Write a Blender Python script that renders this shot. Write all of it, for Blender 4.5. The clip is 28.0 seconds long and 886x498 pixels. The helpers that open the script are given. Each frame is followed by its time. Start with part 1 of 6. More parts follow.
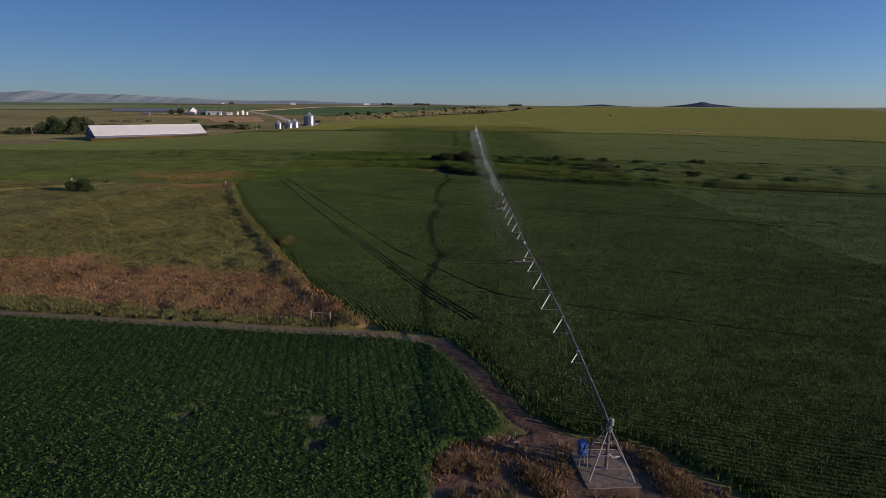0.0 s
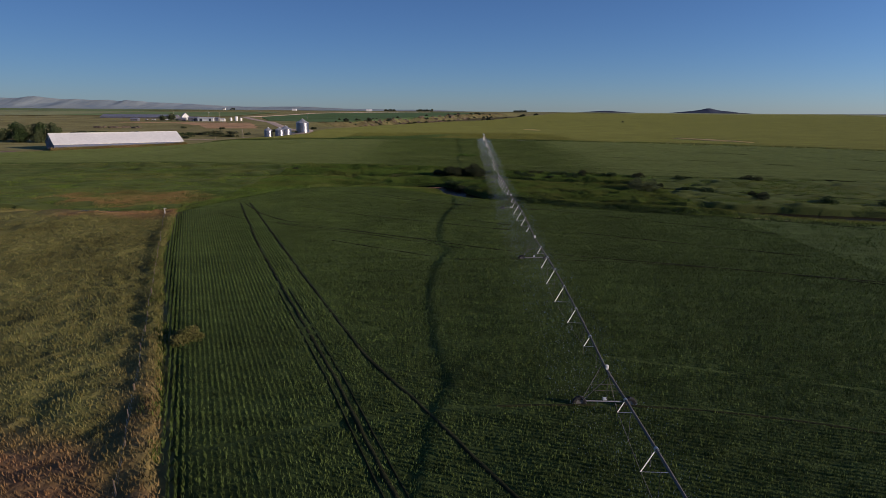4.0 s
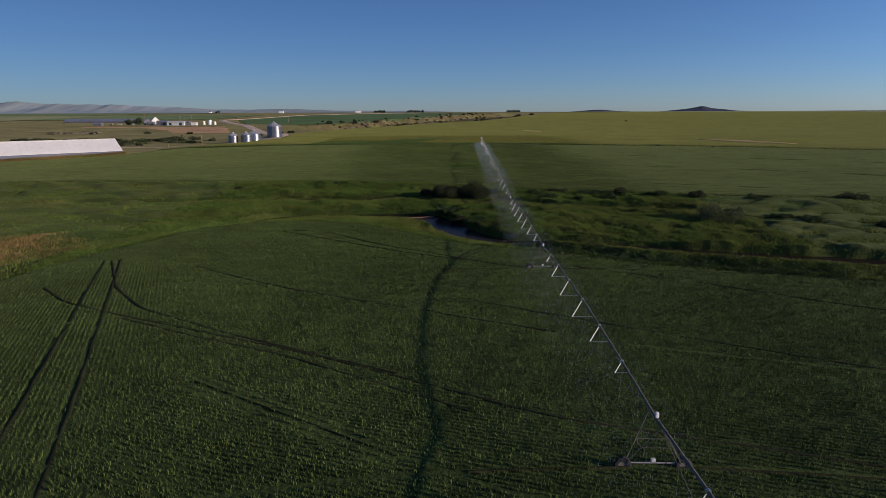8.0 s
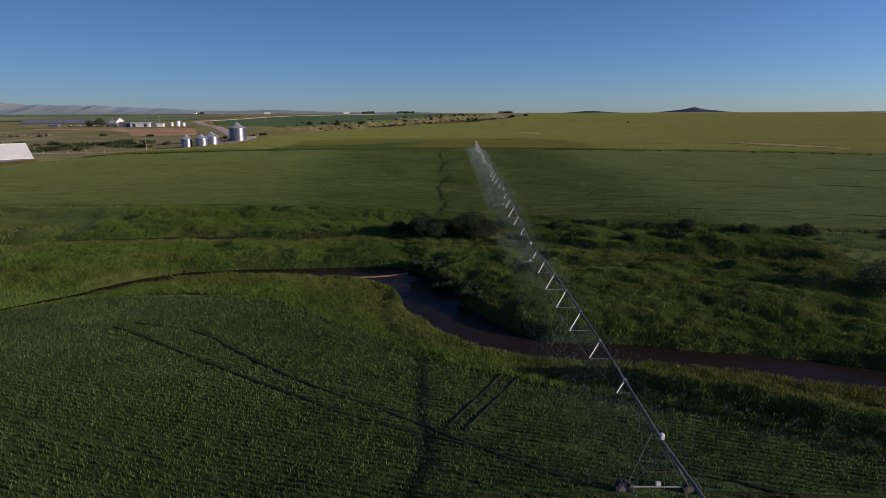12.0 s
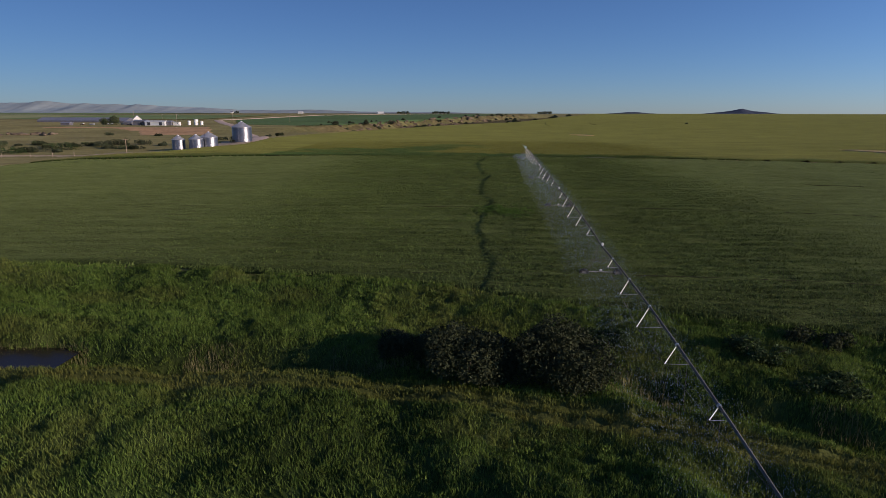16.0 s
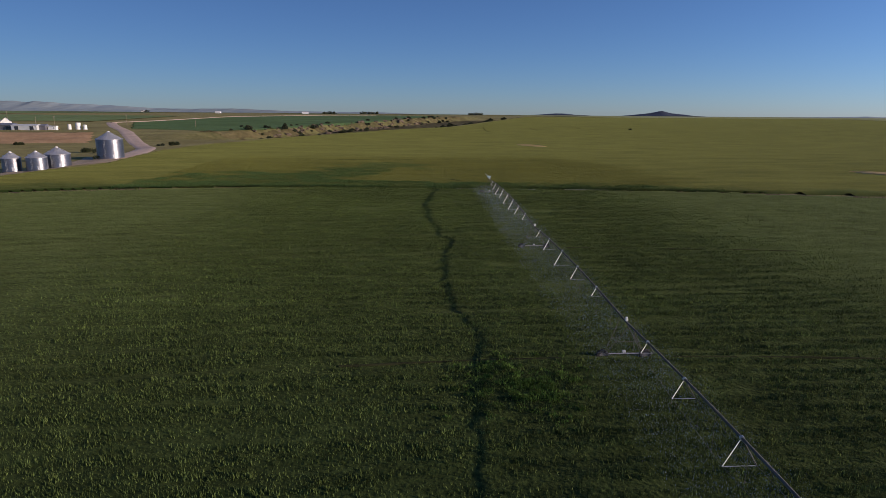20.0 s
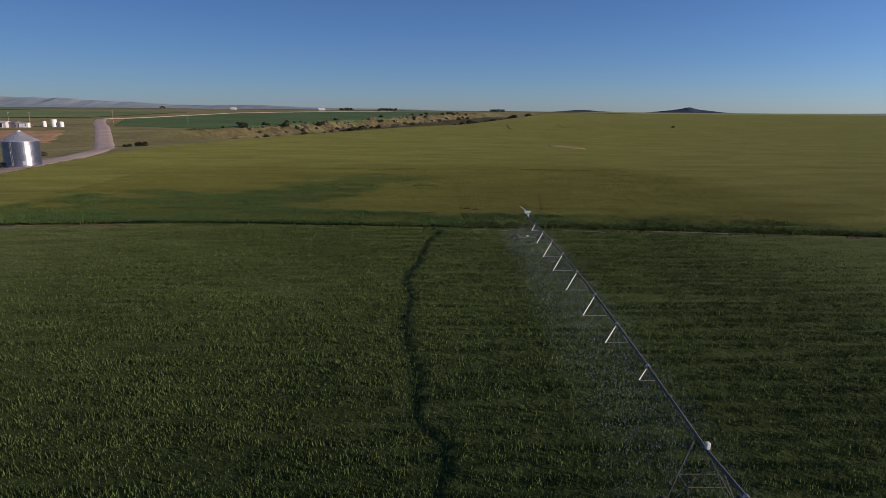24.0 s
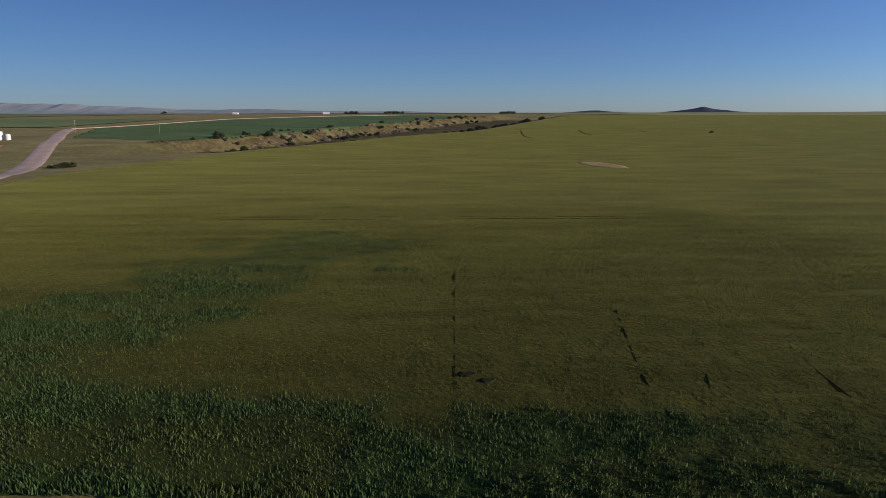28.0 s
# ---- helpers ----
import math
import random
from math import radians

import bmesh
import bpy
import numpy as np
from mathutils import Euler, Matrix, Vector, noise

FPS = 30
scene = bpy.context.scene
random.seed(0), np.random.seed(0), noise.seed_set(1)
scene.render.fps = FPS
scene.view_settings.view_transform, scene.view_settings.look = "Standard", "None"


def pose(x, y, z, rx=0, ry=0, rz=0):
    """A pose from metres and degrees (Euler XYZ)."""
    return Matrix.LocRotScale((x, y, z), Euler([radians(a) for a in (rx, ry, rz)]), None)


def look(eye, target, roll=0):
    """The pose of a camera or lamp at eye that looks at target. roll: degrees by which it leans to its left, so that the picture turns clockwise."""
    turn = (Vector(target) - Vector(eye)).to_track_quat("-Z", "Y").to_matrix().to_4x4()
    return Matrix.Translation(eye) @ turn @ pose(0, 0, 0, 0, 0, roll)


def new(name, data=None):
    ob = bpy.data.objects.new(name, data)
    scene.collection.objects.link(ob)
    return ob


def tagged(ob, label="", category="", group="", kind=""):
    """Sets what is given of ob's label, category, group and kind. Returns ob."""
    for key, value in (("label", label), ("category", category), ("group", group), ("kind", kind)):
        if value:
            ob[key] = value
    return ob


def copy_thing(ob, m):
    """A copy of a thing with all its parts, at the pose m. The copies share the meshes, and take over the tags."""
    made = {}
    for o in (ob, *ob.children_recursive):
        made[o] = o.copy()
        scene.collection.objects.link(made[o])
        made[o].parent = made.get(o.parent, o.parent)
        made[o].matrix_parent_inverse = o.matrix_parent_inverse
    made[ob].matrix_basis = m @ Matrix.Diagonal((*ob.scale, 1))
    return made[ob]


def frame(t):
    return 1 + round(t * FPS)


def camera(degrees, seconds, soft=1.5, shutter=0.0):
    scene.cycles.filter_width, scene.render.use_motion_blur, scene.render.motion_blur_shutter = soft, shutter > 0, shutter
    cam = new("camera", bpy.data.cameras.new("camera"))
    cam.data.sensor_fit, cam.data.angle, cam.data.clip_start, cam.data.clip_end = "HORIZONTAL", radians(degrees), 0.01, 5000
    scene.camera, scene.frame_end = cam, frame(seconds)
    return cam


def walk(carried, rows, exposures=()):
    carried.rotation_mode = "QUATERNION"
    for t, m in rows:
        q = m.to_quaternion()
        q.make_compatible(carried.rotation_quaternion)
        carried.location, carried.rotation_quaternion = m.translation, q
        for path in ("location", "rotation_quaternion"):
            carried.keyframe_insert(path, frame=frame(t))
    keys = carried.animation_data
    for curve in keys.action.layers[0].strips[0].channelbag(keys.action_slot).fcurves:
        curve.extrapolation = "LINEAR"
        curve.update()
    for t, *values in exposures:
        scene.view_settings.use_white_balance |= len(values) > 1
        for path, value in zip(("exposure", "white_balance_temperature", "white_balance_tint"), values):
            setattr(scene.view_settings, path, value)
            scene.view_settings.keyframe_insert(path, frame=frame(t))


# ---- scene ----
cam = camera(73.8, 28.0, 0.55)
PATH = [
    (0, (-0.709, 0.375, 22.803), (-0.699, 2.318, 22.33), 0.4),
    (0.5, (-0.736, 4.454, 22.807), (-0.717, 6.396, 22.333), 0.2),
    (1, (-0.803, 8.921, 22.874), (-0.807, 10.865, 22.4), 0.2),
    (1.5, (-0.877, 13.889, 22.841), (-0.889, 15.832, 22.369), 0.2),
    (2, (-0.958, 19.389, 22.817), (-0.96, 21.333, 22.345), 0.2),
    (2.5, (-1.058, 25.222, 22.567), (-1.034, 27.167, 22.104), 0.3),
    (3, (-1.011, 31.206, 22.756), (-0.993, 33.15, 22.288), -0.0),
    (3.5, (-1.076, 37.239, 22.345), (-1.077, 39.187, 21.894), 0.5),
    (5.5, (-0.339, 64.815, 22.684), (-0.348, 66.759, 22.216), 0.0),
    (6, (-0.293, 72.157, 22.435), (-0.306, 74.102, 21.97), -0.1),
    (6.5, (-0.247, 79.788, 22.315), (-0.259, 81.734, 21.854), -0.1),
    (7, (-0.08, 87.548, 22.2), (-0.096, 89.495, 21.744), -0.2),
    (7.5, (-0.069, 95.298, 22.09), (-0.063, 97.246, 21.636), -0.2),
    (8, (-0.368, 102.577, 21.908), (-0.347, 104.525, 21.457), -0.2),
    (8.5, (-0.608, 109.79, 21.92), (-0.545, 111.738, 21.471), -0.2),
    (9, (-0.579, 117.147, 21.796), (-0.463, 119.093, 21.347), -0.3),
    (9.5, (-0.358, 124.214, 21.531), (-0.22, 126.157, 21.081), -0.1),
    (10, (0.016, 131.068, 21.391), (0.114, 133.015, 20.943), -0.3),
    (10.5, (0.41, 137.891, 21.261), (0.51, 139.837, 20.813), -0.2),
    (11, (0.935, 144.597, 21.153), (0.994, 146.546, 20.706), -0.2),
    (11.5, (1.377, 151.324, 20.91), (1.436, 153.273, 20.463), -0.3),
    (12, (2.14, 158.106, 20.818), (2.19, 160.055, 20.371), -0.2),
    (12.5, (2.633, 165.069, 20.681), (2.64, 167.018, 20.233), -0.2),
    (14.5, (3.069, 195.287, 19.796), (2.986, 197.235, 19.349), -0.0),
    (15, (3.231, 203.182, 19.848), (3.133, 205.128, 19.399), 0.2),
    (15.5, (2.938, 211.418, 19.656), (2.852, 213.366, 19.209), 0.1),
    (16, (2.296, 219.632, 19.453), (2.232, 221.581, 19.008), 0.1),
    (16.5, (1.926, 227.812, 19.361), (1.859, 229.761, 18.917), 0.2),
    (17, (1.275, 235.895, 19.516), (1.291, 237.845, 19.073), 0.4),
    (17.5, (0.836, 244.154, 19.944), (0.873, 246.104, 19.501), 0.4),
    (18, (0.373, 252.254, 20.732), (0.411, 254.204, 20.289), 0.5),
    (18.5, (-0.224, 259.684, 21.762), (-0.164, 261.633, 21.318), 0.7),
    (19, (-0.556, 267.112, 22.65), (-0.443, 269.058, 22.204), 0.8),
    (19.5, (-0.64, 274.841, 23.286), (-0.477, 276.784, 22.842), 0.7),
    (20, (-0.392, 282.691, 23.826), (-0.223, 284.634, 23.381), 0.5),
    (20.5, (-0.177, 290.07, 23.93), (-0.007, 292.012, 23.483), 0.7),
    (21, (0.22, 297.781, 23.924), (0.445, 299.718, 23.478), 0.3),
    (21.5, (0.925, 305.64, 23.835), (1.153, 307.575, 23.386), 0.5),
    (23.5, (5.963, 338.58, 23.276), (6.094, 340.523, 22.823), 0.5),
    (24, (7.341, 347.214, 23.073), (7.442, 349.158, 22.617), 0.5),
    (24.5, (8.609, 356.035, 22.919), (8.701, 357.98, 22.463), 0.4),
    (25, (9.562, 364.617, 23.168), (9.649, 366.563, 22.714), 0.2),
    (25.5, (9.983, 372.709, 23.716), (10.071, 374.654, 23.26), 0.3),
    (26, (10.959, 381.24, 24.334), (11.043, 383.185, 23.877), 0.2),
    (26.5, (11.773, 389.8, 24.851), (11.851, 391.746, 24.394), 0.1),
    (27, (12.454, 398.316, 25.213), (12.53, 400.262, 24.759), 0.0),
    (27.5, (13.429, 406.909, 25.551), (13.501, 408.855, 25.098), -0.1),
    (28, (14.287, 415.921, 26.096), (14.353, 417.868, 25.645), -0.1),
]
walk(cam, [(t, look(eye, target, roll)) for t, eye, target, roll in PATH], [(0.0, -0.18, 6700, 22), (1.5, -0.26, 6700, 22), (3.0, -0.18, 6700, 22), (6.0, -0.08, 6700, 22), (10.0, -0.04, 6700, 22), (15.0, 0.0, 6700, 24), (28.0, -0.04, 6700, 24)])

# ---- world, sun, exposure ----
SUN_DIR = Vector((0.915, -0.335, 0.226)).normalized()          # towards the sun
SUN_EL = math.asin(SUN_DIR.z)
world = bpy.data.worlds.new("sky_world")
scene.world = world
world.use_nodes = True
wn = world.node_tree.nodes
sky = wn.new("ShaderNodeTexSky")
sky.sky_type = "NISHITA"
sky.sun_disc = False
sky.sun_elevation = SUN_EL
sky.sun_rotation = math.atan2(SUN_DIR.x, SUN_DIR.y)
sky.altitude = 900
sky.air_density, sky.dust_density, sky.ozone_density = 0.85, 0.3, 6.0
wn["Background"].inputs["Strength"].default_value = 0.094
# low haze makes the sky brighter on the sun's side than opposite to it
wl = world.node_tree.links
wdir, wdot, wgain, wmul = wn.new("ShaderNodeTexCoord"), wn.new("ShaderNodeVectorMath"), wn.new("ShaderNodeMath"), wn.new("ShaderNodeVectorMath")
wdot.operation, wgain.operation, wmul.operation = "DOT_PRODUCT", "MULTIPLY_ADD", "SCALE"
wdot.inputs[1].default_value = SUN_DIR
wgain.inputs[1].default_value, wgain.inputs[2].default_value = .54, 1.165
wl.new(wdir.outputs["Generated"], wdot.inputs[0])
wl.new(wdot.outputs["Value"], wgain.inputs[0])
wl.new(sky.outputs["Color"], wmul.inputs[0])
wl.new(wgain.outputs["Value"], wmul.inputs["Scale"])
wl.new(wmul.outputs["Vector"], wn["Background"].inputs["Color"])
sun_data = bpy.data.lights.new("sun", "SUN")
sun_data.energy, sun_data.angle, sun_data.color = 4.5, radians(0.6), (1.0, 0.86, 0.66)
sun_ob = new("sun", sun_data)
sun_ob.matrix_world = SUN_DIR.to_track_quat("Z", "Y").to_matrix().to_4x4()
scene.view_settings.exposure = 0.0

# ---- small helpers ----
rng = np.random.RandomState(7)


def fade(a, b, x):
    t = np.clip((np.asarray(x, float) - a) / (b - a), 0, 1)
    return t * t * (3 - 2 * t)


def vnoise(x, y, size, seed=0):
    """Smooth value noise in 0..1 with blobs of the given size."""
    x, y = np.asarray(x, float) / size + 1000.5, np.asarray(y, float) / size + 1000.5
    i, j = np.floor(x).astype(np.int64), np.floor(y).astype(np.int64)
    u, v = x - i, y - j
    u, v = u * u * (3 - 2 * u), v * v * (3 - 2 * v)

    def lat(a, b):
        n = (a * 374761393 + b * 668265263 + seed * 2147483647) & 0xFFFFFFFF
        n = ((n ^ (n >> 13)) * 1274126177) & 0xFFFFFFFF
        return ((n ^ (n >> 16)) & 0xFFFF) / 65535.0
    return (lat(i, j) * (1 - u) + lat(i + 1, j) * u) * (1 - v) + (lat(i, j + 1) * (1 - u) + lat(i + 1, j + 1) * u) * v


def line_dist(x, y, pts):
    """Distance to a polyline, and the width or other third value of the nearest place on it."""
    best, val = np.full(np.shape(x), 1e9), np.zeros(np.shape(x))
    for a, b in zip(pts[:-1], pts[1:]):
        ax, ay, bx, by = a[0], a[1], b[0], b[1]
        l2 = (bx - ax) ** 2 + (by - ay) ** 2
        s = np.clip(((x - ax) * (bx - ax) + (y - ay) * (by - ay)) / l2, 0, 1)
        d = np.hypot(x - ax - s * (bx - ax), y - ay - s * (by - ay))
        m = d < best
        best = np.where(m, d, best)
        if len(a) > 2:
            val = np.where(m, a[2] + s * (b[2] - a[2]), val)
    return best, val


def inside(x, y, poly):
    r = np.zeros(np.shape(x), bool)
    for (ax, ay), (bx, by) in zip(poly, poly[1:] + poly[:1]):
        if ay == by:
            continue
        c = (ay > y) != (by > y)
        r ^= c & (x < (bx - ax) * (y - ay) / (by - ay) + ax)
    return r


# ---- the lie of the land ----
RIVER = [(-150, 150, 0.9), (-90, 190, 0.9), (-65, 213, 0.9), (-49, 231, 1.0), (-45, 235, 1.2), (-41.2, 240.6, 1.3), (-35.7, 245.1, 1.3), (-28, 247, 1.2), (-20.3, 247, 1.5),
         (-12, 246, 2.6), (-5, 245, 4.0), (-0.3, 239.6, 3.2), (2.2, 233, 3.4), (3, 228.5, 3.4), (6.2, 222, 3.1), (9.6, 217.4, 2.8), (13.6, 214.5, 2.4), (18.7, 213.7, 2.3),
         (24, 213, 2.0), (31.5, 211, 2.0), (37.5, 208.8, 2.2), (43, 206.7, 2.3), (51, 203.9, 2.3), (75, 196, 3.2), (110, 186, 4.0), (160, 170, 5), (260, 140, 5)]
WATER_Z = -3.0
DITCH = [(-100, 262.5), (-57, 266.5), (-44, 268.2), (-34, 268.2), (-23, 267.2), (-12, 266.5), (-3, 264.8), (5, 263.8), (14, 262.6), (22, 259.6), (31, 254.8), (44, 251.8), (62, 247)]
TRAIL = [(-140, 262), (-85, 262.5), (-53, 261), (-40.5, 263.2), (-23.3, 264), (-12.3, 262.7), (0.3, 260.6), (13.8, 257.2), (24.5, 253), (34.4, 250.3), (41.8, 248.1), (62, 243)]
EDGE_FAR = ([-300, -170, -110, -50, -40, -18, -1, 9, 24.5, 38, 50, 100, 127, 200, 400], [288, 287, 293, 291.5, 291, 288, 285, 280, 276, 271, 267.5, 259, 256, 240, 197])
WHEAT = [(-6.4, 57.2), (-16.2, 71.3), (-32.1, 106.5), (-46.4, 136.9), (-64.0, 182.0), (-59, 199), (-49, 221), (-36, 229.5), (-27, 229.6), (-16, 225.7),
         (-6, 217), (1, 209.5), (7, 205.5), (17.7, 200), (25, 196.6), (33, 191.5), (45, 187), (60, 182), (90, 172), (140, 160), (220, 135),
         (220, 0), (30, 0), (22, 24), (17, 31.5), (13.5, 36.3), (9, 37.5), (6.2, 40), (4.2, 45), (2.6, 50), (0, 55), (-3, 56.8)]
MEADOW = [(-64.0, 182.0), (-59, 199), (-49, 221), (-36, 229.5), (-27, 229.6), (-16, 225.7), (-6, 217), (1, 209.5), (7, 205.5), (17.7, 200),
          (25, 196.6), (33, 191.5), (45, 187), (60, 182), (90, 172), (140, 160), (220, 135), (400, 100), (400, 197), (200, 240), (127, 256),
          (100, 259), (50, 267.5), (38, 271), (24.5, 276), (9, 280), (-1, 285), (-18, 288), (-40, 291), (-50, 291.5), (-110, 293), (-170, 287), (-300, 288), (-300, 190), (-120, 186)]
NEAR_BANK = WHEAT[5:21] + [(x, y) for x, y, w in RIVER[::-1] if x > -66]
PIVOT = (10.2, 33.2)
CREST = ([0, 520, 600, 676, 765, 800, 880, 915, 950, 1076, 1480, 2000, 5000], [-112, -116, -125, -112, -78, -54, -4, 28, 66, 126, 278, 450, 1500])
COULEE = ([0, 520, 600, 676, 765, 886, 1080, 1400, 2000, 5000], [-112, -116, -125, -112, -82, -24, 56, 170, 400, 1500])
RIGHT_Y = [-300, -50, 60, 90, 150, 200, 260, 292, 330, 375, 440, 550, 690, 765, 886, 1080, 1400, 2000, 5000]
RIGHT_Z = [2, 0.3, 0.1, -1.05, -1.5, -1.5, -.9, 0.3, 1.85, 2.85, 3.6, 4.5, 4.2, 5.0, 8, 14, 20, 21.5, 23.5]
LEFT_Y = [-300, 60, 150, 260, 300, 350, 420, 560, 690, 718, 800, 845, 1000, 1300, 1600, 2500, 5000]
LEFT_Z = [2, 0.15, -1.15, -1.1, 0.2, 0.6, 1.5, 1.8, 2.2, 2.6, 8, 8.3, 12, 17, 19.5, 22, 23.5]


def height(x, y):
    x, y = np.asarray(x, float), np.asarray(y, float)
    right, left = np.interp(y, RIGHT_Y, RIGHT_Z), np.interp(y, LEFT_Y, LEFT_Z)
    crest = np.interp(y, *CREST)
    edge = np.where(y < 640, -143.0, crest - 20)
    z = left + (right - left) * fade(-28, 16, x - edge)
    # the coulee behind the barley hill: a drop, a floor and a steep far wall
    far = y > 640
    d = crest - x
    cut = fade(720, 840, y) * (1 - fade(1500, 1900, y))
    wall = np.interp(y, *COULEE) - x
    depth = 9 * fade(4, 40, d) * (1 - fade(74, 92, wall + 10 * (vnoise(x, y, 26, 5) - .5) + 5 * (vnoise(x, y, 9, 6) - .5)))
    z = z - np.where(far, depth * cut, 0)
    # a hollow behind the barley where the smaller bins stand
    z = z - 1.7 * fade(-116, -130, x) * fade(470, 500, y) * fade(560, 525, y)
    # meadow and river
    e2 = np.interp(x, *EDGE_FAR)
    meadow = inside(x, y, MEADOW) & (np.abs(x) < 300)
    rd, rw = line_dist(x, y, RIVER)
    deep = fade(0, 10 - 5.5 * fade(10, 30, x), e2 - y) * (1 - fade(190, 300, np.abs(x)))
    low = -1.7 + 0.7 * (vnoise(x, y, 17, 3) - .5) + 0.5 * (vnoise(x, y, 6, 4) - .5)
    # a ledge below the far field, higher to the right
    low = np.where(y > e2 - 22, np.maximum(low, low + 0.7 * fade(22, 14, e2 - y)), low)
    off, _ = line_dist(x, y, WHEAT[4:21])
    z = np.where(meadow, z + (low - z) * deep * fade(-1, 9, off), z)
    # the bank on the wheat's side slopes down to the water, the other one is cut steep
    near = inside(x, y, NEAR_BANK)
    shore = np.maximum(rd - rw, 0)
    slope = shore / (shore + np.maximum(off, .05))
    sloping = WATER_Z + .10 + (-1.35 - WATER_Z) * slope ** 1.15 + .25 * (vnoise(x, y, 4, 8) - .5) * slope
    # a grassy levee stands between the wheat and the river where they draw apart
    sloping = sloping + 1.5 * fade(12, 20, x) * (1 - fade(60, 90, x)) * fade(.9, 3.6, off + .8 * (vnoise(x, y, 5, 17) - .5)) * (1 - fade(4.0, 8.0, off)) * fade(0, 3, shore)
    z = np.where(meadow & near, sloping, z - np.where(meadow & ~near, .5 * fade(7, 1, rd - rw), 0))
    # an old channel across the meadow, and the trail beside it
    dd = line_dist(x, y, DITCH)[0] - 1.3 * fade(-32, -37, x)
    z = z - np.where(meadow & ~near, (1.15 + .35 * vnoise(x, y, 7, 15)) * fade(2.6, .7, dd + .9 * (vnoise(x, y, 3, 16) - .5)) * (1 - fade(-7, -3, x) * fade(18, 14, x)), 0)
    bank = fade(rw + np.where(near, .5, 1.6), rw - 0.3, rd + 0.7 * (vnoise(x, y, 3, 9) - .5))
    z = z + (-4.3 - z) * np.clip(bank, 0, 1) * (1 - fade(200, 280, np.abs(x)))
    return z


def hz(x, y):
    return float(height(np.array([x], float), np.array([y], float))[0])


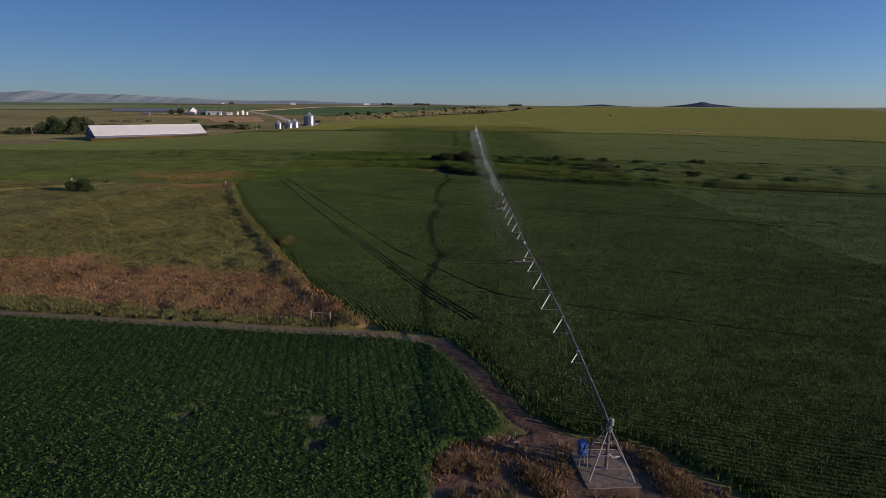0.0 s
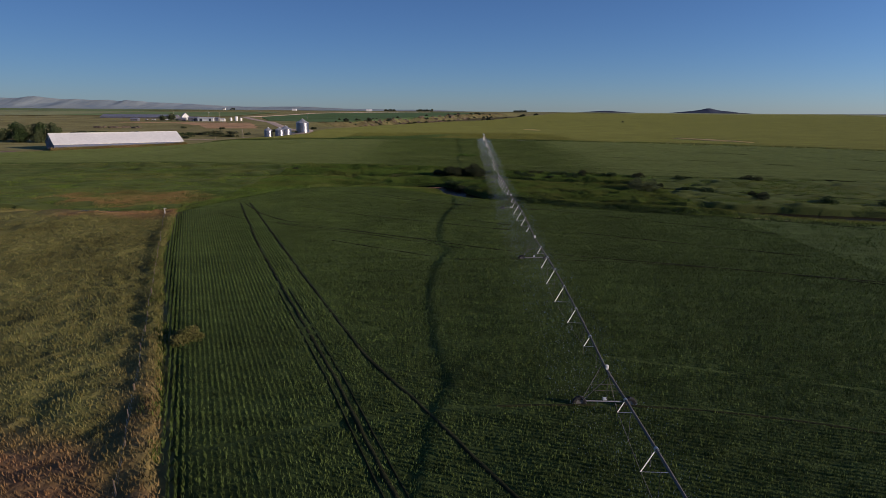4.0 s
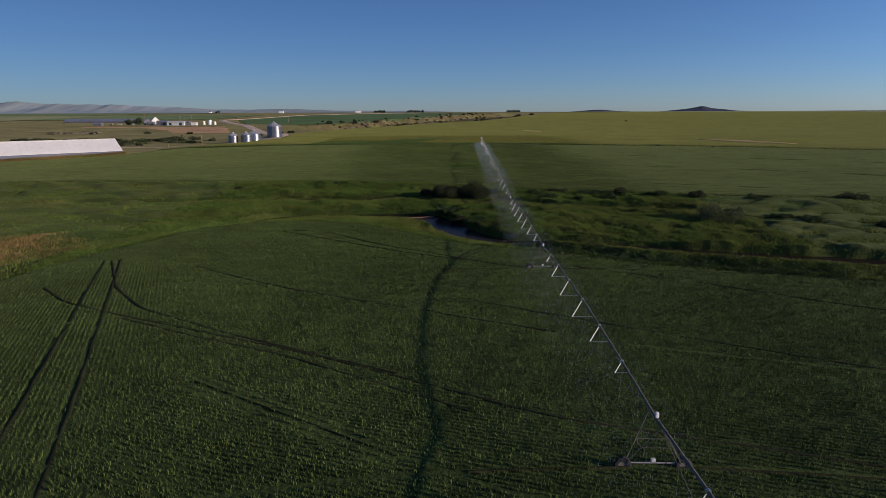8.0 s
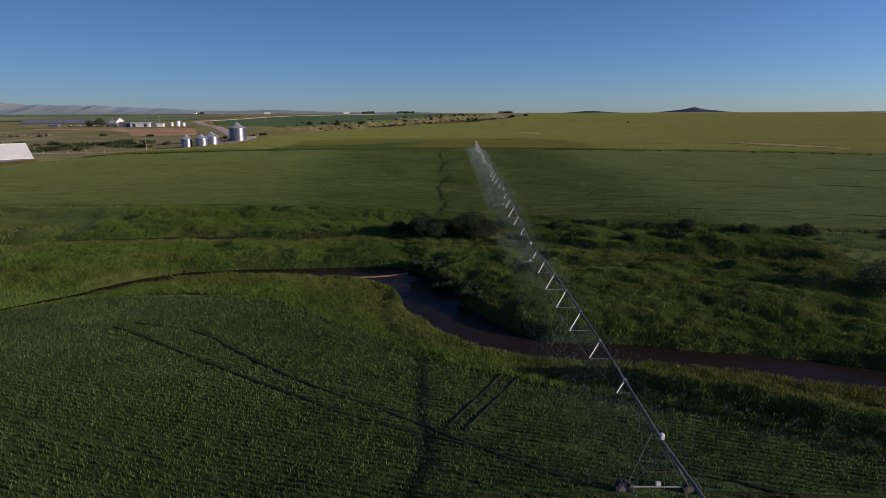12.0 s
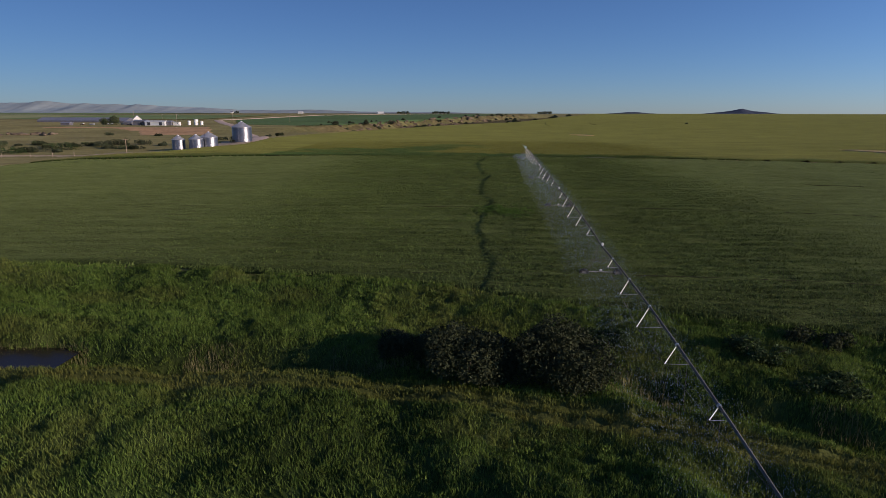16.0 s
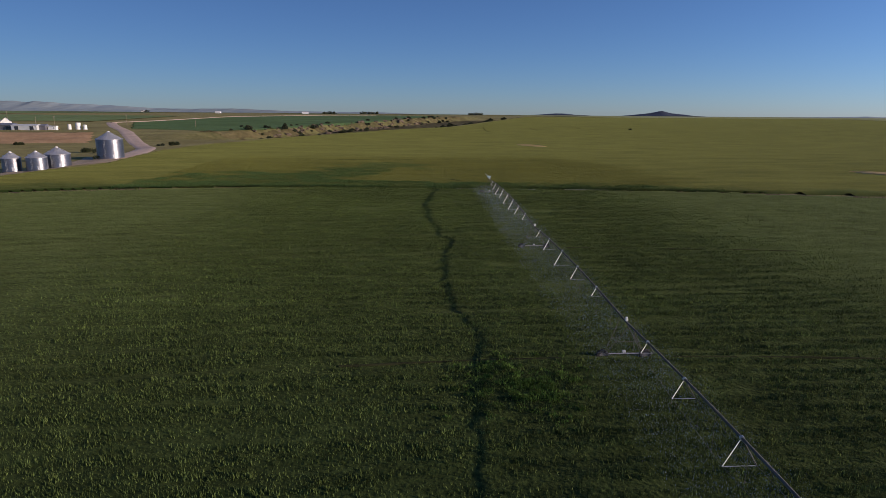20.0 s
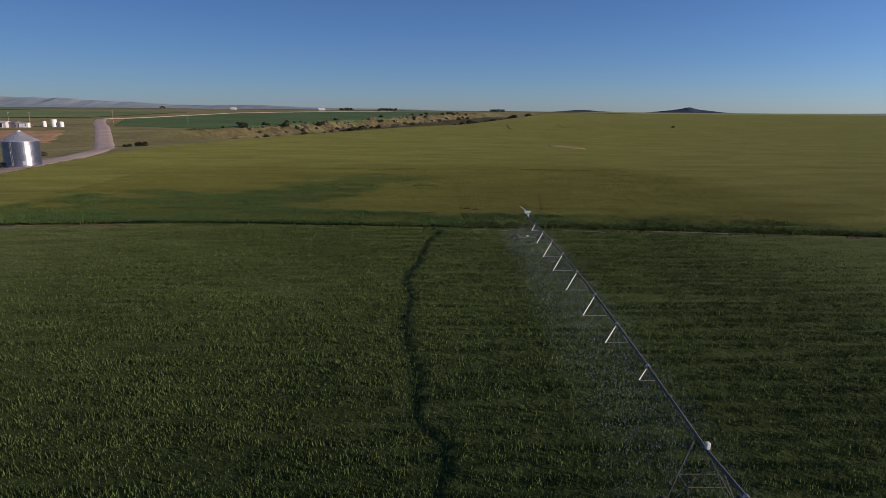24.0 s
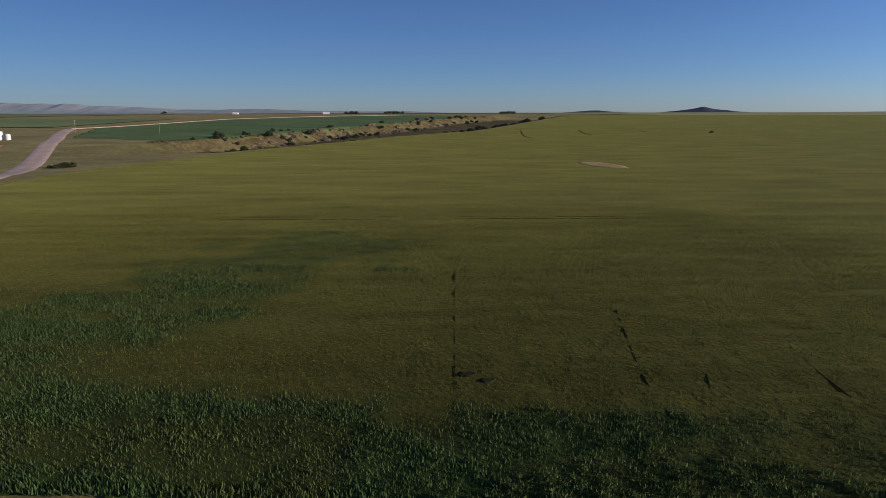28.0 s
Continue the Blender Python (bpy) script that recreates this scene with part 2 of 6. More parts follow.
# ---- materials ----
def material(name, a, b, size=0.5, rough=0.85, bump=0.3, big=25.0, bigmix=0.35, third=None, island=0.0, metal=0.0, spec=0.3, detail=6, randob=0.0, leafy=0.0, streak=0.0, sheen=None):
    """A procedural surface: two colours mixed by fine and broad noise; a third by the mesh's attribute 'mix'."""
    m = bpy.data.materials.new(name)
    m.use_nodes = True
    n, l = m.node_tree.nodes, m.node_tree.links
    p = n["Principled BSDF"]
    geo = n.new("ShaderNodeNewGeometry")
    fine, broad = n.new("ShaderNodeTexNoise"), n.new("ShaderNodeTexNoise")
    fine.inputs["Scale"].default_value, fine.inputs["Detail"].default_value = 1 / size, detail
    broad.inputs["Scale"].default_value, broad.inputs["Detail"].default_value = 1 / big, 4
    for t in (fine, broad):
        l.new(geo.outputs["Position"], t.inputs["Vector"])
    ramp = n.new("ShaderNodeMapRange")
    ramp.inputs["From Min"].default_value, ramp.inputs["From Max"].default_value = 0.3, 0.7
    l.new(fine.outputs["Fac"], ramp.inputs["Value"])
    mix = n.new("ShaderNodeMix")
    mix.data_type = "RGBA"
    mix.inputs["A"].default_value, mix.inputs["B"].default_value = (*a[:3], 1), (*b[:3], 1)
    l.new(ramp.outputs["Result"], mix.inputs["Factor"])
    col = mix.outputs["Result"]

    def scale_by(source, low, high, colour):
        r = n.new("ShaderNodeMapRange")
        r.inputs["From Min"].default_value, r.inputs["From Max"].default_value = 0.25, 0.75
        if low < 0:
            r.inputs["From Min"].default_value, r.inputs["From Max"].default_value = 0, 1
            low = -low
        r.inputs["To Min"].default_value, r.inputs["To Max"].default_value = low, high
        l.new(source, r.inputs["Value"])
        v = n.new("ShaderNodeVectorMath")
        v.operation = "SCALE"
        l.new(colour, v.inputs[0])
        l.new(r.outputs["Result"], v.inputs["Scale"])
        return v.outputs["Vector"]
    if third is not None:
        at = n.new("ShaderNodeAttribute")
        at.attribute_name = "mix"
        m3 = n.new("ShaderNodeMix")
        m3.data_type = "RGBA"
        l.new(at.outputs["Fac"], m3.inputs["Factor"])
        l.new(col, m3.inputs["A"])
        m3.inputs["B"].default_value = (*third[:3], 1)
        col = m3.outputs["Result"]
    if bigmix:
        col = scale_by(broad.outputs["Fac"], 1 - bigmix, 1 + bigmix, col)
    if streak:
        # drill rows and wind streaks, drawn out along x
        st, mp = n.new("ShaderNodeTexNoise"), n.new("ShaderNodeMapping")
        mp.inputs["Scale"].default_value = (.3 / streak, 1 / streak, 1 / streak)
        st.inputs["Scale"].default_value, st.inputs["Detail"].default_value = 1, 5
        l.new(geo.outputs["Position"], mp.inputs["Vector"])
        l.new(mp.outputs["Vector"], st.inputs["Vector"])
        col = scale_by(st.outputs["Fac"], .68, 1.32, col)
    if island:
        col = scale_by(geo.outputs["Random Per Island"], -(1 - island), 1 + island, col)
    if randob:
        oi = n.new("ShaderNodeObjectInfo")
        col = scale_by(oi.outputs["Random"], -(1 - randob), 1 + randob, col)
    l.new(col, p.inputs["Base Color"])
    p.inputs["Roughness"].default_value = rough
    p.inputs["Metallic"].default_value = metal
    p.inputs["Specular IOR Level"].default_value = spec
    if sheen:
        # the fuzz of awns and leaf tips over a closed crop
        p.inputs["Sheen Weight"].default_value = sheen[3]
        p.inputs["Sheen Roughness"].default_value = .45
        p.inputs["Sheen Tint"].default_value = (*sheen[:3], 1)
        if streak:
            sr = n.new("ShaderNodeMapRange")
            sr.inputs["From Min"].default_value, sr.inputs["From Max"].default_value = .25, .75
            sr.inputs["To Min"].default_value, sr.inputs["To Max"].default_value = sheen[3] * .78, sheen[3] * 1.22
            l.new(st.outputs["Fac"], sr.inputs["Value"])
            weight = sr.outputs["Result"]
            if third is not None:
                # the greener growth is sleeker
                less = n.new("ShaderNodeMapRange")
                less.inputs["To Min"].default_value, less.inputs["To Max"].default_value = 1, .45
                l.new(at.outputs["Fac"], less.inputs["Value"])
                mul = n.new("ShaderNodeMath")
                mul.operation = "MULTIPLY"
                l.new(weight, mul.inputs[0])
                l.new(less.outputs["Result"], mul.inputs[1])
                weight = mul.outputs["Value"]
            l.new(weight, p.inputs["Sheen Weight"])
    if leafy:
        # thin leaves let part of the light through
        tr, ms = n.new("ShaderNodeBsdfTranslucent"), n.new("ShaderNodeMixShader")
        ms.inputs["Fac"].default_value = leafy
        l.new(col, tr.inputs["Color"])
        l.new(p.outputs["BSDF"], ms.inputs[1])
        l.new(tr.outputs["BSDF"], ms.inputs[2])
        l.new(ms.outputs["Shader"], n["Material Output"].inputs["Surface"])
    if bump:
        bn = n.new("ShaderNodeBump")
        bn.inputs["Strength"].default_value = min(1, bump)
        bn.inputs["Distance"].default_value = size * 0.4
        l.new(fine.outputs["Fac"], bn.inputs["Height"])
        l.new(bn.outputs["Normal"], p.inputs["Normal"])
    return m


M_ROADDIRT = material("track_dirt", (.19, .135, .095), (.28, .20, .145), .5, .95, .4, 6, .2, spec=.1)
M_GRASSLAND = material("dry_grassland", (.125, .130, .046), (.215, .190, .078), 3, .95, .4, 60, .35, spec=.1, streak=9, sheen=(.52, .45, .2, .07))
# wheat sheet darker than its blades: shade between them put into the colour
M_WHEAT = material("wheat_shaded_layer", (.026, .042, .012), (.052, .077, .022), .30, .9, .9, 22, .22, spec=.04, streak=1.8, sheen=(.32, .44, .18, .13))
M_WHEATBLADE = material("wheat_blade", (.043, .069, .018), (.094, .137, .038), .40, .7, 0, 22, .22, island=.35, streak=1.6, spec=.08, leafy=.06)
# far wheat sheet likewise coloured dark for the shade among the blades
M_WHEAT2 = material("far_wheat_shaded_layer", (.015, .027, .008), (.042, .063, .018), .4, .9, .9, 26, .20, spec=.04, streak=1.2, sheen=(.43, .53, .18, .15))
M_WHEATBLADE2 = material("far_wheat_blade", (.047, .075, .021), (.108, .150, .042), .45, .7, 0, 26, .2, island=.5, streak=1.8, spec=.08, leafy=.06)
# the shade beneath the leaves is put into this sheet's darker green
M_ROWCROP = material("row_crop_shaded_layer", (.022, .042, .012), (.040, .070, .020), .3, .7, .8, 12, .25, third=(.15, .12, .08), spec=.08)
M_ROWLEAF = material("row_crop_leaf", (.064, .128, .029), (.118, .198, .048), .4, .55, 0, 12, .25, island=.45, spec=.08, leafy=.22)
M_PASTURE = material("pasture_grass", (.125, .130, .040), (.185, .165, .055), .7, .9, .8, 14, .35, third=(.24, .13, .07), spec=.08)
M_PASTBLADE = material("pasture_blade", (.115, .125, .038), (.21, .185, .068), .8, .9, 0, 14, .3, third=(.33, .18, .085), island=.28, spec=.08, leafy=.22)
# shade between the grass blades is put into this darker sheet colour
M_MEADOW = material("meadow_shaded_layer", (.022, .040, .010), (.052, .080, .020), .4, .85, .9, 13, .35, third=(.085, .095, .026), spec=.08, sheen=(.35, .45, .13, .10))
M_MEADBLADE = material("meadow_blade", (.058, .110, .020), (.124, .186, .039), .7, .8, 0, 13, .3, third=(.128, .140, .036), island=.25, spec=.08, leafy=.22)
# barley sheet's dark colour holds the shade that falls between the stalks
M_BARLEY = material("barley_shaded_layer", (.026, .027, .006), (.047, .046, .010), .45, .9, .7, 45, .13, third=(.024, .047, .012), spec=.04, streak=7, sheen=(.58, .635, .17, .15))
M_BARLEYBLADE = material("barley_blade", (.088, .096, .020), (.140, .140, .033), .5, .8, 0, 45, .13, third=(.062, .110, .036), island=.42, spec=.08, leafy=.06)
M_TAN = material("bare_tan_soil", (.40, .275, .105), (.49, .35, .165), 2, .95, .3, 15, .2, spec=.1)
M_PLATEAU = material("plateau_crop", (.062, .112, .040), (.09, .145, .055), 5, .9, .3, 90, .18, spec=.08, streak=12, sheen=(.25, .42, .16, .05))
M_CLIFF = material("cliff_rock", (.09, .070, .050), (.18, .14, .10), 2.2, .95, .9, 14, .4, spec=.1)
M_GRAVEL = material("gravel", (.54, .40, .30), (.66, .51, .40), 1.2, .95, .4, 12, .15, spec=.1)
M_STEEL = material("galvanised_steel", (.42, .44, .46), (.58, .60, .62), .25, .38, .05, 2, .12, metal=.85, spec=.5)
M_PIPE = material("weathered_galvanised_pipe", (.115, .108, .098), (.17, .16, .148), .4, .9, .05, 3, .15, metal=0, spec=.2)
# sunlight on the struts' left arms is put into this pale colour
M_STRUT = material("sunlit_galvanised_angle", (.80, .80, .77), (.88, .88, .85), .2, .45, .05, 3, .1, metal=.15, spec=.5)
M_RUBBER = material("tyre_rubber", (.02, .02, .02), (.035, .034, .032), .1, .85, .3, 1, .2)
M_BLACK = material("black_hose", (.03, .03, .032), (.05, .05, .05), .1, .5, 0, 1, .1)
M_WHITE = material("white_painted_metal", (.70, .70, .67), (.80, .80, .77), .6, .5, .05, 5, .08, spec=.4)
M_CONCRETE = material("concrete", (.17, .13, .10), (.25, .20, .16), .35, .92, .35, 1.6, .22, spec=.2)
M_BLUE = material("blue_tarpaulin", (.035, .09, .30), (.05, .13, .40), .12, .55, .4, .5, .2)
M_WOOD = material("weathered_wood", (.26, .20, .145), (.40, .32, .24), .15, .9, .4, 1.5, .2)
M_WHITEWOOD = material("bleached_timber", (.50, .46, .40), (.64, .60, .54), .15, .85, .3, 1.5, .2)
M_BARK = material("bark", (.09, .065, .045), (.17, .13, .095), .2, .95, .7, 1.5, .2)
M_LEAF = material("grey_green_leaf", (.027, .036, .017), (.050, .060, .029), .6, .7, 0, 5, .2, island=.3, spec=.08, leafy=.1)
M_LEAFDARK = material("dark_green_leaf", (.030, .055, .020), (.06, .09, .034), .6, .7, 0, 6, .25, island=.5, spec=.1, leafy=.15)
M_LEAFGROVE = material("cottonwood_leaf", (.055, .075, .034), (.095, .115, .055), .6, .7, 0, 6, .25, island=.4, spec=.1, leafy=.1)
M_JUNIPER = material("juniper_leaf", (.030, .042, .020), (.055, .065, .032), .8, .8, 0, 8, .25, island=.4, randob=.25)
M_ROOFWHITE = material("white_roof_sheet", (.66, .65, .62), (.74, .73, .70), 1.5, .5, .1, 9, .08, spec=.4)
M_WALLBLUE = material("slate_blue_cladding", (.085, .10, .155), (.11, .13, .19), .8, .6, .1, 5, .1)
M_GREYROOF = material("grey_metal_roof", (.22, .23, .27), (.28, .29, .33), 1.5, .5, .1, 12, .12, metal=.3)
M_DARKWALL = material("dark_cladding", (.10, .10, .12), (.15, .15, .17), 1, .7, .1, 6, .15)
M_LIGHTWALL = material("pale_cladding", (.50, .52, .52), (.60, .62, .62), 1, .6, .1, 6, .1)
M_RUST = material("rusty_steel", (.16, .085, .05), (.26, .16, .10), .3, .9, .4, 2, .25)
M_SIGNBLUE = material("sign_pale_blue", (.32, .55, .68), (.38, .62, .74), .5, .5, 0, 2, .05)
M_GLASS = material("dark_window", (.03, .035, .045), (.05, .055, .07), 1, .15, 0, 4, .1, spec=.5)
# aerial haze over the far hills is put into their blue-grey colour
M_HILLFAR = material("haze_coloured_hill", (.29, .36, .38), (.37, .42, .40), 130, 1, .2, 600, .15, spec=0)
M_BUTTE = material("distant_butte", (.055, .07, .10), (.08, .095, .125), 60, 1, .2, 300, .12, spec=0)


def water_material(name, ior):
    m = bpy.data.materials.new(name)
    m.use_nodes = True
    n, l = m.node_tree.nodes, m.node_tree.links
    p = n["Principled BSDF"]
    p.inputs["Base Color"].default_value = (.024, .018, .014, 1)
    p.inputs["Roughness"].default_value = .22
    p.inputs["IOR"].default_value = ior
    p.inputs["Specular IOR Level"].default_value = .5
    t, b, g = n.new("ShaderNodeTexNoise"), n.new("ShaderNodeBump"), n.new("ShaderNodeNewGeometry")
    t.inputs["Scale"].default_value = 2.2
    t.inputs["Detail"].default_value = 3
    b.inputs["Strength"].default_value, b.inputs["Distance"].default_value = .12, .05
    l.new(g.outputs["Position"], t.inputs["Vector"])
    l.new(t.outputs["Fac"], b.inputs["Height"])
    l.new(b.outputs["Normal"], p.inputs["Normal"])
    return m


def mist_material():
    m = bpy.data.materials.new("water_droplets")
    m.use_nodes = True
    n, l = m.node_tree.nodes, m.node_tree.links
    p, t, x = n["Principled BSDF"], n.new("ShaderNodeBsdfTransparent"), n.new("ShaderNodeMixShader")
    p.inputs["Base Color"].default_value = (.52, .72, 1.0, 1)
    p.inputs["Roughness"].default_value = .3
    x.inputs["Fac"].default_value = .36
    l.new(t.outputs["BSDF"], x.inputs[1])
    l.new(p.outputs["BSDF"], x.inputs[2])
    l.new(x.outputs["Shader"], n["Material Output"].inputs["Surface"])
    return m


M_WATER, M_POND, M_MIST = water_material("brown_river_water", 1.07), water_material("still_pond_water", 1.22), mist_material()


# ---- mesh builders ----
def raw_mesh(name, verts, faces, mat, mix=None, smooth=False):
    """A mesh from arrays: faces all of one size."""
    verts, faces = np.asarray(verts, np.float32), np.asarray(faces, np.int32)
    me = bpy.data.meshes.new(name)
    k = faces.shape[1]
    me.vertices.add(len(verts))
    me.vertices.foreach_set("co", verts.ravel())
    me.loops.add(faces.size)
    me.loops.foreach_set("vertex_index", faces.ravel())
    me.polygons.add(len(faces))
    me.polygons.foreach_set("loop_start", np.arange(0, faces.size, k, dtype=np.int32))
    if smooth:
        me.polygons.foreach_set("use_smooth", np.ones(len(faces), bool))
    if mix is not None:
        me.attributes.new("mix", "FLOAT", "POINT").data.foreach_set("value", np.asarray(mix, np.float32))
    me.materials.append(mat)
    me.update(calc_edges=True)
    return me


def sheet(name, xs, ys, keep, z, mat, mix=None, smooth=True):
    """A draped grid over the lines xs, ys; keep(x, y) chooses its points, z(x, y) sets their height."""
    X, Y = np.meshgrid(xs, ys)
    K = np.ones(X.shape, bool) if keep is None else keep(X, Y)
    Z = z(X, Y, K)
    q = K[:-1, :-1] & K[1:, :-1] & K[:-1, 1:] & K[1:, 1:]
    idx = np.arange(X.size).reshape(X.shape)
    f = np.stack([idx[:-1, :-1][q], idx[:-1, 1:][q], idx[1:, 1:][q], idx[1:, :-1][q]], 1)
    used = np.zeros(X.size, bool)
    used[f.ravel()] = True
    remap = np.cumsum(used) - 1
    v = np.stack([X.ravel(), Y.ravel(), Z.ravel()], 1)[used]
    mx = None if mix is None else mix(X, Y).ravel()[used]
    return new(name, raw_mesh(name, v, remap[f], mat, mx, smooth))


def rim(K):
    """The kept points that border on points not kept."""
    P = np.pad(K, 1, mode="edge")
    return K & ~(P[:-2, 1:-1] & P[2:, 1:-1] & P[1:-1, :-2] & P[1:-1, 2:])


def tufts(name, x, y, z0, tall, wide, mat, seed, lean=.35, mix=None):
    """Upright three-cornered blades, one a point."""
    r = np.random.RandomState(seed)
    n = len(x)
    a, b = r.rand(n) * 6.283, r.rand(n) * 6.283
    hgt, w = tall * (.85 + .3 * r.rand(n)), wide * (.6 + .8 * r.rand(n)) * .5
    dx, dy = np.cos(a) * w, np.sin(a) * w
    tx, ty = np.cos(b) * lean * hgt * r.rand(n), np.sin(b) * lean * hgt * r.rand(n)
    v = np.empty((n, 3, 3))
    v[:, 0] = np.stack([x - dx, y - dy, z0], 1)
    v[:, 1] = np.stack([x + dx, y + dy, z0], 1)
    v[:, 2] = np.stack([x + tx, y + ty, z0 + hgt], 1)
    f = np.arange(3 * n).reshape(n, 3)
    return new(name, raw_mesh(name, v.reshape(-1, 3), f, mat, None if mix is None else np.repeat(mix, 3)))


def link_mesh(name, bm, mat, parent=None, label=""):
    me = bpy.data.meshes.new(name)
    bm.to_mesh(me)
    bm.free()
    me.materials.append(mat)
    ob = new(name, me)
    if parent is not None:
        ob.parent = parent
    if label:
        ob["label"] = label
    return ob


part = link_mesh


def rod(bm, a, b, r, sides=6, r2=None):
    """A round bar between two points."""
    a, b = Vector(a), Vector(b)
    d = b - a
    q = d.to_track_quat("Z", "Y").to_matrix()
    rings = []
    for p, rr in ((a, r), (b, r if r2 is None else r2)):
        rings.append([bm.verts.new(p + q @ Vector((rr * math.cos(6.2832 * k / sides), rr * math.sin(6.2832 * k / sides), 0))) for k in range(sides)])
    for k in range(sides):
        bm.faces.new((rings[0][k], rings[0][(k + 1) % sides], rings[1][(k + 1) % sides], rings[1][k]))
    bm.faces.new(rings[0][::-1])
    bm.faces.new(rings[1])
    return bm


def tube(bm, pts, r, sides=8):
    """A round pipe along a line of points."""
    rings = []
    pts = [Vector(p) for p in pts]
    for i, p in enumerate(pts):
        d = (pts[min(i + 1, len(pts) - 1)] - pts[max(i - 1, 0)]).normalized()
        s = d.cross(Vector((0, 0, 1)))
        s = s.normalized() if s.length > 1e-4 else Vector((1, 0, 0))
        u = s.cross(d)
        rings.append([bm.verts.new(p + s * (r * math.cos(6.2832 * k / sides)) + u * (r * math.sin(6.2832 * k / sides))) for k in range(sides)])
    for A, B in zip(rings[:-1], rings[1:]):
        for k in range(sides):
            bm.faces.new((A[k], A[(k + 1) % sides], B[(k + 1) % sides], B[k]))
    bm.faces.new(rings[0][::-1])
    bm.faces.new(rings[-1])
    return bm


def box(bm, centre, size, turn=0.0, bevel=0.0):
    m = Matrix.Translation(centre) @ Matrix.Rotation(turn, 4, "Z") @ Matrix.Diagonal((*size, 1))
    r = bmesh.ops.create_cube(bm, size=1, matrix=m)
    if bevel:
        es = {e for v in r["verts"] for e in v.link_edges}
        bmesh.ops.bevel(bm, geom=list(es), offset=bevel, segments=1, affect="EDGES")
    return bm


def prism(bm, outline, a, b):
    """A flat outline (x, z pairs) pushed along y from a to b."""
    A = [bm.verts.new((x, a, z)) for x, z in outline]
    B = [bm.verts.new((x, b, z)) for x, z in outline]
    n = len(outline)
    for k in range(n):
        bm.faces.new((A[k], A[(k + 1) % n], B[(k + 1) % n], B[k]))
    bm.faces.new(A[::-1])
    bm.faces.new(B)
    bmesh.ops.recalc_face_normals(bm, faces=bm.faces)
    return bm


def lathe(bm, profile, sides=32, centre=(0, 0, 0)):
    rings = []
    for r, z in profile:
        rings.append([bm.verts.new((centre[0] + r * math.cos(6.2832 * k / sides), centre[1] + r * math.sin(6.2832 * k / sides), centre[2] + z)) for k in range(sides)])
    for A, B in zip(rings[:-1], rings[1:]):
        for k in range(sides):
            bm.faces.new((A[k], A[(k + 1) % sides], B[(k + 1) % sides], B[k]))
    bm.faces.new(rings[0][::-1])
    bm.faces.new(rings[-1])
    return bm


def thing(name, x, y, z, turn, label, category, group="", kind=""):
    e = new(name)
    e.matrix_basis = pose(x, y, z, 0, 0, turn)
    return tagged(e, label, category, group, kind)


def leaf_mesh(name, blobs, count, size, mat, seed, flat=.8):
    """Leaves as small folded quads on and inside a cluster of blobs (x, y, z, radius)."""
    r = np.random.RandomState(seed)
    blobs = np.array(blobs, float)
    w = blobs[:, 3] ** 2
    pick = r.choice(len(blobs), count, p=w / w.sum())
    d = r.normal(size=(count, 3))
    d /= np.linalg.norm(d, axis=1)[:, None]
    rad = blobs[pick, 3] * (0.62 + .45 * r.rand(count) ** .7) * (0.8 + .4 * vnoise(pick * 7 + d[:, 0] * 3, d[:, 1] * 3 + d[:, 2] * 2, .7, seed))
    c = blobs[pick, :3] + d * rad[:, None] * np.array([1, 1, flat])
    keep = c[:, 2] > 0.02
    c = c[keep]
    n = len(c)
    a = r.normal(size=(n, 3))
    a /= np.linalg.norm(a, axis=1)[:, None]
    b = np.cross(a, r.normal(size=(n, 3)))
    b /= np.linalg.norm(b, axis=1)[:, None]
    s = size * (.6 + .8 * r.rand(n))[:, None]
    v = np.empty((n, 4, 3))
    v[:, 0], v[:, 1], v[:, 2], v[:, 3] = c - a * s, c - b * s * .45, c + a * s, c + b * s * .45
    v[:, :, 2] = np.maximum(v[:, :, 2], .01)
    return raw_mesh(name, v.reshape(-1, 3), np.arange(4 * n).reshape(n, 4), mat)


# ---- the ground: one sheet to the horizon ----
def spaced(lo, hi, step, reach_lo, reach_hi, grow=1.09):
    mid = list(np.arange(lo, hi + .001, step))
    out, s, p = [], step, hi
    while p < reach_hi:
        s *= grow
        p += s
        out.append(min(p, reach_hi))
    left, s, p = [], step, lo
    while p > reach_lo:
        s *= grow
        p -= s
        left.append(max(p, reach_lo))
    return np.array(left[::-1] + mid + out)


GX = spaced(-75, 75, 1.8, -4400, 4400, 1.085)
GY = np.concatenate([np.arange(-120, 180, 3.0), np.arange(180, 300, 1.2), np.arange(300, 470, 3.0), spaced(470, 480, 5, 470, 4700, 1.02)])
ground = sheet("ground", GX, GY, None, lambda X, Y, K: height(X, Y) - .8 * (inside(X, Y, MEADOW) & (line_dist(X, Y, MEADOW + MEADOW[:1])[0] > 3)), M_GRASSLAND)
tagged(ground, "dry grassland and bare soil under the fields", "ground", kind="structure")

# ---- water ----
def water_z(X, Y, K):
    return np.full(X.shape, WATER_Z)


def near_river(X, Y):
    d, w = line_dist(X, Y, RIVER)
    return d < w + 3.6


river = sheet("water", np.arange(-152, 264, 1.5), np.arange(130, 256, 1.5), near_river, water_z, M_WATER)
backwater = sheet("backwater", np.arange(-66, -32, 1.0), np.arange(262, 274, .8), lambda X, Y: line_dist(X, Y, DITCH)[0] < 4.2,
                  lambda X, Y, K: np.where(rim(K), -3.4, -2.15), M_POND)
tagged(backwater, "narrow dark backwater in the meadow", "pond", kind="structure")
tagged(river, "still dark brown river winding through the meadow", "river", kind="structure")

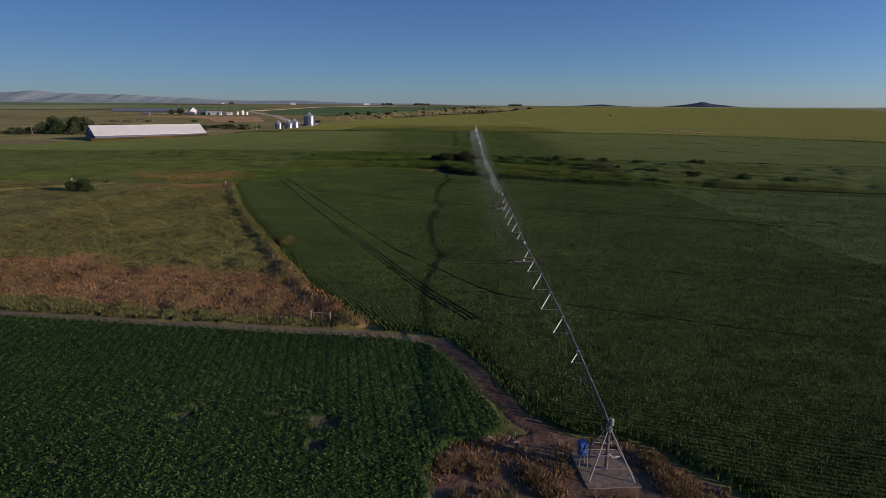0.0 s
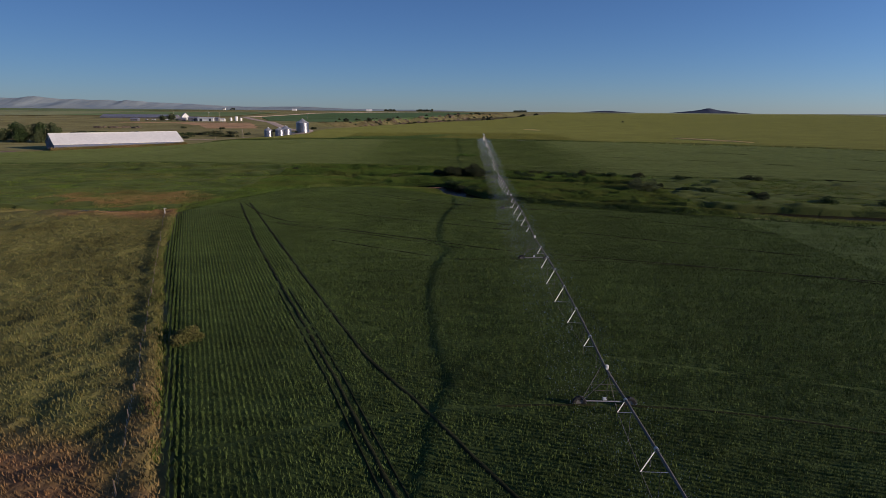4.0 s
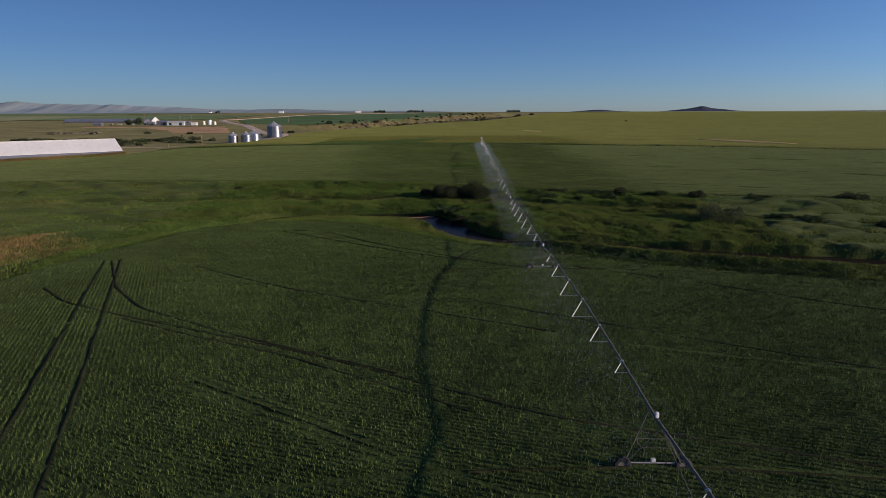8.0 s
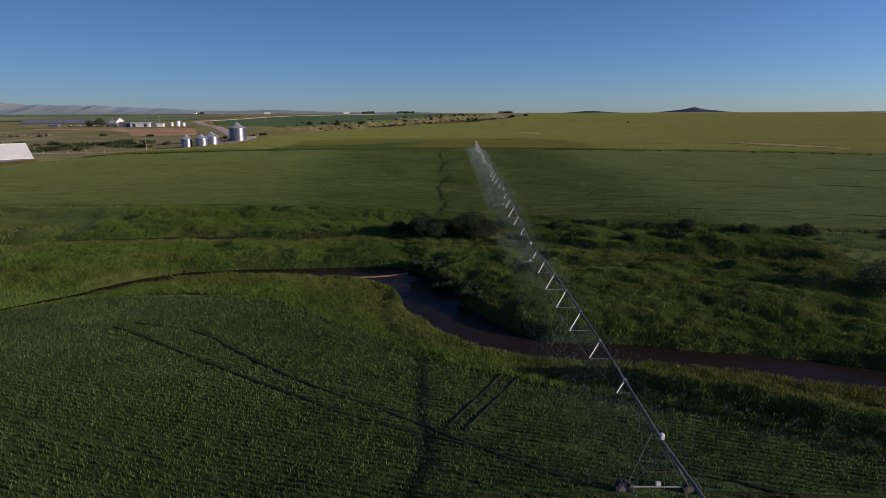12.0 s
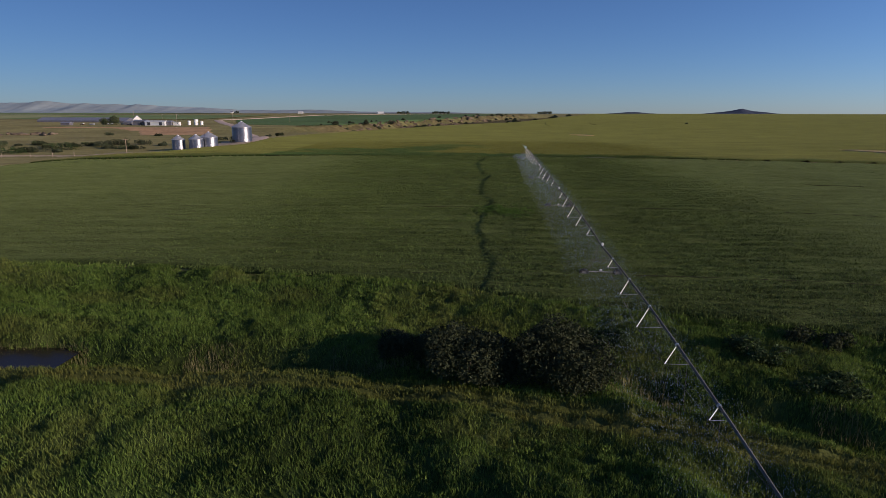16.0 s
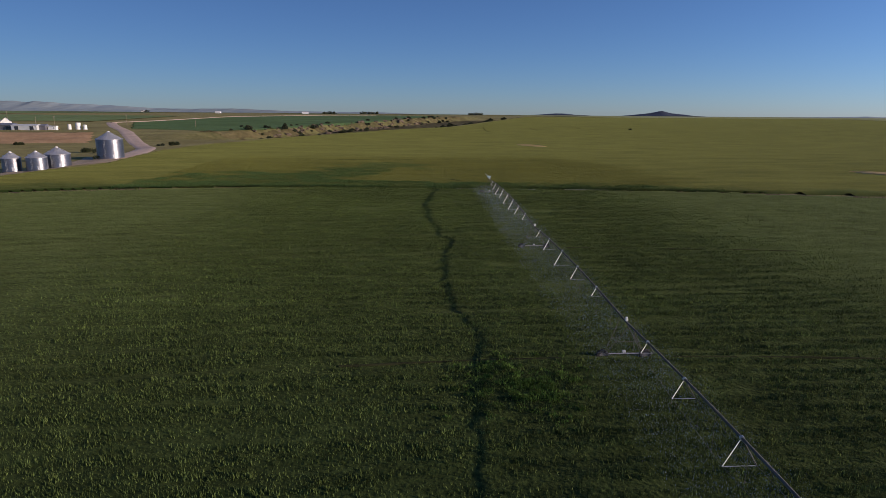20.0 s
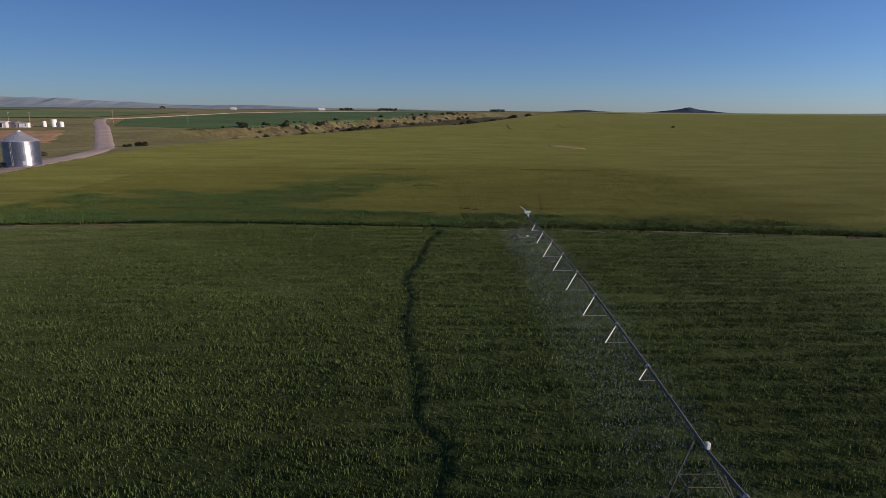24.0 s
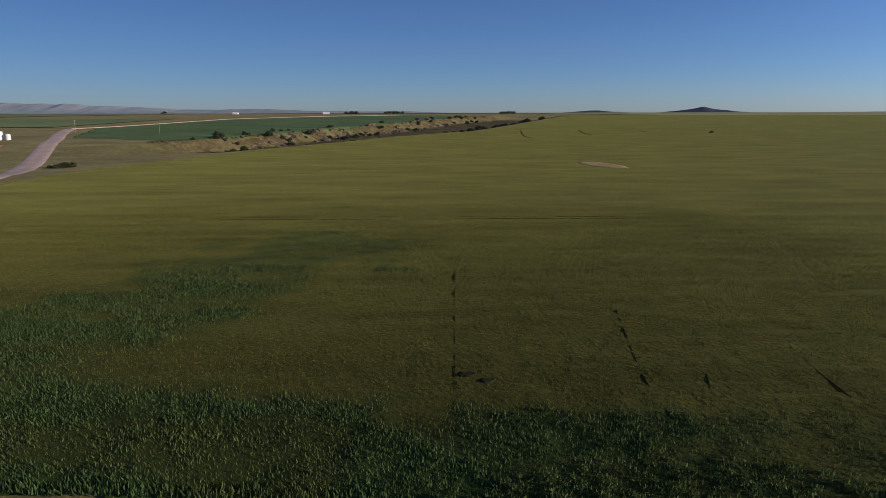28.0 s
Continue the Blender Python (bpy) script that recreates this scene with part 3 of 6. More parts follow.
# ---- crops ----
TRACK = [(-140, 74), (-60, 64), (-49, 62), (-32, 59.3), (-17, 57.4), (-5.5, 56), (-1.6, 55.2), (.2, 53.6)]
YARD_TRACK = [(-2.5, 55.4), (-.4, 54.2), (1.0, 51.4), (2.1, 48), (3.5, 44.2), (5.2, 40.6), (7.5, 36.4)]
FAN_A = [(-53.5, 194.7), (-32.2, 141.8), (-22.1, 118.6), (-10.2, 91.2), (-2.6, 71.7), (3, 60)]
FAN_B = [(-51.4, 195.7), (-31.7, 150.5), (-21.0, 125.4), (-8.2, 96.3), (-3.2, 87.8), (3.0, 75.6), (6.6, 69.5), (30, 58), (70, 45)]
TRAM_C = [(-21.7, 150.8), (-3.2, 138.8)]
TRAM_D = [(-53.6, 179.9), (-47.5, 173.9), (-39.6, 169.5), (-12.1, 156.3), (9.2, 143.6), (28.7, 137.1), (92.4, 113.6)]
TRAM_E = [(-29.1, 218.6), (-21.7, 216.4), (-13.6, 208.4), (-7.4, 203.1), (-1.6, 199.4), (3.4, 195.3), (10.3, 190.3)]
TRAM_F = [(-30.8, 217.4), (-28.6, 216.3), (-20.2, 209.9), (-13.6, 205.2), (-7.9, 201.2), (-3.1, 197.8), (4.8, 194.1)]
TRAM_G = [(3.4, 196.5), (8.6, 205.5)]
TRAM_H = [(4.6, 196.0), (9.5, 204.1)]
HEAD_A = [(-37.6, 191.1), (-27.8, 183.8), (-18.3, 177.6), (-2.5, 169.6), (12.4, 162.1)]
HEAD_B = [(-52.5, 194.9), (-48.4, 187.8), (-43.8, 179.5), (-36.0, 170.7), (-23.2, 162.5), (-13.2, 157.0), (-4.1, 152.1)]
HEAD_C = [(-36.5, 167.3), (-25.0, 160.9), (-16.9, 157.3), (-6.9, 151.0), (2.1, 145.1)]
HEAD_D = [(20.6, 189.6), (34.4, 181.5), (48.1, 171.4), (66.2, 160.1)]
HEAD_E = [(4.3, 173.0), (21.9, 162.4), (34.4, 155.4), (62.0, 140.0)]
TOWERS_R = [54.0, 104.0, 155.5, 211.0, 256.0, 298.5, 339.8, 402.0]


def groove(d, half, soft=.18):
    return 1 - fade(half, half + soft, d)


def tramlines(X, Y):
    """1 in the wheel tracks that cross the near wheat, 0 between them."""
    g = np.zeros(X.shape)
    for line, gauge, half in ((FAN_A, 0, .17), (FAN_A[2:], .7, .13), (FAN_B, 0, .2), (TRAM_D, 0, .17), (HEAD_A, 0, .17), (HEAD_B, 0, .17), (HEAD_C, 0, .17), (HEAD_D, 0, .2), (HEAD_E, 0, .17), (TRAM_E, 0, .17), (TRAM_F, 0, .17), (TRAM_G, 0, .16), (TRAM_H, 0, .16), (TRAM_C, .4, .12)):
        d, _ = line_dist(X, Y, line)
        g = np.maximum(g, groove(np.abs(d - gauge), half))
        if line is TRAM_C:
            g = np.maximum(g, groove(np.abs(d - 1.2), .1))
    for k in range(6):
        off = 15.5 * (k + 1)
        for sgn in (1, -1):
            line = [(x + 6, y + sgn * off) for x, y in TRAM_D[3:]] if sgn < 0 else [(x + 8, y + off) for x, y in TRAM_D[2:]]
            d, _ = line_dist(X, Y, line)
            g = np.maximum(g, .8 * groove(d, .12) * fade(.35, .6, vnoise(X, Y, 16, 40 + k)))
    return g


def wheel_rings(X, Y):
    r = np.hypot(X - PIVOT[0], Y - PIVOT[1])
    g = np.zeros(X.shape)
    for R in TOWERS_R:
        ring = groove(np.abs(r - R), .22) * fade(.25, .5, vnoise(X, Y, 12, 61) + .4 * (X > 10))
        g = np.maximum(g, ring)
    return g


FENCE_DIR = (-.391, .920)


def wheat_top(X, Y):
    across = X * FENCE_DIR[1] - Y * FENCE_DIR[0]
    ridge = np.sin(across * 6.283 / 1.25) * fade(-2, -14, X + .28 * (Y - 60)) * fade(200, 150, Y)
    bow = np.hypot(X - 10, Y - 80)
    fine = np.sin(bow * 6.283 / .9) * .5
    h = .62 + .008 * ridge + .02 * fine + .10 * (vnoise(X, Y, .8, 11) - .5) + .12 * (vnoise(X, Y, 4.5, 12) - .5)
    return h


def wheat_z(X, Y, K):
    # lower leaves and soil between the blades, their shade put into the colour
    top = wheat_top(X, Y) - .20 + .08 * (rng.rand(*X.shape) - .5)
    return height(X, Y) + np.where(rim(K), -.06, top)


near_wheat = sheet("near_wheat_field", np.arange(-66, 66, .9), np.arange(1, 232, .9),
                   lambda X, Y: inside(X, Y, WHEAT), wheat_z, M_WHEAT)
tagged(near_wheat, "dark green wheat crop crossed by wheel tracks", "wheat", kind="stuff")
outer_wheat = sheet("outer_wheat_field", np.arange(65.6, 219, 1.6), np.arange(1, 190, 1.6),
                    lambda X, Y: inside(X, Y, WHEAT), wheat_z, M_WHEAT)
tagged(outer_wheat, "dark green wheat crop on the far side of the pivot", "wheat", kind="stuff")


RIM = ([-300, -140, -75, -30, -8, 15, 60, 90, 320], [416, 417, 420.6, 417.2, 413.6, 411.1, 409.8, 409.6, 411.5])


def past_rim(X, Y):
    """Metres outside the rim of the irrigated circle."""
    return np.hypot(X - PIVOT[0], Y - PIVOT[1]) - np.interp(X, *RIM)


def path_half(X):
    return np.interp(X, [-90, 0, 25, 60], [1.25, 1.0, .7, .5])


def in_far(X, Y):
    return (Y > np.interp(X, *EDGE_FAR)) & (past_rim(X, Y) < -path_half(X)) & ~((X < -150) & (-(X + 158.4) * .683 + (Y - 404.5) * .73 > -3.5))


def far_top(X, Y):
    rows = np.sin((Y + .06 * X) * 6.283 / 1.6) * .05
    streak = vnoise(X * .16, Y, 1.7, 71) - .5
    return .62 + rows + .2 * streak + .08 * (vnoise(X, Y, .9, 13) - .5) + .14 * (vnoise(X, Y, 5, 14) - .5)


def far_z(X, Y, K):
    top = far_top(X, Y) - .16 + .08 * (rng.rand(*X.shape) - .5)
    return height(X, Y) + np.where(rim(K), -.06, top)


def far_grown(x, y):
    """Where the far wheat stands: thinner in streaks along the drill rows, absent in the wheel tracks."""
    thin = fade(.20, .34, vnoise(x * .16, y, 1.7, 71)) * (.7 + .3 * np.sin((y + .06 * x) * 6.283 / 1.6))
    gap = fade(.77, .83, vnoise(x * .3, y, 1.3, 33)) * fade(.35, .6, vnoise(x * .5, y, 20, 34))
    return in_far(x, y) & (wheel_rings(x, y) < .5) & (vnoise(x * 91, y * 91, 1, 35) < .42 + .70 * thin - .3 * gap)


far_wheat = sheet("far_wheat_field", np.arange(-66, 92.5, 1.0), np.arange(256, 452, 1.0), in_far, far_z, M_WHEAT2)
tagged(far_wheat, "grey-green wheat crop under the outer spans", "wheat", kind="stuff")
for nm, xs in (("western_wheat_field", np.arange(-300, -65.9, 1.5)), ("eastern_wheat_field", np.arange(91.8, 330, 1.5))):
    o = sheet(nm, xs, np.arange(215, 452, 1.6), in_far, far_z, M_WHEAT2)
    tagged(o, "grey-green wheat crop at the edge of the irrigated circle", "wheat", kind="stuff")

BEANS = [(-140, 72.5), (-49, 61), (-17, 56.3), (-5, 55), (-1.7, 53.6), (.4, 50), (2.4, 44.7), (3.9, 40.4), (4.4, 38.4), (3, 37), (0, 36), (-1.4, 33), (-.4, 28), (-1, 5), (-140, 5)]


def bean_bare(X, Y):
    return fade(.84, .90, vnoise(X * .3, Y, .6, 81)) * fade(.72, .82, vnoise(X, Y, 9, 82))


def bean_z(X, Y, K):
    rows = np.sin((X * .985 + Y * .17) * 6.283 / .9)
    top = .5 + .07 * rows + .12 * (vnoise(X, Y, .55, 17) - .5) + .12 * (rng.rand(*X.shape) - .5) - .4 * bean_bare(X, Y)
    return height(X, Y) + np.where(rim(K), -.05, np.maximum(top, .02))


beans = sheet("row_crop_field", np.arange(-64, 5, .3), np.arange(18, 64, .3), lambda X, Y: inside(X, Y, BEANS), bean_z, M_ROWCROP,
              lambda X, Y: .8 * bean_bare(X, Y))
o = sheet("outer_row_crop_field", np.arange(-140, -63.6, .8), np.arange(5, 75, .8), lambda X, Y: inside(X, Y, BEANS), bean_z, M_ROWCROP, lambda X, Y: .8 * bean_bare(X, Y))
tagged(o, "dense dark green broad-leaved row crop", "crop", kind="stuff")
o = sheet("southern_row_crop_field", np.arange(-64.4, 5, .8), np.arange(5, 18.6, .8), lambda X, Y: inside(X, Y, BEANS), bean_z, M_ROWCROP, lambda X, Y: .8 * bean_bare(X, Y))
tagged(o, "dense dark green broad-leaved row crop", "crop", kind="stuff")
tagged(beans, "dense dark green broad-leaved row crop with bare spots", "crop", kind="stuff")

PASTURE = [(-7.0, 57.8), (-16.6, 71.9), (-32.6, 106.9), (-46.9, 137.3), (-64.3, 182.1), (-65.3, 185.2), (-230, 196), (-230, 86), (-60, 65.2), (-32, 60.5), (-17, 58.7)]


def red_zone(X, Y):
    edge = np.interp(X, [-120, -70, -56, -43, -27, -20, -12], [97, 91, 90, 82, 81, 76, 70]) + 5 * (vnoise(X, Y, 5, 21) - .5)
    verge = np.interp(X, [-140, -60, -32, -17], [81, 70, 64.6, 61.2]) + 2 * (vnoise(X, Y, 3, 22) - .5)
    strip = .55 * fade(6, 1, line_dist(X, Y, WHEAT[:5])[0]) * fade(110, 80, Y)
    pond = fade(15, 5, np.hypot((X + 72) / 2.2, Y - 186) + 6 * (vnoise(X, Y, 5, 45) - .5))
    return np.maximum(fade(3, -3, Y - edge) * fade(-1.5, 1.5, Y - verge), np.maximum(pond, strip)) * (.55 + .45 * vnoise(X, Y, 1.3, 23))


def pond_reach(X, Y):
    return np.hypot((X + 81) / 9.0, (Y - 184.3) / 2.4)


def pasture_top(X, Y):
    strip = fade(3.4, 1.2, line_dist(X, Y, WHEAT[:5])[0])
    dry = fade(.95, 1.2, pond_reach(X, Y))
    return (.30 + .5 * (vnoise(X, Y, 1.3, 24) - .5) + .4 * (vnoise(X, Y, 4, 25) - .5) + .4 * strip) * dry - .1 * (1 - dry)


def pasture_z(X, Y, K):
    top = np.maximum(pasture_top(X, Y) + .1 * (rng.rand(*X.shape) - .5), .03)
    return height(X, Y) + np.where(rim(K), -.05, top)


pasture = sheet("pasture", np.concatenate([np.arange(-200, -90, 1.2), np.arange(-90, -6, .65)]), np.arange(57, 198, .65),
                lambda X, Y: inside(X, Y, PASTURE), pasture_z, M_PASTURE, red_zone)
tagged(pasture, "rough dry pasture, yellow-green with a rust-red weedy strip", "grass", kind="stuff")


def in_meadow(X, Y):
    d, w = line_dist(X, Y, RIVER)
    return inside(X, Y, MEADOW) & (d > w + .1)


def meadow_bed(X, Y):
    d, w = line_dist(X, Y, RIVER)
    return inside(X, Y, MEADOW) & (d > w - 1.0)


def meadow_top(X, Y):
    near = inside(X, Y, NEAR_BANK)
    trail = groove(np.abs(line_dist(X, Y, TRAIL)[0] - .75), .3, .35)
    ditch = fade(2.2, .8, line_dist(X, Y, DITCH)[0])
    top = .42 + .5 * (vnoise(X, Y, 1.5, 26) - .45) + 1.15 * (vnoise(X, Y, 4.2, 27) - .42) * fade(.3, .6, vnoise(X, Y, 18, 28))
    top = np.where(near, .22 + .35 * (vnoise(X, Y, 1.5, 26) - .4), top)
    return np.maximum(top * (1 - .8 * trail) * (1 - .75 * ditch), .04)


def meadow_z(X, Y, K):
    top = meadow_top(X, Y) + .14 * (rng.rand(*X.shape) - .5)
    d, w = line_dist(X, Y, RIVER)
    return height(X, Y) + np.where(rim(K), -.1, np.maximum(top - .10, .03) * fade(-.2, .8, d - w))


def meadow_mix(X, Y):
    d, w = line_dist(X, Y, RIVER)
    dry = fade(.6, .78, vnoise(X * .5, Y, 6, 29))
    near = inside(X, Y, NEAR_BANK)
    trail = fade(2.2, 1.2, line_dist(X, Y, TRAIL)[0])
    patch_y = fade(.55, .72, vnoise(X, Y * 1.6, 7, 31))
    sedge = .6 * fade(.62, .35, (d - w) / (d - w + line_dist(X, Y, WHEAT[5:21])[0] + .1) + .4 * (vnoise(X, Y, 4, 32) - .5)) * fade(85, 60, X)
    # the .3 term yellows the right-hand meadow in place of sun on its slopes
    return np.clip(.22 * dry + np.where(near, sedge, .4 * patch_y) + .3 * fade(16, 30, X) * fade(262, 245, Y) + .8 * trail + np.where(near, .55 * fade(2.4, 4.2, line_dist(X, Y, WHEAT[5:21])[0]) * fade(13, 20, X), 0) + .5 * fade(-50, -100, X) * vnoise(X, Y, 14, 30), 0, 1)


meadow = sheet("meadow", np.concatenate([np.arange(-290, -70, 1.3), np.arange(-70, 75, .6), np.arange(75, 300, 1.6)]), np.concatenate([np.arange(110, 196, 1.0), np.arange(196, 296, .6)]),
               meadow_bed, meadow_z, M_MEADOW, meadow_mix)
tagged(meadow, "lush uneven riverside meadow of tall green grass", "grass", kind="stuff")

# the barley hill beyond the circle


def barley_keep(X, Y):
    return (past_rim(X, Y) > path_half(X)) & (X > np.interp(Y, [380, 425, 440, 456, 495, 503, 520, 600, 640], [-150, -150, -144, -126, -118, -113, -110, -119, -119]) + np.where(Y > 640, np.interp(Y, *CREST) + 119, 0))


def barley_top(X, Y):
    return .62 + .12 * (vnoise(X * .2, Y, 2.2, 91) - .5) + .10 * (vnoise(X, Y, 1.2, 100) - .5) + .25 * barley_green(X, Y) * (vnoise(X, Y, 1.5, 92) - .2)


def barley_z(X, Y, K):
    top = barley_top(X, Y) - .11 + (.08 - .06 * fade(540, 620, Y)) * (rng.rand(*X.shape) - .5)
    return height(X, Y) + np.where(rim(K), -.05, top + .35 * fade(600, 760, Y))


def barley_rows(name, xs, ys, label, mat):
    return tagged(sheet(name, xs, ys, barley_keep, barley_z, mat, barley_green), label, "barley", kind="stuff")


def barley_lines(X, Y):
    g = groove(np.abs(X - 16.2 - .004 * (Y - 450)), .05, .1) * fade(.3, .5, vnoise(X, Y, 7, 95))
    for a, b in (((24, 452), (44, 520)), ((34, 448), (30, 500)), ((52, 446), (90, 560)), ((-70, 536), (95, 533.6)), ((-70, 538.4), (95, 536))):
        d, _ = line_dist(X, Y, [a, b])
        g = np.maximum(g, groove(d, .08, .12) * fade(.3, .5, vnoise(X * .3, Y, 5, 96)))
    g = np.maximum(g, fade(.84, .88, vnoise(X * .18, Y, 1.2, 97)) * fade(.45, .6, vnoise(X * .6, Y, 30, 98)))
    hole = np.minimum(np.hypot((X - 18) / 1.0, (Y - 462.4) / .8), np.hypot((X - 19.6) / .9, (Y - 461.2) / .6))
    return np.maximum(g, groove(hole, .5, .3))


def barley_green(X, Y):
    r = past_rim(X, Y)
    edge = fade(22, 9, r + 12 * (vnoise(X, Y, 9, 93) - .5) + 5 * (vnoise(X, Y, 2, 193) - .5) + .16 * np.clip(X + 20, 0, 45)) * (.65 + .35 * fade(.3, .55, vnoise(X, Y * 1.5, 9, 195)))
    streak, _ = line_dist(X, Y, [(-60, 470), (-28, 474), (-16, 484), (-12, 498), (-4, 508), (4, 511)])
    streak = fade(17, 5, streak + 16 * (vnoise(X, Y, 6, 94) - .5) + 8 * (vnoise(X * .5, Y, 1.8, 194) - .5))
    return np.clip(np.maximum(.95 * edge, streak * (.45 + .55 * vnoise(X * .5, Y, 3, 99))), 0, 1)


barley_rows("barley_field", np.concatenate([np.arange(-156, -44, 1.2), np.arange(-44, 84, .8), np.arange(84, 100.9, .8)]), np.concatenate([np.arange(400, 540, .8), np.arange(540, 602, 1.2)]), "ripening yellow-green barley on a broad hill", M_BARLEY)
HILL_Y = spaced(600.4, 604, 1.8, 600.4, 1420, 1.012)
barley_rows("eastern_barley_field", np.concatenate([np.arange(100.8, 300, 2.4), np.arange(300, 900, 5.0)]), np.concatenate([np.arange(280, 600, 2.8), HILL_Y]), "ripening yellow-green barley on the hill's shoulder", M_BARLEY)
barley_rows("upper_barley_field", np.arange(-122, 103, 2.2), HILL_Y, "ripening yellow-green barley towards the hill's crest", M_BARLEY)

# blades that break up the canopies near the camera's line
def scatter(n, x0, x1, y0, y1, keep, seed):
    r = np.random.RandomState(seed)
    x, y = x0 + (x1 - x0) * r.rand(n), y0 + (y1 - y0) * r.rand(n)
    k = keep(x, y)
    return x[k], y[k]


def in_rows(x, y):
    """Gather blades into drill rows: along the fence in the west, along the sprayer's tracks elsewhere."""
    west = (x + .28 * (y - 60) + 14 * (vnoise(x * 53, y * 53, 1, 4) - .5) < -3) & (y + 20 * (vnoise(x * 59, y * 59, 1, 3) - .5) < 190)
    dx, dy = np.where(west, FENCE_DIR[0], .95), np.where(west, FENCE_DIR[1], -.312)
    gap = np.where(west, .44, .5)
    ac, al = x * dy - y * dx, x * dx + y * dy
    ac = np.round(ac / gap) * gap + np.where(west, .20, .40) * (vnoise(x * 37, y * 37, 1, 5) - .5)
    return ac * dy + al * dx, -ac * dx + al * dy


x, y = scatter(1150000, -62, 66, 23, 228, lambda x, y: inside(x, y, WHEAT), 101)
x, y = in_rows(x, y)
k = inside(x, y, WHEAT) & (np.maximum(tramlines(x, y), wheel_rings(x, y)) < .5) & (vnoise(x * 77, y * 77, 1, 6) < 1 - .5 * fade(34, 66, np.abs(x)))
x, y = x[k], y[k]
o = tufts("wheat_blades", x, y, height(x, y) + wheat_top(x, y) - .40 + .09 * vnoise(x, y, .45, 43), .40, .085, M_WHEATBLADE, 102, .5)
tagged(o, "upright green wheat blades", "wheat", kind="stuff")
x, y = scatter(1750000, -64, 88, 258, 452, lambda x, y: far_grown(x, y) & (vnoise(x * 77, y * 77, 1, 7) < 1 - fade(16, 72, np.abs(x - 12))), 103)
o = tufts("far_wheat_blades", x, y, height(x, y) + far_top(x, y) - .42 + .12 * vnoise(x * .6, y, .5, 44), .41, .09, M_WHEATBLADE2, 104, .5)
tagged(o, "upright grey-green wheat blades", "wheat", kind="stuff")
x, y = scatter(1150000, -64, 68, 180, 296, lambda x, y: in_meadow(x, y) & (vnoise(x * 79, y * 79, 1, 10) < 1.15 - .6 * fade(25, 64, np.abs(x - 5))), 105)
o = tufts("meadow_blades", x, y, height(x, y) + meadow_top(x, y) - .26 + .22 * vnoise(x, y, .55, 41), .40, .075, M_MEADBLADE, 106, .75, np.clip(meadow_mix(x, y) + .3 * (vnoise(x, y, .9, 42) - .5), 0, 1))
tagged(o, "tall arching meadow grass blades", "grass", kind="stuff")
x, y = scatter(220000, -85, -6, 56, 185, lambda x, y: inside(x, y, PASTURE) & (pond_reach(x, y) > 1.1), 107)
o = tufts("pasture_blades", x, y, height(x, y) + np.maximum(pasture_top(x, y), 0) - .1, .38, .10, M_PASTBLADE, 108, .7, red_zone(x, y))
tagged(o, "dry yellow and rust-red grass blades", "grass", kind="stuff")
x, y = scatter(980000, -72, 104, 420, 600, lambda x, y: barley_keep(x, y) & (vnoise(x * 77, y * 77, 1, 8) < (1 - fade(488, 590, y)) * (1 - fade(66, 104, x))) & (barley_lines(x, y) < .5), 109)
o = tufts("barley_blades", x, y, height(x, y) + barley_top(x, y) - .34, .38, .07, M_BARLEYBLADE, 110, .3, barley_green(x, y))
tagged(o, "ripening barley stalks", "barley", kind="stuff")


x, y = scatter(420000, -75, 75, 444, 500, lambda x, y: barley_keep(x, y) & (barley_green(x, y) * (.35 + .65 * vnoise(x, y, 2.5, 20)) > .12 + .8 * vnoise(x * 83, y * 83, 1, 19)), 117)
o = tufts("green_barley_blades", x, y, height(x, y) + barley_top(x, y) - .30, .46, .12, M_BARLEYBLADE, 118, .5, np.clip(barley_green(x, y) + .2, 0, 1))
tagged(o, "late green barley among the ripening stalks", "barley", kind="stuff")


def clumps(name, x, y, per, rad, tall, wide, mat, seed, mix, label, lift=None):
    """Leafy mounds of herbs and rank grass: blades that spread from each root outwards and up."""
    r = np.random.RandomState(seed)
    n = len(x)
    size = .55 + .9 * r.rand(n) ** 1.5
    base = height(x, y) + (meadow_top(x, y) * .55 - .12 if lift is None else lift)
    tone = np.clip(mix + .5 * (r.rand(n) - .62), 0, 1)
    k = np.repeat(np.arange(n), per)
    m = len(k)
    a, up = r.rand(m) * 6.283, r.rand(m) ** .7
    d = rad * size[k] * np.sqrt(1 - up * up) * (.75 + .4 * r.rand(m))
    px, py, pz = x[k] + d * np.cos(a), y[k] + d * np.sin(a), base[k] + tall * size[k] * up * (.7 + .3 * r.rand(m))
    L = .16 + .16 * r.rand(m)
    b = r.rand(m) * 6.283
    w = wide * (.6 + .8 * r.rand(m)) * .5
    out = .55 * L * (1 - up) + .12 * L
    v = np.empty((m, 3, 3))
    v[:, 0] = np.stack([px - np.cos(b) * w, py - np.sin(b) * w, pz], 1)
    v[:, 1] = np.stack([px + np.cos(b) * w, py + np.sin(b) * w, pz + .3 * w], 1)
    v[:, 2] = np.stack([px + np.cos(a) * out + .1 * (r.rand(m) - .5), py + np.sin(a) * out + .1 * (r.rand(m) - .5), pz + L * (.35 + .65 * up)], 1)
    o = new(name, raw_mesh(name, v.reshape(-1, 3), np.arange(3 * m).reshape(m, 3), mat, np.repeat(tone[k], 3)))
    return tagged(o, label, "weeds", kind="stuff")


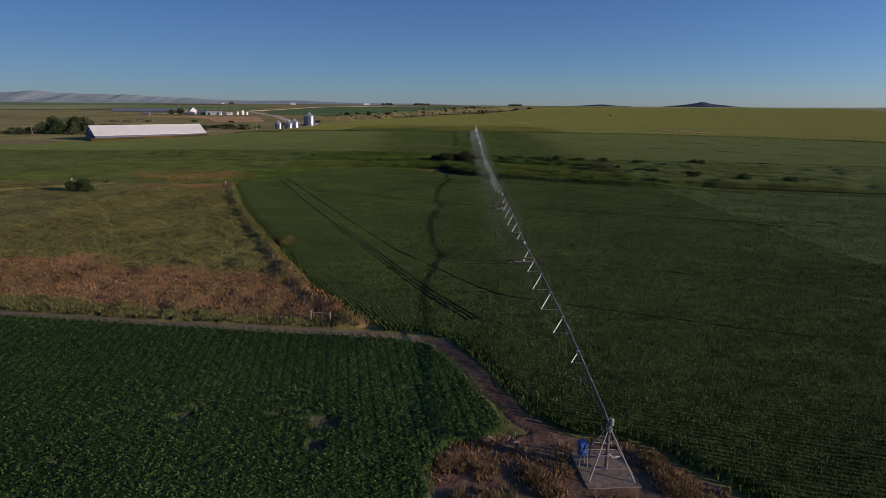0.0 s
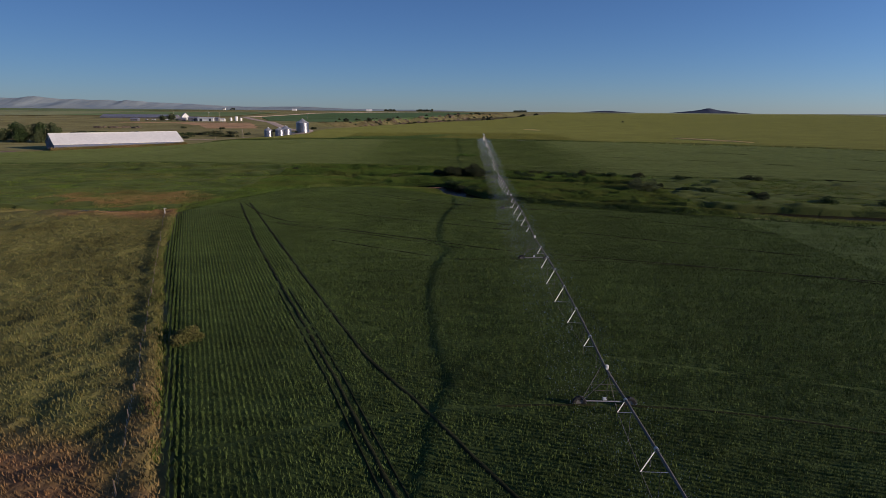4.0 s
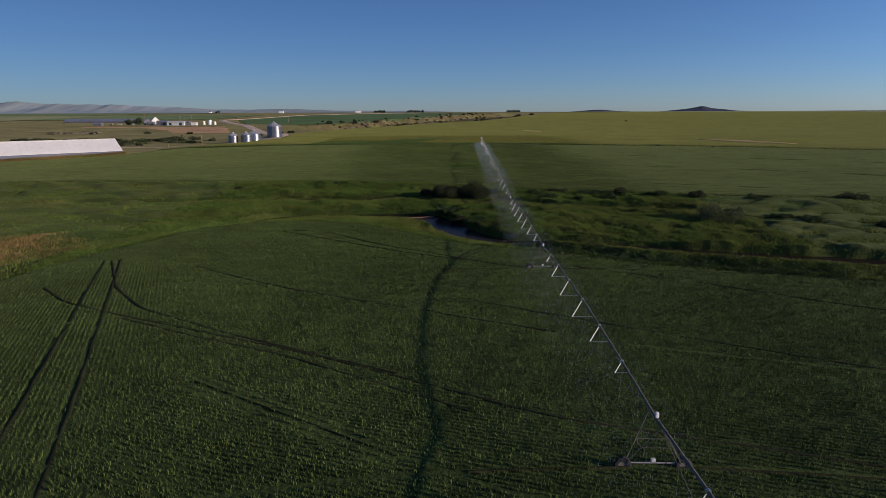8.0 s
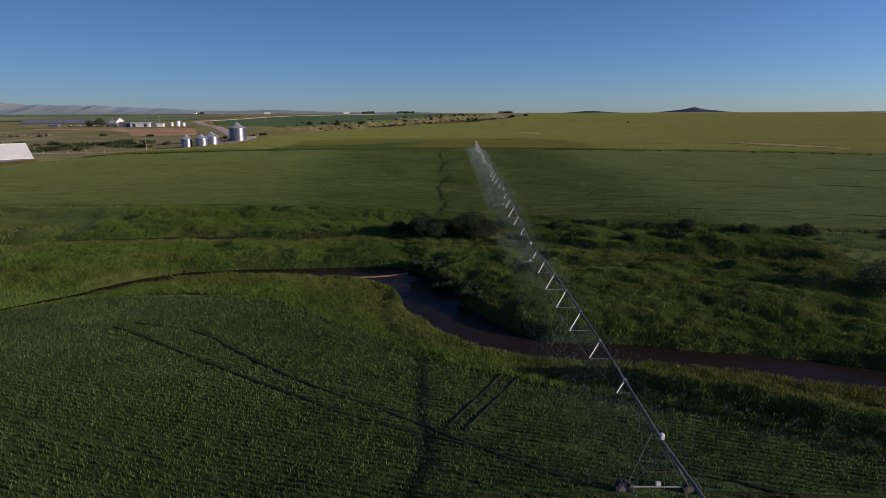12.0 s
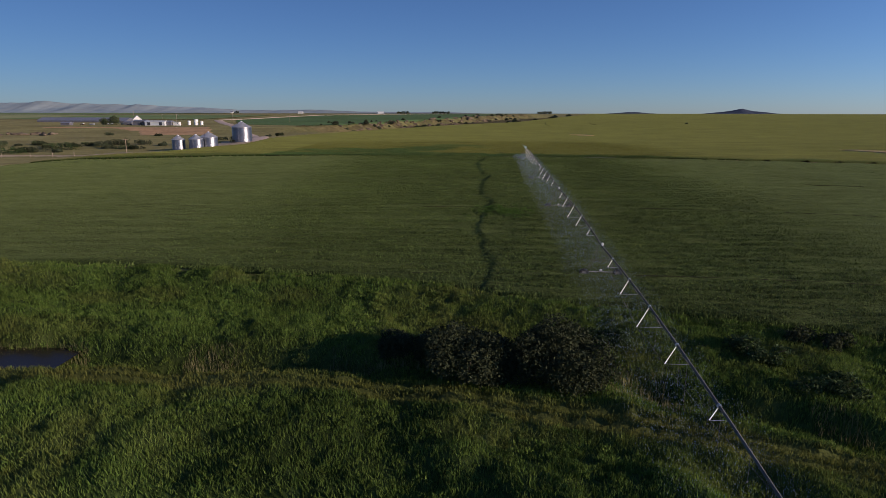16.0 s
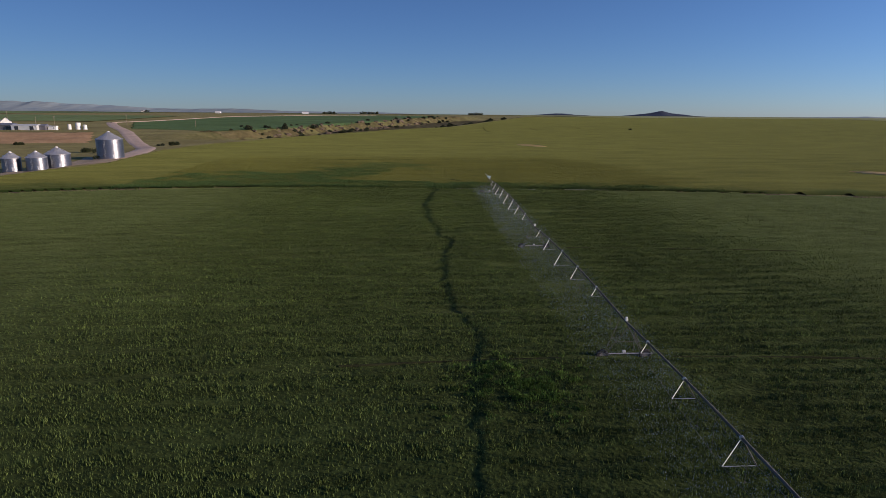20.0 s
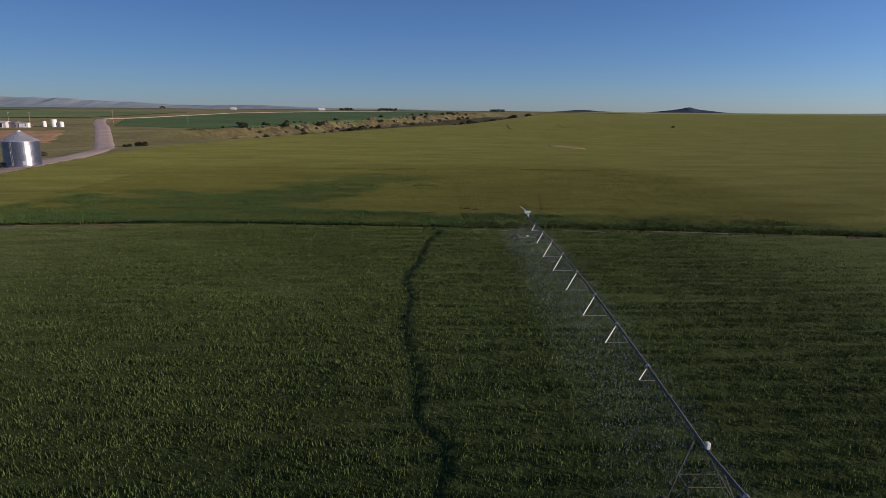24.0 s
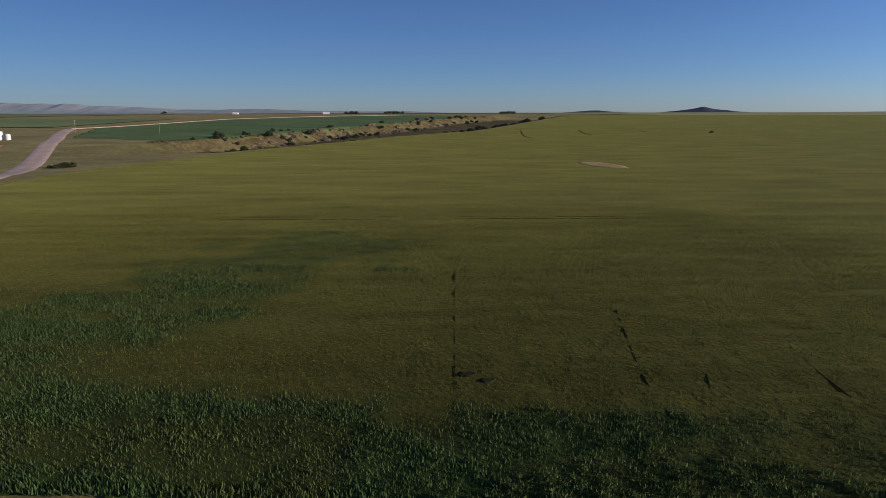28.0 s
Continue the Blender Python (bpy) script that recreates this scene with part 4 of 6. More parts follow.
def weedy(x, y):
    """Where rank herbs stand: in drifts over the meadow, seldom on the trail or the low shore."""
    keep = in_meadow(x, y) & (line_dist(x, y, TRAIL)[0] > 1.6) & (line_dist(x, y, DITCH)[0] > 1.2)
    drift = fade(.30, .55, vnoise(x, y, 6, 36)) * np.where(inside(x, y, NEAR_BANK), .1, 1)
    return keep & (vnoise(x * 71, y * 71, 1, 37) < np.where(inside(x, y, NEAR_BANK), .05, .25) + .75 * drift)


x, y = scatter(6500, -62, 66, 182, 296, weedy, 151)
clumps("meadow_herbs", x, y, 44, .55, .62, .10, M_MEADBLADE, 152, meadow_mix(x, y) * .8, "rank leafy herbs in mounds over the meadow")
BERM = [(15, 205.4), (17, 204.2), (19.1, 202.2), (21.9, 200), (24.9, 198.7), (27.3, 196.8), (32.9, 192.6), (45, 187.6), (58, 183)]
x, y = scatter(2600, 13, 60, 181, 208, lambda x, y: line_dist(x, y, BERM)[0] + 1.2 * (vnoise(x, y, 3, 39) - .5) < 1.7, 155)
clumps("berm_weeds", x, y, 40, .5, .85, .10, M_LEAFDARK, 156, 0 * x, "dense dark weeds along the edge of the wheat")
M_WEED = material("dull_weed_leaf", (.060, .098, .032), (.104, .150, .050), .7, .85, 0, 6, .3, island=.35, spec=.06, leafy=.15)
x, y = scatter(7500, 14, 110, 425, 462, lambda x, y: (past_rim(x, y) > path_half(x) + .4) & (past_rim(x, y) + 2.5 * (vnoise(x, y, 3, 51) - .5) < np.interp(x, [14, 26, 60, 110], [1.5, 5.0, 3.5, .6])), 163)
clumps("rim_weeds", x, y, 34, .5, .70, .09, M_WEED, 164, 0 * x, "dense dark green weeds between the path and the barley", .3)
M_LUSH = material("lush_weed_leaf", (.050, .104, .020), (.096, .165, .036), .7, .8, 0, 6, .3, island=.3, spec=.08, leafy=.2)
r = np.random.RandomState(157)
x, y = 10 + 2.8 * r.randn(130), 326.5 + 2.4 * r.randn(130)
clumps("lush_weeds", x, y, 44, .55, .40, .08, M_LUSH, 158, 0 * x, "lush green weeds standing in the far wheat", .36)
x, y = scatter(60000, -112, -62, 186, 222, lambda x, y: in_meadow(x, y) & ~inside(x, y, NEAR_BANK) & (np.hypot((x + 84) / 20, (y - 204) / 12) + .8 * (vnoise(x, y, 6, 54) - .5) + .3 * (vnoise(x * 61, y * 61, 1, 55) - .5) < .95), 169)
o = tufts("dry_brook_grass", x, y, height(x, y) + meadow_top(x, y) - .15, .42, .12, M_PASTBLADE, 170, .7, np.clip(1.1 * (vnoise(x, y, 5, 56) - .40), 0, .45))
tagged(o, "dry yellow and rust-brown grass beside the brook", "grass", kind="stuff")
# pale reeds along the old channel
M_REED = material("pale_reed", (.12, .125, .055), (.21, .19, .095), .6, .85, 0, 5, .25, island=.3, spec=.05, leafy=.1)
x, y = scatter(60000, -52, 30, 252, 274, lambda x, y: (np.abs(line_dist(x, y, DITCH)[0] - 1.6) < 1.0) & (vnoise(x, y, 4.5, 38) > .52) & (y > np.interp(x, [-52, -3, 62], [267.5, 264.5, 247])), 153)
o = tufts("reeds", x, y, height(x, y) + .1, .8, .045, M_REED, 154, .3)
tagged(o, "pale seeding reeds along the old channel", "reeds", kind="stuff")


x, y = scatter(160000, -68, -18, 78, 186, lambda x, y: (np.abs(line_dist(x, y, WHEAT[:5])[0] - 1.0) < .9) & ~inside(x, y, WHEAT) & (vnoise(x, y, 5, 46) > .3), 161)
o = tufts("fence_grass", x, y, height(x, y) + .15, .65, .09, M_MEADBLADE, 162, .6, .35 + .4 * vnoise(x, y, 3, 47))
tagged(o, "green grass left standing along the fence", "grass", kind="stuff")
# coarser growth where the crops stay far off
def far_growth(name, n, x0, x1, y0, y1, keep, tall, wide, mat, seed, label, cat, mixer=None, up=.4):
    x, y = scatter(n, x0, x1, y0, y1, keep, seed)
    o = tufts(name, x, y, height(x, y) + up, tall, wide, mat, seed + 1, .4, None if mixer is None else mixer(x, y))
    tagged(o, label, cat, kind="stuff")


far_growth("meadow_growth", 260000, -150, 130, 150, 298, lambda x, y: in_meadow(x, y) & (vnoise(x * 83, y * 83, 1, 48) < fade(28, 66, np.abs(x))), .42, .19, M_MEADBLADE, 131, "green grass in the farther meadow", "grass", meadow_mix, .15)
far_growth("pasture_growth", 60000, -150, -84, 70, 196, lambda x, y: inside(x, y, PASTURE) & (pond_reach(x, y) > 1.1), .30, .16, M_PASTBLADE, 133, "dry grass in the farther pasture", "grass", red_zone, .15)
far_growth("outer_wheat_growth", 190000, 48, 190, 30, 182, lambda x, y: inside(x, y, WHEAT) & (vnoise(x * 77, y * 77, 1, 6) < fade(45, 68, x)), .45, .30, M_WHEATBLADE, 135, "upright green wheat blades", "wheat", None, .14)
far_growth("western_wheat_growth", 140000, -300, -10, 285, 445, lambda x, y: far_grown(x, y) & (vnoise(x * 77, y * 77, 1, 9) < fade(-10, -60, x)), .42, .2, M_WHEATBLADE2, 137, "upright grey-green wheat blades", "wheat", None, .14)
far_growth("eastern_wheat_growth", 120000, 34, 300, 215, 445, lambda x, y: far_grown(x, y) & (vnoise(x * 77, y * 77, 1, 9) < fade(34, 84, x)), .42, .2, M_WHEATBLADE2, 139, "upright grey-green wheat blades", "wheat", None, .14)
# broad leaves of the row crop
x, y = scatter(210000, -58, 5, 20, 63, lambda x, y: inside(x, y, BEANS) & (bean_bare(x, y) < .4), 111)
r = np.random.RandomState(112)
n = len(x)
across = x * .985 + y * .17
shift = (np.round(across / .9) * .9 - across) * (.12 + .30 * r.rand(n))
x, y = x + .985 * shift, y + .17 * shift
z = height(x, y) + .42 + .3 * r.rand(n)
a = r.rand(n) * 6.283
s = .055 + .055 * r.rand(n)
v = np.empty((n, 4, 3))
ca, sa = np.cos(a), np.sin(a)
tz = (r.rand(n) - .3) * s
v[:, 0] = np.stack([x - ca * s, y - sa * s, z - tz], 1)
v[:, 1] = np.stack([x + sa * s * .6, y - ca * s * .6, z + .03], 1)
v[:, 2] = np.stack([x + ca * s, y + sa * s, z + tz], 1)
v[:, 3] = np.stack([x - sa * s * .6, y + ca * s * .6, z + .03], 1)
o = new("row_crop_leaves", raw_mesh("row_crop_leaves", v.reshape(-1, 3), np.arange(4 * n).reshape(n, 4), M_ROWLEAF))
tagged(o, "broad dark green leaves of the row crop", "crop", kind="stuff")

# ---- tracks and roads ----
def ribbon(name, line, half, lift, mat, label, step=1.5, wob=.25, kind="structure", category="road"):
    """A strip of worn ground along a line, its edges uneven, a few centimetres thick."""
    pts = [Vector((p[0], p[1], 0)) for p in line]
    out = []
    for a, b in zip(pts[:-1], pts[1:]):
        k = max(1, int((b - a).length / step))
        out += [a.lerp(b, i / k) for i in range(k)]
    out.append(pts[-1])
    for _ in range(6):
        out = [out[0]] + [(out[i - 1] + out[i] * 2 + out[i + 1]) / 4 for i in range(1, len(out) - 1)] + [out[-1]]
    vs, fs = [], []
    m = 7
    for i, p in enumerate(out):
        d = (out[min(i + 1, len(out) - 1)] - out[max(i - 1, 0)]).normalized()
        sd = Vector((d.y, -d.x, 0))
        wl = half * (1 + wob * (noise.noise((p.x * .3, p.y * .3, 1)) ))
        wr = half * (1 + wob * (noise.noise((p.x * .3, p.y * .3, 9)) ))
        for j in range(m):
            u = -wl + (wl + wr) * j / (m - 1)
            q = p + sd * u
            rut = -.05 if j in (1, 5) and half < 3 else 0
            vs.append((q.x, q.y, hz(q.x, q.y) + lift * (1 if 0 < j < m - 1 else -.5) + rut))
    for i in range(len(out) - 1):
        for j in range(m - 1):
            a = i * m + j
            fs.append((a, a + 1, a + m + 1, a + m))
    o = new(name, raw_mesh(name, vs, fs, mat, smooth=True))
    return tagged(o, label, category, kind=kind)


ribbon("dirt_track", TRACK, 1.35, .09, M_ROADDIRT, "pale two-rut dirt track between the fields")
M_REDSOIL = material("red_brown_soil", (.105, .062, .042), (.20, .125, .085), .5, .95, .6, 3, .35, spec=.1)
ribbon("yard_track", YARD_TRACK, 1.05, .10, M_REDSOIL, "narrow red-brown track bending to the pivot yard", .8, .5)
M_PATH = material("worn_path_soil", (.115, .083, .055), (.185, .138, .095), .5, .95, .5, 5, .3, spec=.1)
ribbon("edge_track", [(x, PIVOT[1] + math.sqrt(float(np.interp(x, *RIM)) ** 2 - (x - PIVOT[0]) ** 2)) for x in np.linspace(-120, 240, 110)], 1.1, .14, M_PATH,
       "worn brown path along the rim of the irrigated circle", wob=.5)
x, y = scatter(60000, -70, 80, 425, 452, lambda x, y: (np.abs(past_rim(x, y)) < path_half(x) + .2) & (vnoise(x, y, 1.6, 52) * .6 + .4 * vnoise(x * 61, y * 61, 1, 53) > np.interp(x, [-40, 15, 30], [.66, .52, .42])), 167)
o = tufts("path_grass", x, y, height(x, y) + .12, .26, .06, M_PASTBLADE, 168, .7, 0 * x)
tagged(o, "thin grass growing over the path", "grass", kind="stuff")


# wheel tracks pressed into the crops
M_RUT = material("pressed_wheel_track", (.022, .026, .012), (.040, .042, .020), .3, .95, .5, 4, .3, spec=.05)


def offset(line, d):
    out = []
    for i, p in enumerate(line):
        a, b = line[max(i - 1, 0)], line[min(i + 1, len(line) - 1)]
        L = math.hypot(b[0] - a[0], b[1] - a[1])
        out.append((p[0] + d * (b[1] - a[1]) / L, p[1] - d * (b[0] - a[0]) / L))
    return out


for line, half in [(offset(FAN_A[2:], d), .10) for d in (.7, -.7)] + [(line, .25) for line in (FAN_A, FAN_B, TRAM_D, HEAD_A, HEAD_B, HEAD_C, HEAD_D, HEAD_E, TRAM_E, TRAM_F)] + [(TRAM_G, .17), (TRAM_H, .17), (TRAM_C, .14)]:
    ribbon("wheel_track", line, half, .50, M_RUT, "narrow dark wheel track pressed through the wheat", 1.2, .6, category="wheel track")
for R in TOWERS_R[:-1]:
    for a0, a1 in ((.05, .62), (-.035 - 5 / R, .02)):
        arc = [(PIVOT[0] + R * math.sin(a), PIVOT[1] + R * math.cos(a)) for a in np.linspace(a0, a1, max(4, int((a1 - a0) * R / 5)))]
        ribbon("wheel_track", arc, .2, .50, M_RUT, "narrow dark wheel track left by a drive tower", 2.0, .7, category="wheel track")

M_YARD = material("pale_yard_dirt", (.42, .31, .20), (.54, .42, .28), 1.5, .95, .3, 8, .25, spec=.1)
ROAD = [(-116, 545), (-121, 572), (-131, 615), (-152, 665), (-197, 755), (-242, 845), (-272, 900), (-300, 958), (-312, 985)]
ribbon("gravel_road", ROAD, 5.6, .25, M_GRAVEL, "pinkish gravel road climbing past the bins", 8, .12)
ribbon("field_road", [(-312, 985), (-296, 1010), (-287, 1090), (-268, 1290), (-190, 1520), (-40, 1760)], 2.6, .5, M_GRAVEL, "pale field road along the plateau", 14, .2)
ribbon("bin_yard", [(-118, 580), (-119, 552), (-124, 528), (-134, 500), (-148, 480), (-180, 480), (-245, 476)], 13.0, .16, M_YARD, "bare dirt yard in front of the grain bins", 5, .5)
ribbon("shed_yard", [(-330, 330), (-280, 335), (-245, 342), (-222, 352)], 4.0, .18, M_ROADDIRT, "bare dirt yard beside the long shed", 5, .5)


def patch(name, cx, cy, rx, ry, turn, mat, label, lift=.75, seed=0, step=.08):
    """An uneven bare patch draped over the ground."""
    vs, fs = [], []
    rings, sides = 7, 40
    c, s = math.cos(turn), math.sin(turn)
    for i in range(rings + 1):
        for k in range(sides):
            a = 6.2832 * k / sides
            f = i / rings * (1 + .28 * noise.noise((math.cos(a) * 2 + seed, math.sin(a) * 2, seed)) + .35 * noise.noise((math.cos(a) * 9 + seed, math.sin(a) * 9, seed)) * (i / rings) ** 2)
            u, w = rx * f * math.cos(a), ry * f * math.sin(a)
            px, py = cx + u * c - w * s, cy + u * s + w * c
            vs.append((px, py, hz(px, py) + (lift if i < rings else -.1)))
    for i in range(rings):
        for k in range(sides):
            fs.append((i * sides + k, i * sides + (k + 1) % sides, (i + 1) * sides + (k + 1) % sides, (i + 1) * sides + k))
    o = new(name, raw_mesh(name, vs, fs, mat, smooth=True))
    return tagged(o, label, "bare soil", kind="structure")


patch("bare_patch", 88, 660, 7, 17, .25, M_TAN, "pale tan bare patch in the barley", .72, 3)
patch("bare_patch", 185, 462, 8, 32, .55, M_TAN, "long pale tan bare strip at the edge of the barley", .75, 5)
patch("bare_patch", -30, 905, 14, 24, -.3, M_TAN, "pale thin patch on the crest of the hill", .70, 8)

# farm bench: a bare brown slope below the buildings
def bench_keep(X, Y):
    w = 8 * (vnoise(X, Y, 14, 51) - .5)
    low = np.interp(X, [-420, -330, -290, -265, -210], [772, 772, 745, 700, 708])
    return (Y > low + w) & (Y < 790 + w) & (X > -400 + w) & (X < -205 - (Y - 712) * .42 + w)


o = sheet("bare_slope", np.arange(-420, -190, 3), np.arange(685, 850, 3), bench_keep,
          lambda X, Y, K: height(X, Y) + np.where(rim(K), -.2, .14), material("bare_brown_soil", (.45, .26, .12), (.57, .36, .19), 3, .95, .4, 22, .3, spec=.1))
tagged(o, "bare reddish-brown earth slope below the farm", "slope", kind="structure")

# irrigated plateau beyond the coulee and the plains behind
PLATEAU = [(-240, 858), (-200, 840), (-170, 822), (-150, 814), (-120, 868), (-87, 944), (-45, 1044), (3, 1178), (58, 1345), (110, 1560), (-30, 1735), (-180, 1510), (-258, 1290), (-277, 1090), (-292, 990)]


def plateau_keep(X, Y):
    return inside(X + 3 * (vnoise(X, Y, 18, 52) - .5), Y, PLATEAU)


o = sheet("plateau_field", np.arange(-300, 120, 2.0), spaced(805, 1000, 2.5, 805, 1750, 1.025), plateau_keep,
          lambda X, Y, K: height(X, Y) + np.where(rim(K), -.05, .3 + .15 * rng.rand(*X.shape)), M_PLATEAU)
tagged(o, "dark green irrigated crop on the plateau beyond the coulee", "crop", kind="stuff")

M_PLAIN1 = material("plain_pale_crop", (.29, .31, .125), (.38, .38, .17), 20, .95, .2, 220, .2, spec=.1)
M_PLAIN2 = material("plain_green_crop", (.17, .24, .085), (.23, .30, .11), 20, .95, .2, 260, .25, spec=.1)
for nm, m, x0, x1, y0, y1, lift in (("plain_field", M_PLAIN2, -3200, -720, 1350, 2300, .7), ("plain_field", M_PLAIN1, -1500, -620, 980, 1340, .6),
                                    ("plain_field", M_PLAIN1, -3800, -400, 2620, 3500, .8), ("plain_field", M_PLAIN2, -700, 500, 2560, 3900, .9),
                                    ("plain_field", M_PLAIN2, -620, -345, 1010, 1330, .6), ("plain_field", M_PLAIN1, 420, 3600, 1430, 4300, .8),
                                    ("plain_field", M_PLAIN1, 905, 2600, 500, 1410, .8)):
    o = sheet(nm, np.linspace(x0, x1, 60), np.linspace(y0, y1, 60), None, lambda X, Y, K, lift=lift: height(X, Y) + np.where(rim(K), -.4, lift), m)
    tagged(o, "broad crop field on the distant plain", "field", kind="structure")


# sides of the coulee
M_COULEE = material("coulee_side", (.085, .076, .035), (.15, .125, .06), 2.5, .95, .8, 20, .4, spec=.05)


def coulee_keep(X, Y):
    return (np.interp(Y, *CREST) - X > 8) & (np.interp(Y, *COULEE) - X < 100) & ~inside(X, Y, PLATEAU) & (Y > 800 + 10 * (vnoise(X, Y, 12, 53) - .5))


o = sheet("coulee_side", np.arange(-160, 330, 2.2), np.arange(790, 1560, 2.8), coulee_keep,
          lambda X, Y, K: height(X, Y) + np.where(rim(K), -.3, .25 + 1.3 * (vnoise(X, Y, 5, 54) - .3) * (rng.rand(*X.shape))), M_COULEE, None, False)
tagged(o, "rough tan and brown slope of the coulee", "slope", kind="structure")

# stony rim of the coulee
def rock(name, seed, mat):
    bm = bmesh.new()
    bmesh.ops.create_icosphere(bm, subdivisions=2, radius=1)
    for v in bm.verts:
        k = 1 + .45 * noise.noise(v.co * 1.3 + Vector((seed * 7.1, 0, 0))) + .2 * noise.noise(v.co * 3 + Vector((seed, 3, 0)))
        v.co = Vector((v.co.x * k * 1.25, v.co.y * k, max(-.5, v.co.z * k * .8)))
    me = bpy.data.meshes.new(name)
    bm.to_mesh(me)
    bm.free()
    me.materials.append(mat)
    return me


rock_meshes = [rock("boulder", s, M_CLIFF) for s in range(4)]
r = np.random.RandomState(55)
for k in range(90):
    y = 850 + 560 * r.rand() ** 1.2
    d = 72 + 24 * r.rand()
    x = float(np.interp(y, *COULEE)) - d
    o = new("boulder", rock_meshes[k % 4])
    sc = .7 + 1.4 * r.rand() ** 2
    o.matrix_basis = pose(x, y, hz(x, y) + .2 * sc, 0, 0, r.rand() * 360) @ Matrix.Diagonal((sc * 1.5, sc, sc * .9, 1))
    tagged(o, "weathered tan sandstone boulder on the coulee rim", "boulder", "boulders along the rim")

for k in range(150):
    # the rock band where the coulee narrows
    y = 880 + 400 * r.rand()
    d = 66 + 26 * r.rand()
    x = float(np.interp(y, *COULEE)) - d
    o = new("boulder", rock_meshes[k % 4])
    sc = .8 + 1.7 * r.rand() ** 2
    o.matrix_basis = pose(x, y, hz(x, y) + .35 * sc, 0, 0, r.rand() * 360) @ Matrix.Diagonal((sc * 1.4, sc, sc * 1.1, 1))
    tagged(o, "dark brown weathered rock in the coulee's rock band", "boulder", "boulders along the rim")


# ---- hills on the skyline ----
def skyline(name, pts, y0, depth, base, mat, label):
    """A ridge with a foreslope, its crest through (x, z) pairs."""
    xs = np.linspace(pts[0][0], pts[-1][0], 260)
    zs = np.interp(xs, [p[0] for p in pts], [p[1] for p in pts])
    rows = 9
    vs, fs = [], []
    for j in range(rows):
        f = j / (rows - 1)
        for i, x in enumerate(xs):
            w = f ** 1.6
            n1 = noise.noise((x / 160, f * 2, 3)) * 4 * math.sin(f * 3.14) + noise.noise((x / 75, f * .6, 5)) * 5 * f + noise.noise((x / 22, f * .6, 8)) * 1.6 * f
            vs.append((x * (1 + (1 - f) * -.01), y0 - depth * (1 - f), base + (zs[i] - base) * w + n1 * (zs[i] - base) / 60))
    m = len(xs)
    for j in range(rows - 1):
        for i in range(m - 1):
            fs.append((j * m + i, j * m + i + 1, (j + 1) * m + i + 1, (j + 1) * m + i))
    o = new(name, raw_mesh(name, vs, fs, mat, smooth=True))
    return tagged(o, label, "hills", kind="structure")


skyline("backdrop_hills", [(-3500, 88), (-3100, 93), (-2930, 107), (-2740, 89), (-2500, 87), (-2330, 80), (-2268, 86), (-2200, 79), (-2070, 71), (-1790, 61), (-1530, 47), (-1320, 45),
                           (-1040, 51), (-720, 38), (-320, 33), (-80, 34), (200, 23)], 4380, 420, 21, M_HILLFAR, "low skyline hills in a blue-grey haze colour")
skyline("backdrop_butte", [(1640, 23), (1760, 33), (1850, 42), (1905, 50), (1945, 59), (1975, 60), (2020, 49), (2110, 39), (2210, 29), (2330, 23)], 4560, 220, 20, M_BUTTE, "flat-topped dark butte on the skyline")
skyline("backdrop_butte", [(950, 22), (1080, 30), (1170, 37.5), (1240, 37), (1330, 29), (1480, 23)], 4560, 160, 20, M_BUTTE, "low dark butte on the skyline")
skyline("backdrop_rise", [(2500, 24), (3000, 27), (3300, 32), (3360, 34), (3420, 31), (3900, 25)], 4300, 160, 20, M_HILLFAR, "faint rise on the skyline in haze colour")


# ---- the centre pivot ----
HEAD = (9.95, 33.6)
SPAN_ENDS = [HEAD] + [(PIVOT[0] + .0348 * R, PIVOT[1] + R) for R in TOWERS_R[:-1]] + [(24.9, PIVOT[1] + TOWERS_R[-1])]
PIPE_Z = [3.55, 2.45, 2.5, 2.25, 1.6, 4.05, 5.65, 6.6, 7.4]
STRUT_R = [(10.9, 18.6, 26.3, 34, 41.5, 48.3), (60.5, 67.5, 75, 82.2, 89, 96), (112.3, 119.8, 127.3, 134.8, 142.2, 148.6), (162.9, 169.9, 177, 184, 191, 198, 205),
           (219.4, 227.5, 235, 242.4, 250), (264.2, 271.7, 279.2, 286.7, 293.5), (307.5, 314.9, 322.2, 329.5, 336), (348.6, 355.5, 362, 369, 376, 382.4, 388.6, 395)]
DIRV = Vector((.0348, 1, 0)).normalized()
SIDE = Vector((DIRV.y, -DIRV.x, 0))
pivot = thing("center_pivot", HEAD[0], HEAD[1], hz(*HEAD), 0, "long galvanised centre-pivot irrigator spraying the wheat", "irrigator")
PO = Vector((HEAD[0], HEAD[1], hz(*HEAD)))


def rel(p):
    return Vector(p) - PO


M_LEG = material("dull_galvanised_leg", (.26, .25, .24), (.36, .35, .33), .3, .6, .05, 2, .15, metal=.2)
# pivot point: pyramid of four legs
for sx in (-1, 1):
    for sy in (-1, 1):
        leg = bmesh.new()
        rod(leg, (1.42 * sx, 1.38 * sy, .17), (.12 * sx, .12 * sy, 2.95), .045, 6)
        part("leg", leg, M_LEG, pivot)
for lev in (.9, 1.6, 2.25):
    k = (1 - (lev - .17) / 3.04) * .9
    for a, b in (((-1, -1), (1, -1)), ((1, -1), (1, 1)), ((1, 1), (-1, 1)), ((-1, 1), (-1, -1))):
        brace = bmesh.new()
        rod(brace, (a[0] * 1.6 * k, a[1] * 1.55 * k, lev), (b[0] * 1.6 * k, b[1] * 1.55 * k, lev), .022, 5)
        part("brace", brace, M_LEG, pivot)
bm = tube(bmesh.new(), [(0, 0, .17), (0, 0, 3.0), (0, .05, 3.22), (0, .25, 3.33), (.03, 1.1, 3.40)], .11, 10)
